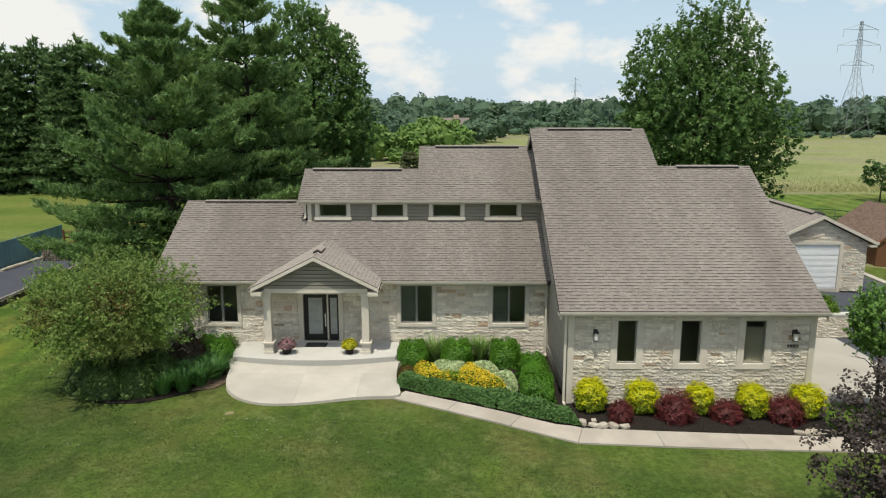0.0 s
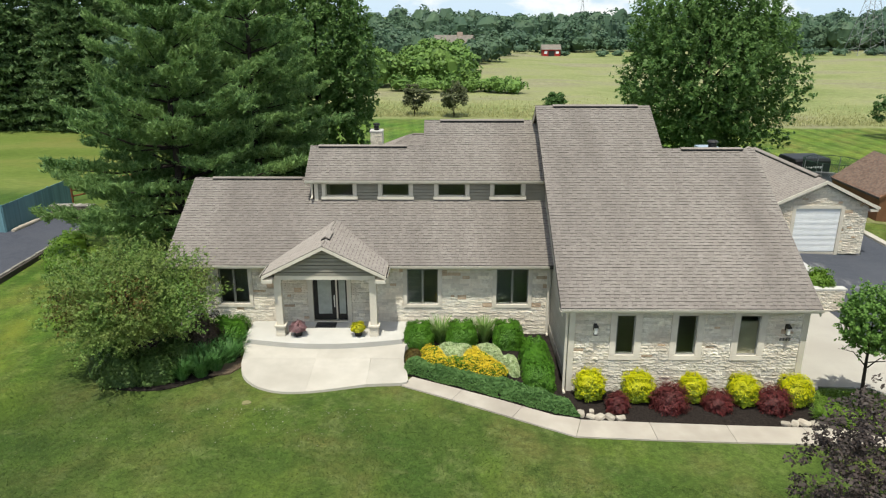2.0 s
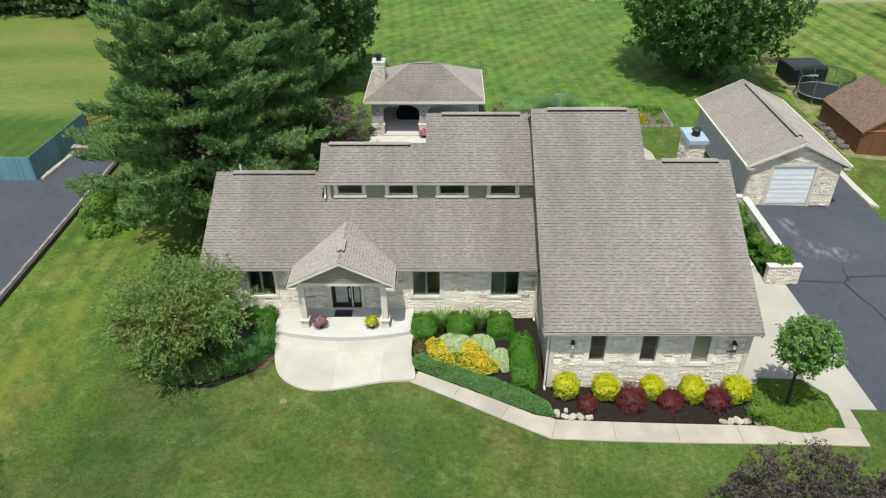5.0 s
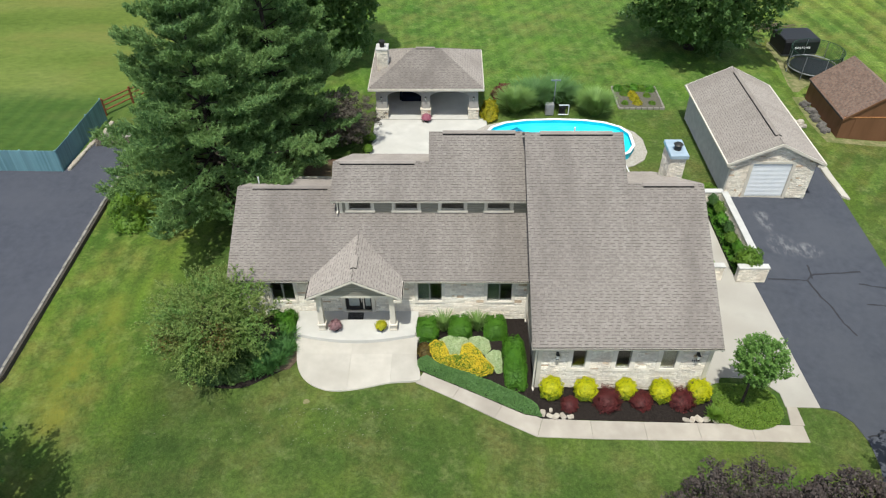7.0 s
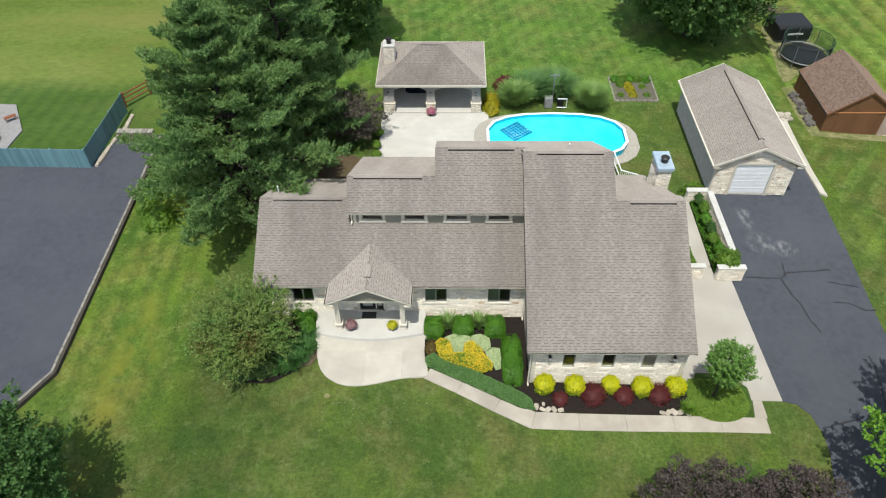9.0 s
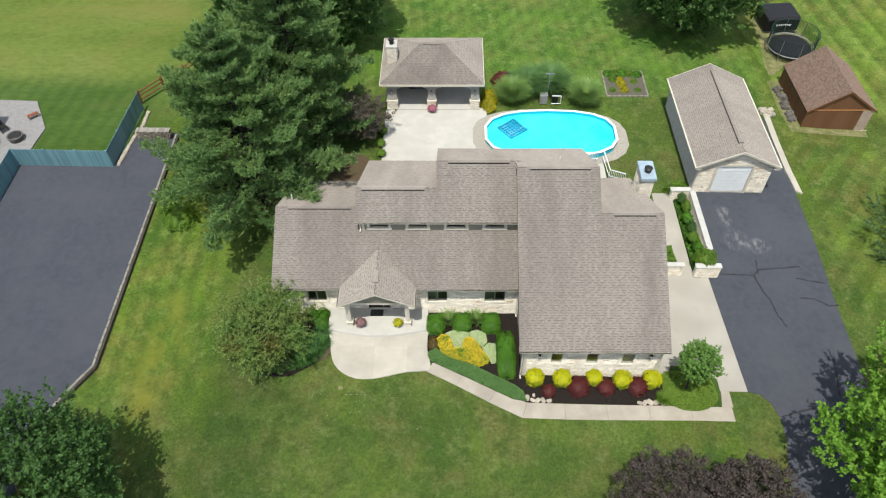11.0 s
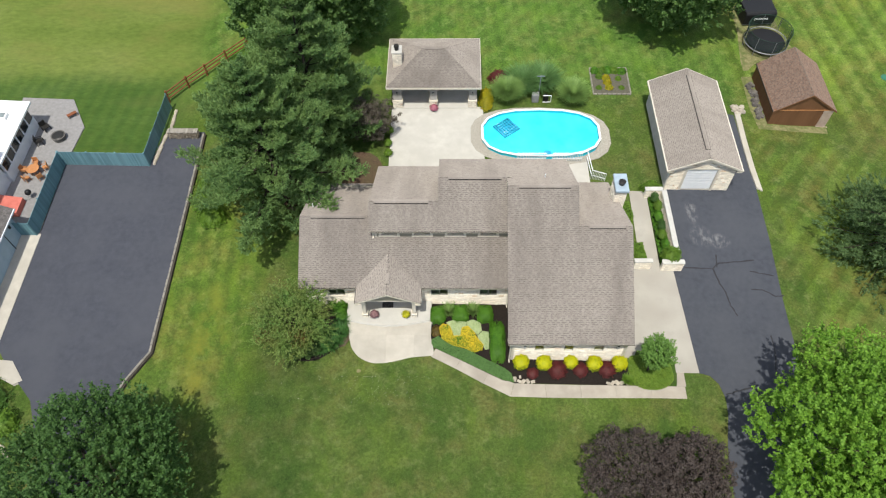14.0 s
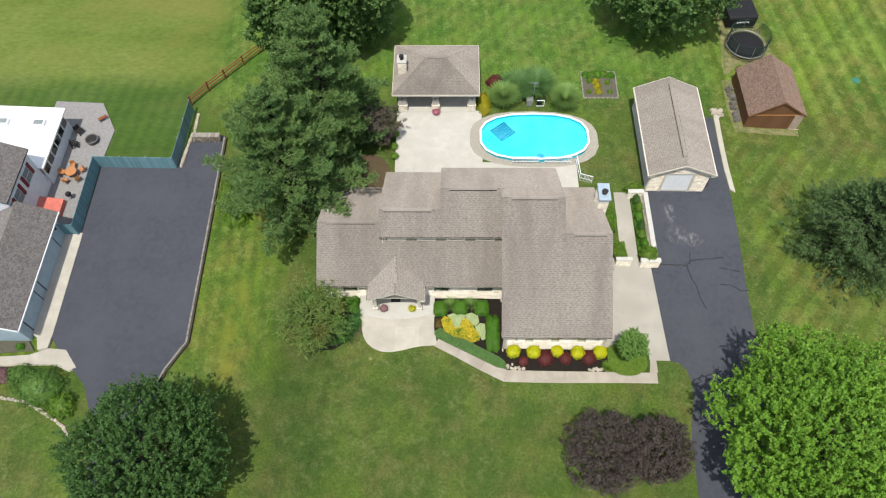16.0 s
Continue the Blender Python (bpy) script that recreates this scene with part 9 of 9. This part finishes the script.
def shingle_roof(ob, corners, material, seed, single=0, expose=0.165, thick=1.0, banded=0.65):
    """Tabs over a roof plane: those of the lowest rows as pieces, the rest joined."""
    rr = random.Random(seed)
    o, u, v, nrm, tabs = tab_arrays(corners, rr, expose, thick=thick)
    verts, faces, slots, k = [], [], [], 0
    made, band = 0, False
    rot = Matrix((u, v, nrm)).transposed().to_4x4()
    for t in tabs:
        if made < single:
            _, a, b, c, d, h = t
            band = rr.random() < banded * (0.35 if band else 1.45)
            x = new("shingle", UNIT_TAB if band else PLAIN_TAB)
            x.parent = ob
            x.matrix_basis = Matrix.Translation(o + u * a + v * c) @ rot @ Matrix.Diagonal((b - a, d - c, h, 1))
            made += 1
            continue
        verts += tab_points(o, u, v, nrm, t)
        faces += [tuple(i + k for i in f) for f in TAB_FACES]
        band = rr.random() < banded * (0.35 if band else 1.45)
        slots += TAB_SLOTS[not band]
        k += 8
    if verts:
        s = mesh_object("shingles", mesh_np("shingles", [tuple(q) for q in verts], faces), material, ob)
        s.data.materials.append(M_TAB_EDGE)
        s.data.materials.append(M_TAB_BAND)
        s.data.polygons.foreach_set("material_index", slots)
        s["kind"] = "stuff"


UNIT_TAB = mesh_np("shingle", [(0, 0, 1), (1, 0, 1), (0, 0.68, 0.42), (1, 0.68, 0.42), (0, 1, 0.15), (1, 1, 0.15), (0, 0, -0.2), (1, 0, -0.2)], TAB_FACES)
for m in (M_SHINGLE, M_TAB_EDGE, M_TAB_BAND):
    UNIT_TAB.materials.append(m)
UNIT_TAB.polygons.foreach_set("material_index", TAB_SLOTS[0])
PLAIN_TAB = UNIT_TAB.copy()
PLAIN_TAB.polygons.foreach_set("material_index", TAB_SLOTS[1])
for n, (ob, axis, (a, b), (p0, z0), (p1, z1), m) in enumerate(ROOFS):
    if axis == "x":
        c = [(a, p0, z0), (b, p0, z0), (b, p1, z1), (a, p1, z1)]
    else:
        c = [(p0, a, z0), (p0, b, z0), (p1, b, z1), (p1, a, z1)]
    c = [Vector(q) + Vector((0, 0, 0.006)) for q in c]
    shingle_roof(ob, c, m, 700 + n, 150 if n in (4, 5) else 0, thick=0.8 if axis == "x" else 0.3, banded=0.62)
for n, (ob, pts) in enumerate(HIPS):
    shingle_roof(ob, [q + Vector((0, 0, 0.006)) for q in pts], M_SHINGLE_HIP, 800 + n, thick=0.4, banded=0.62)
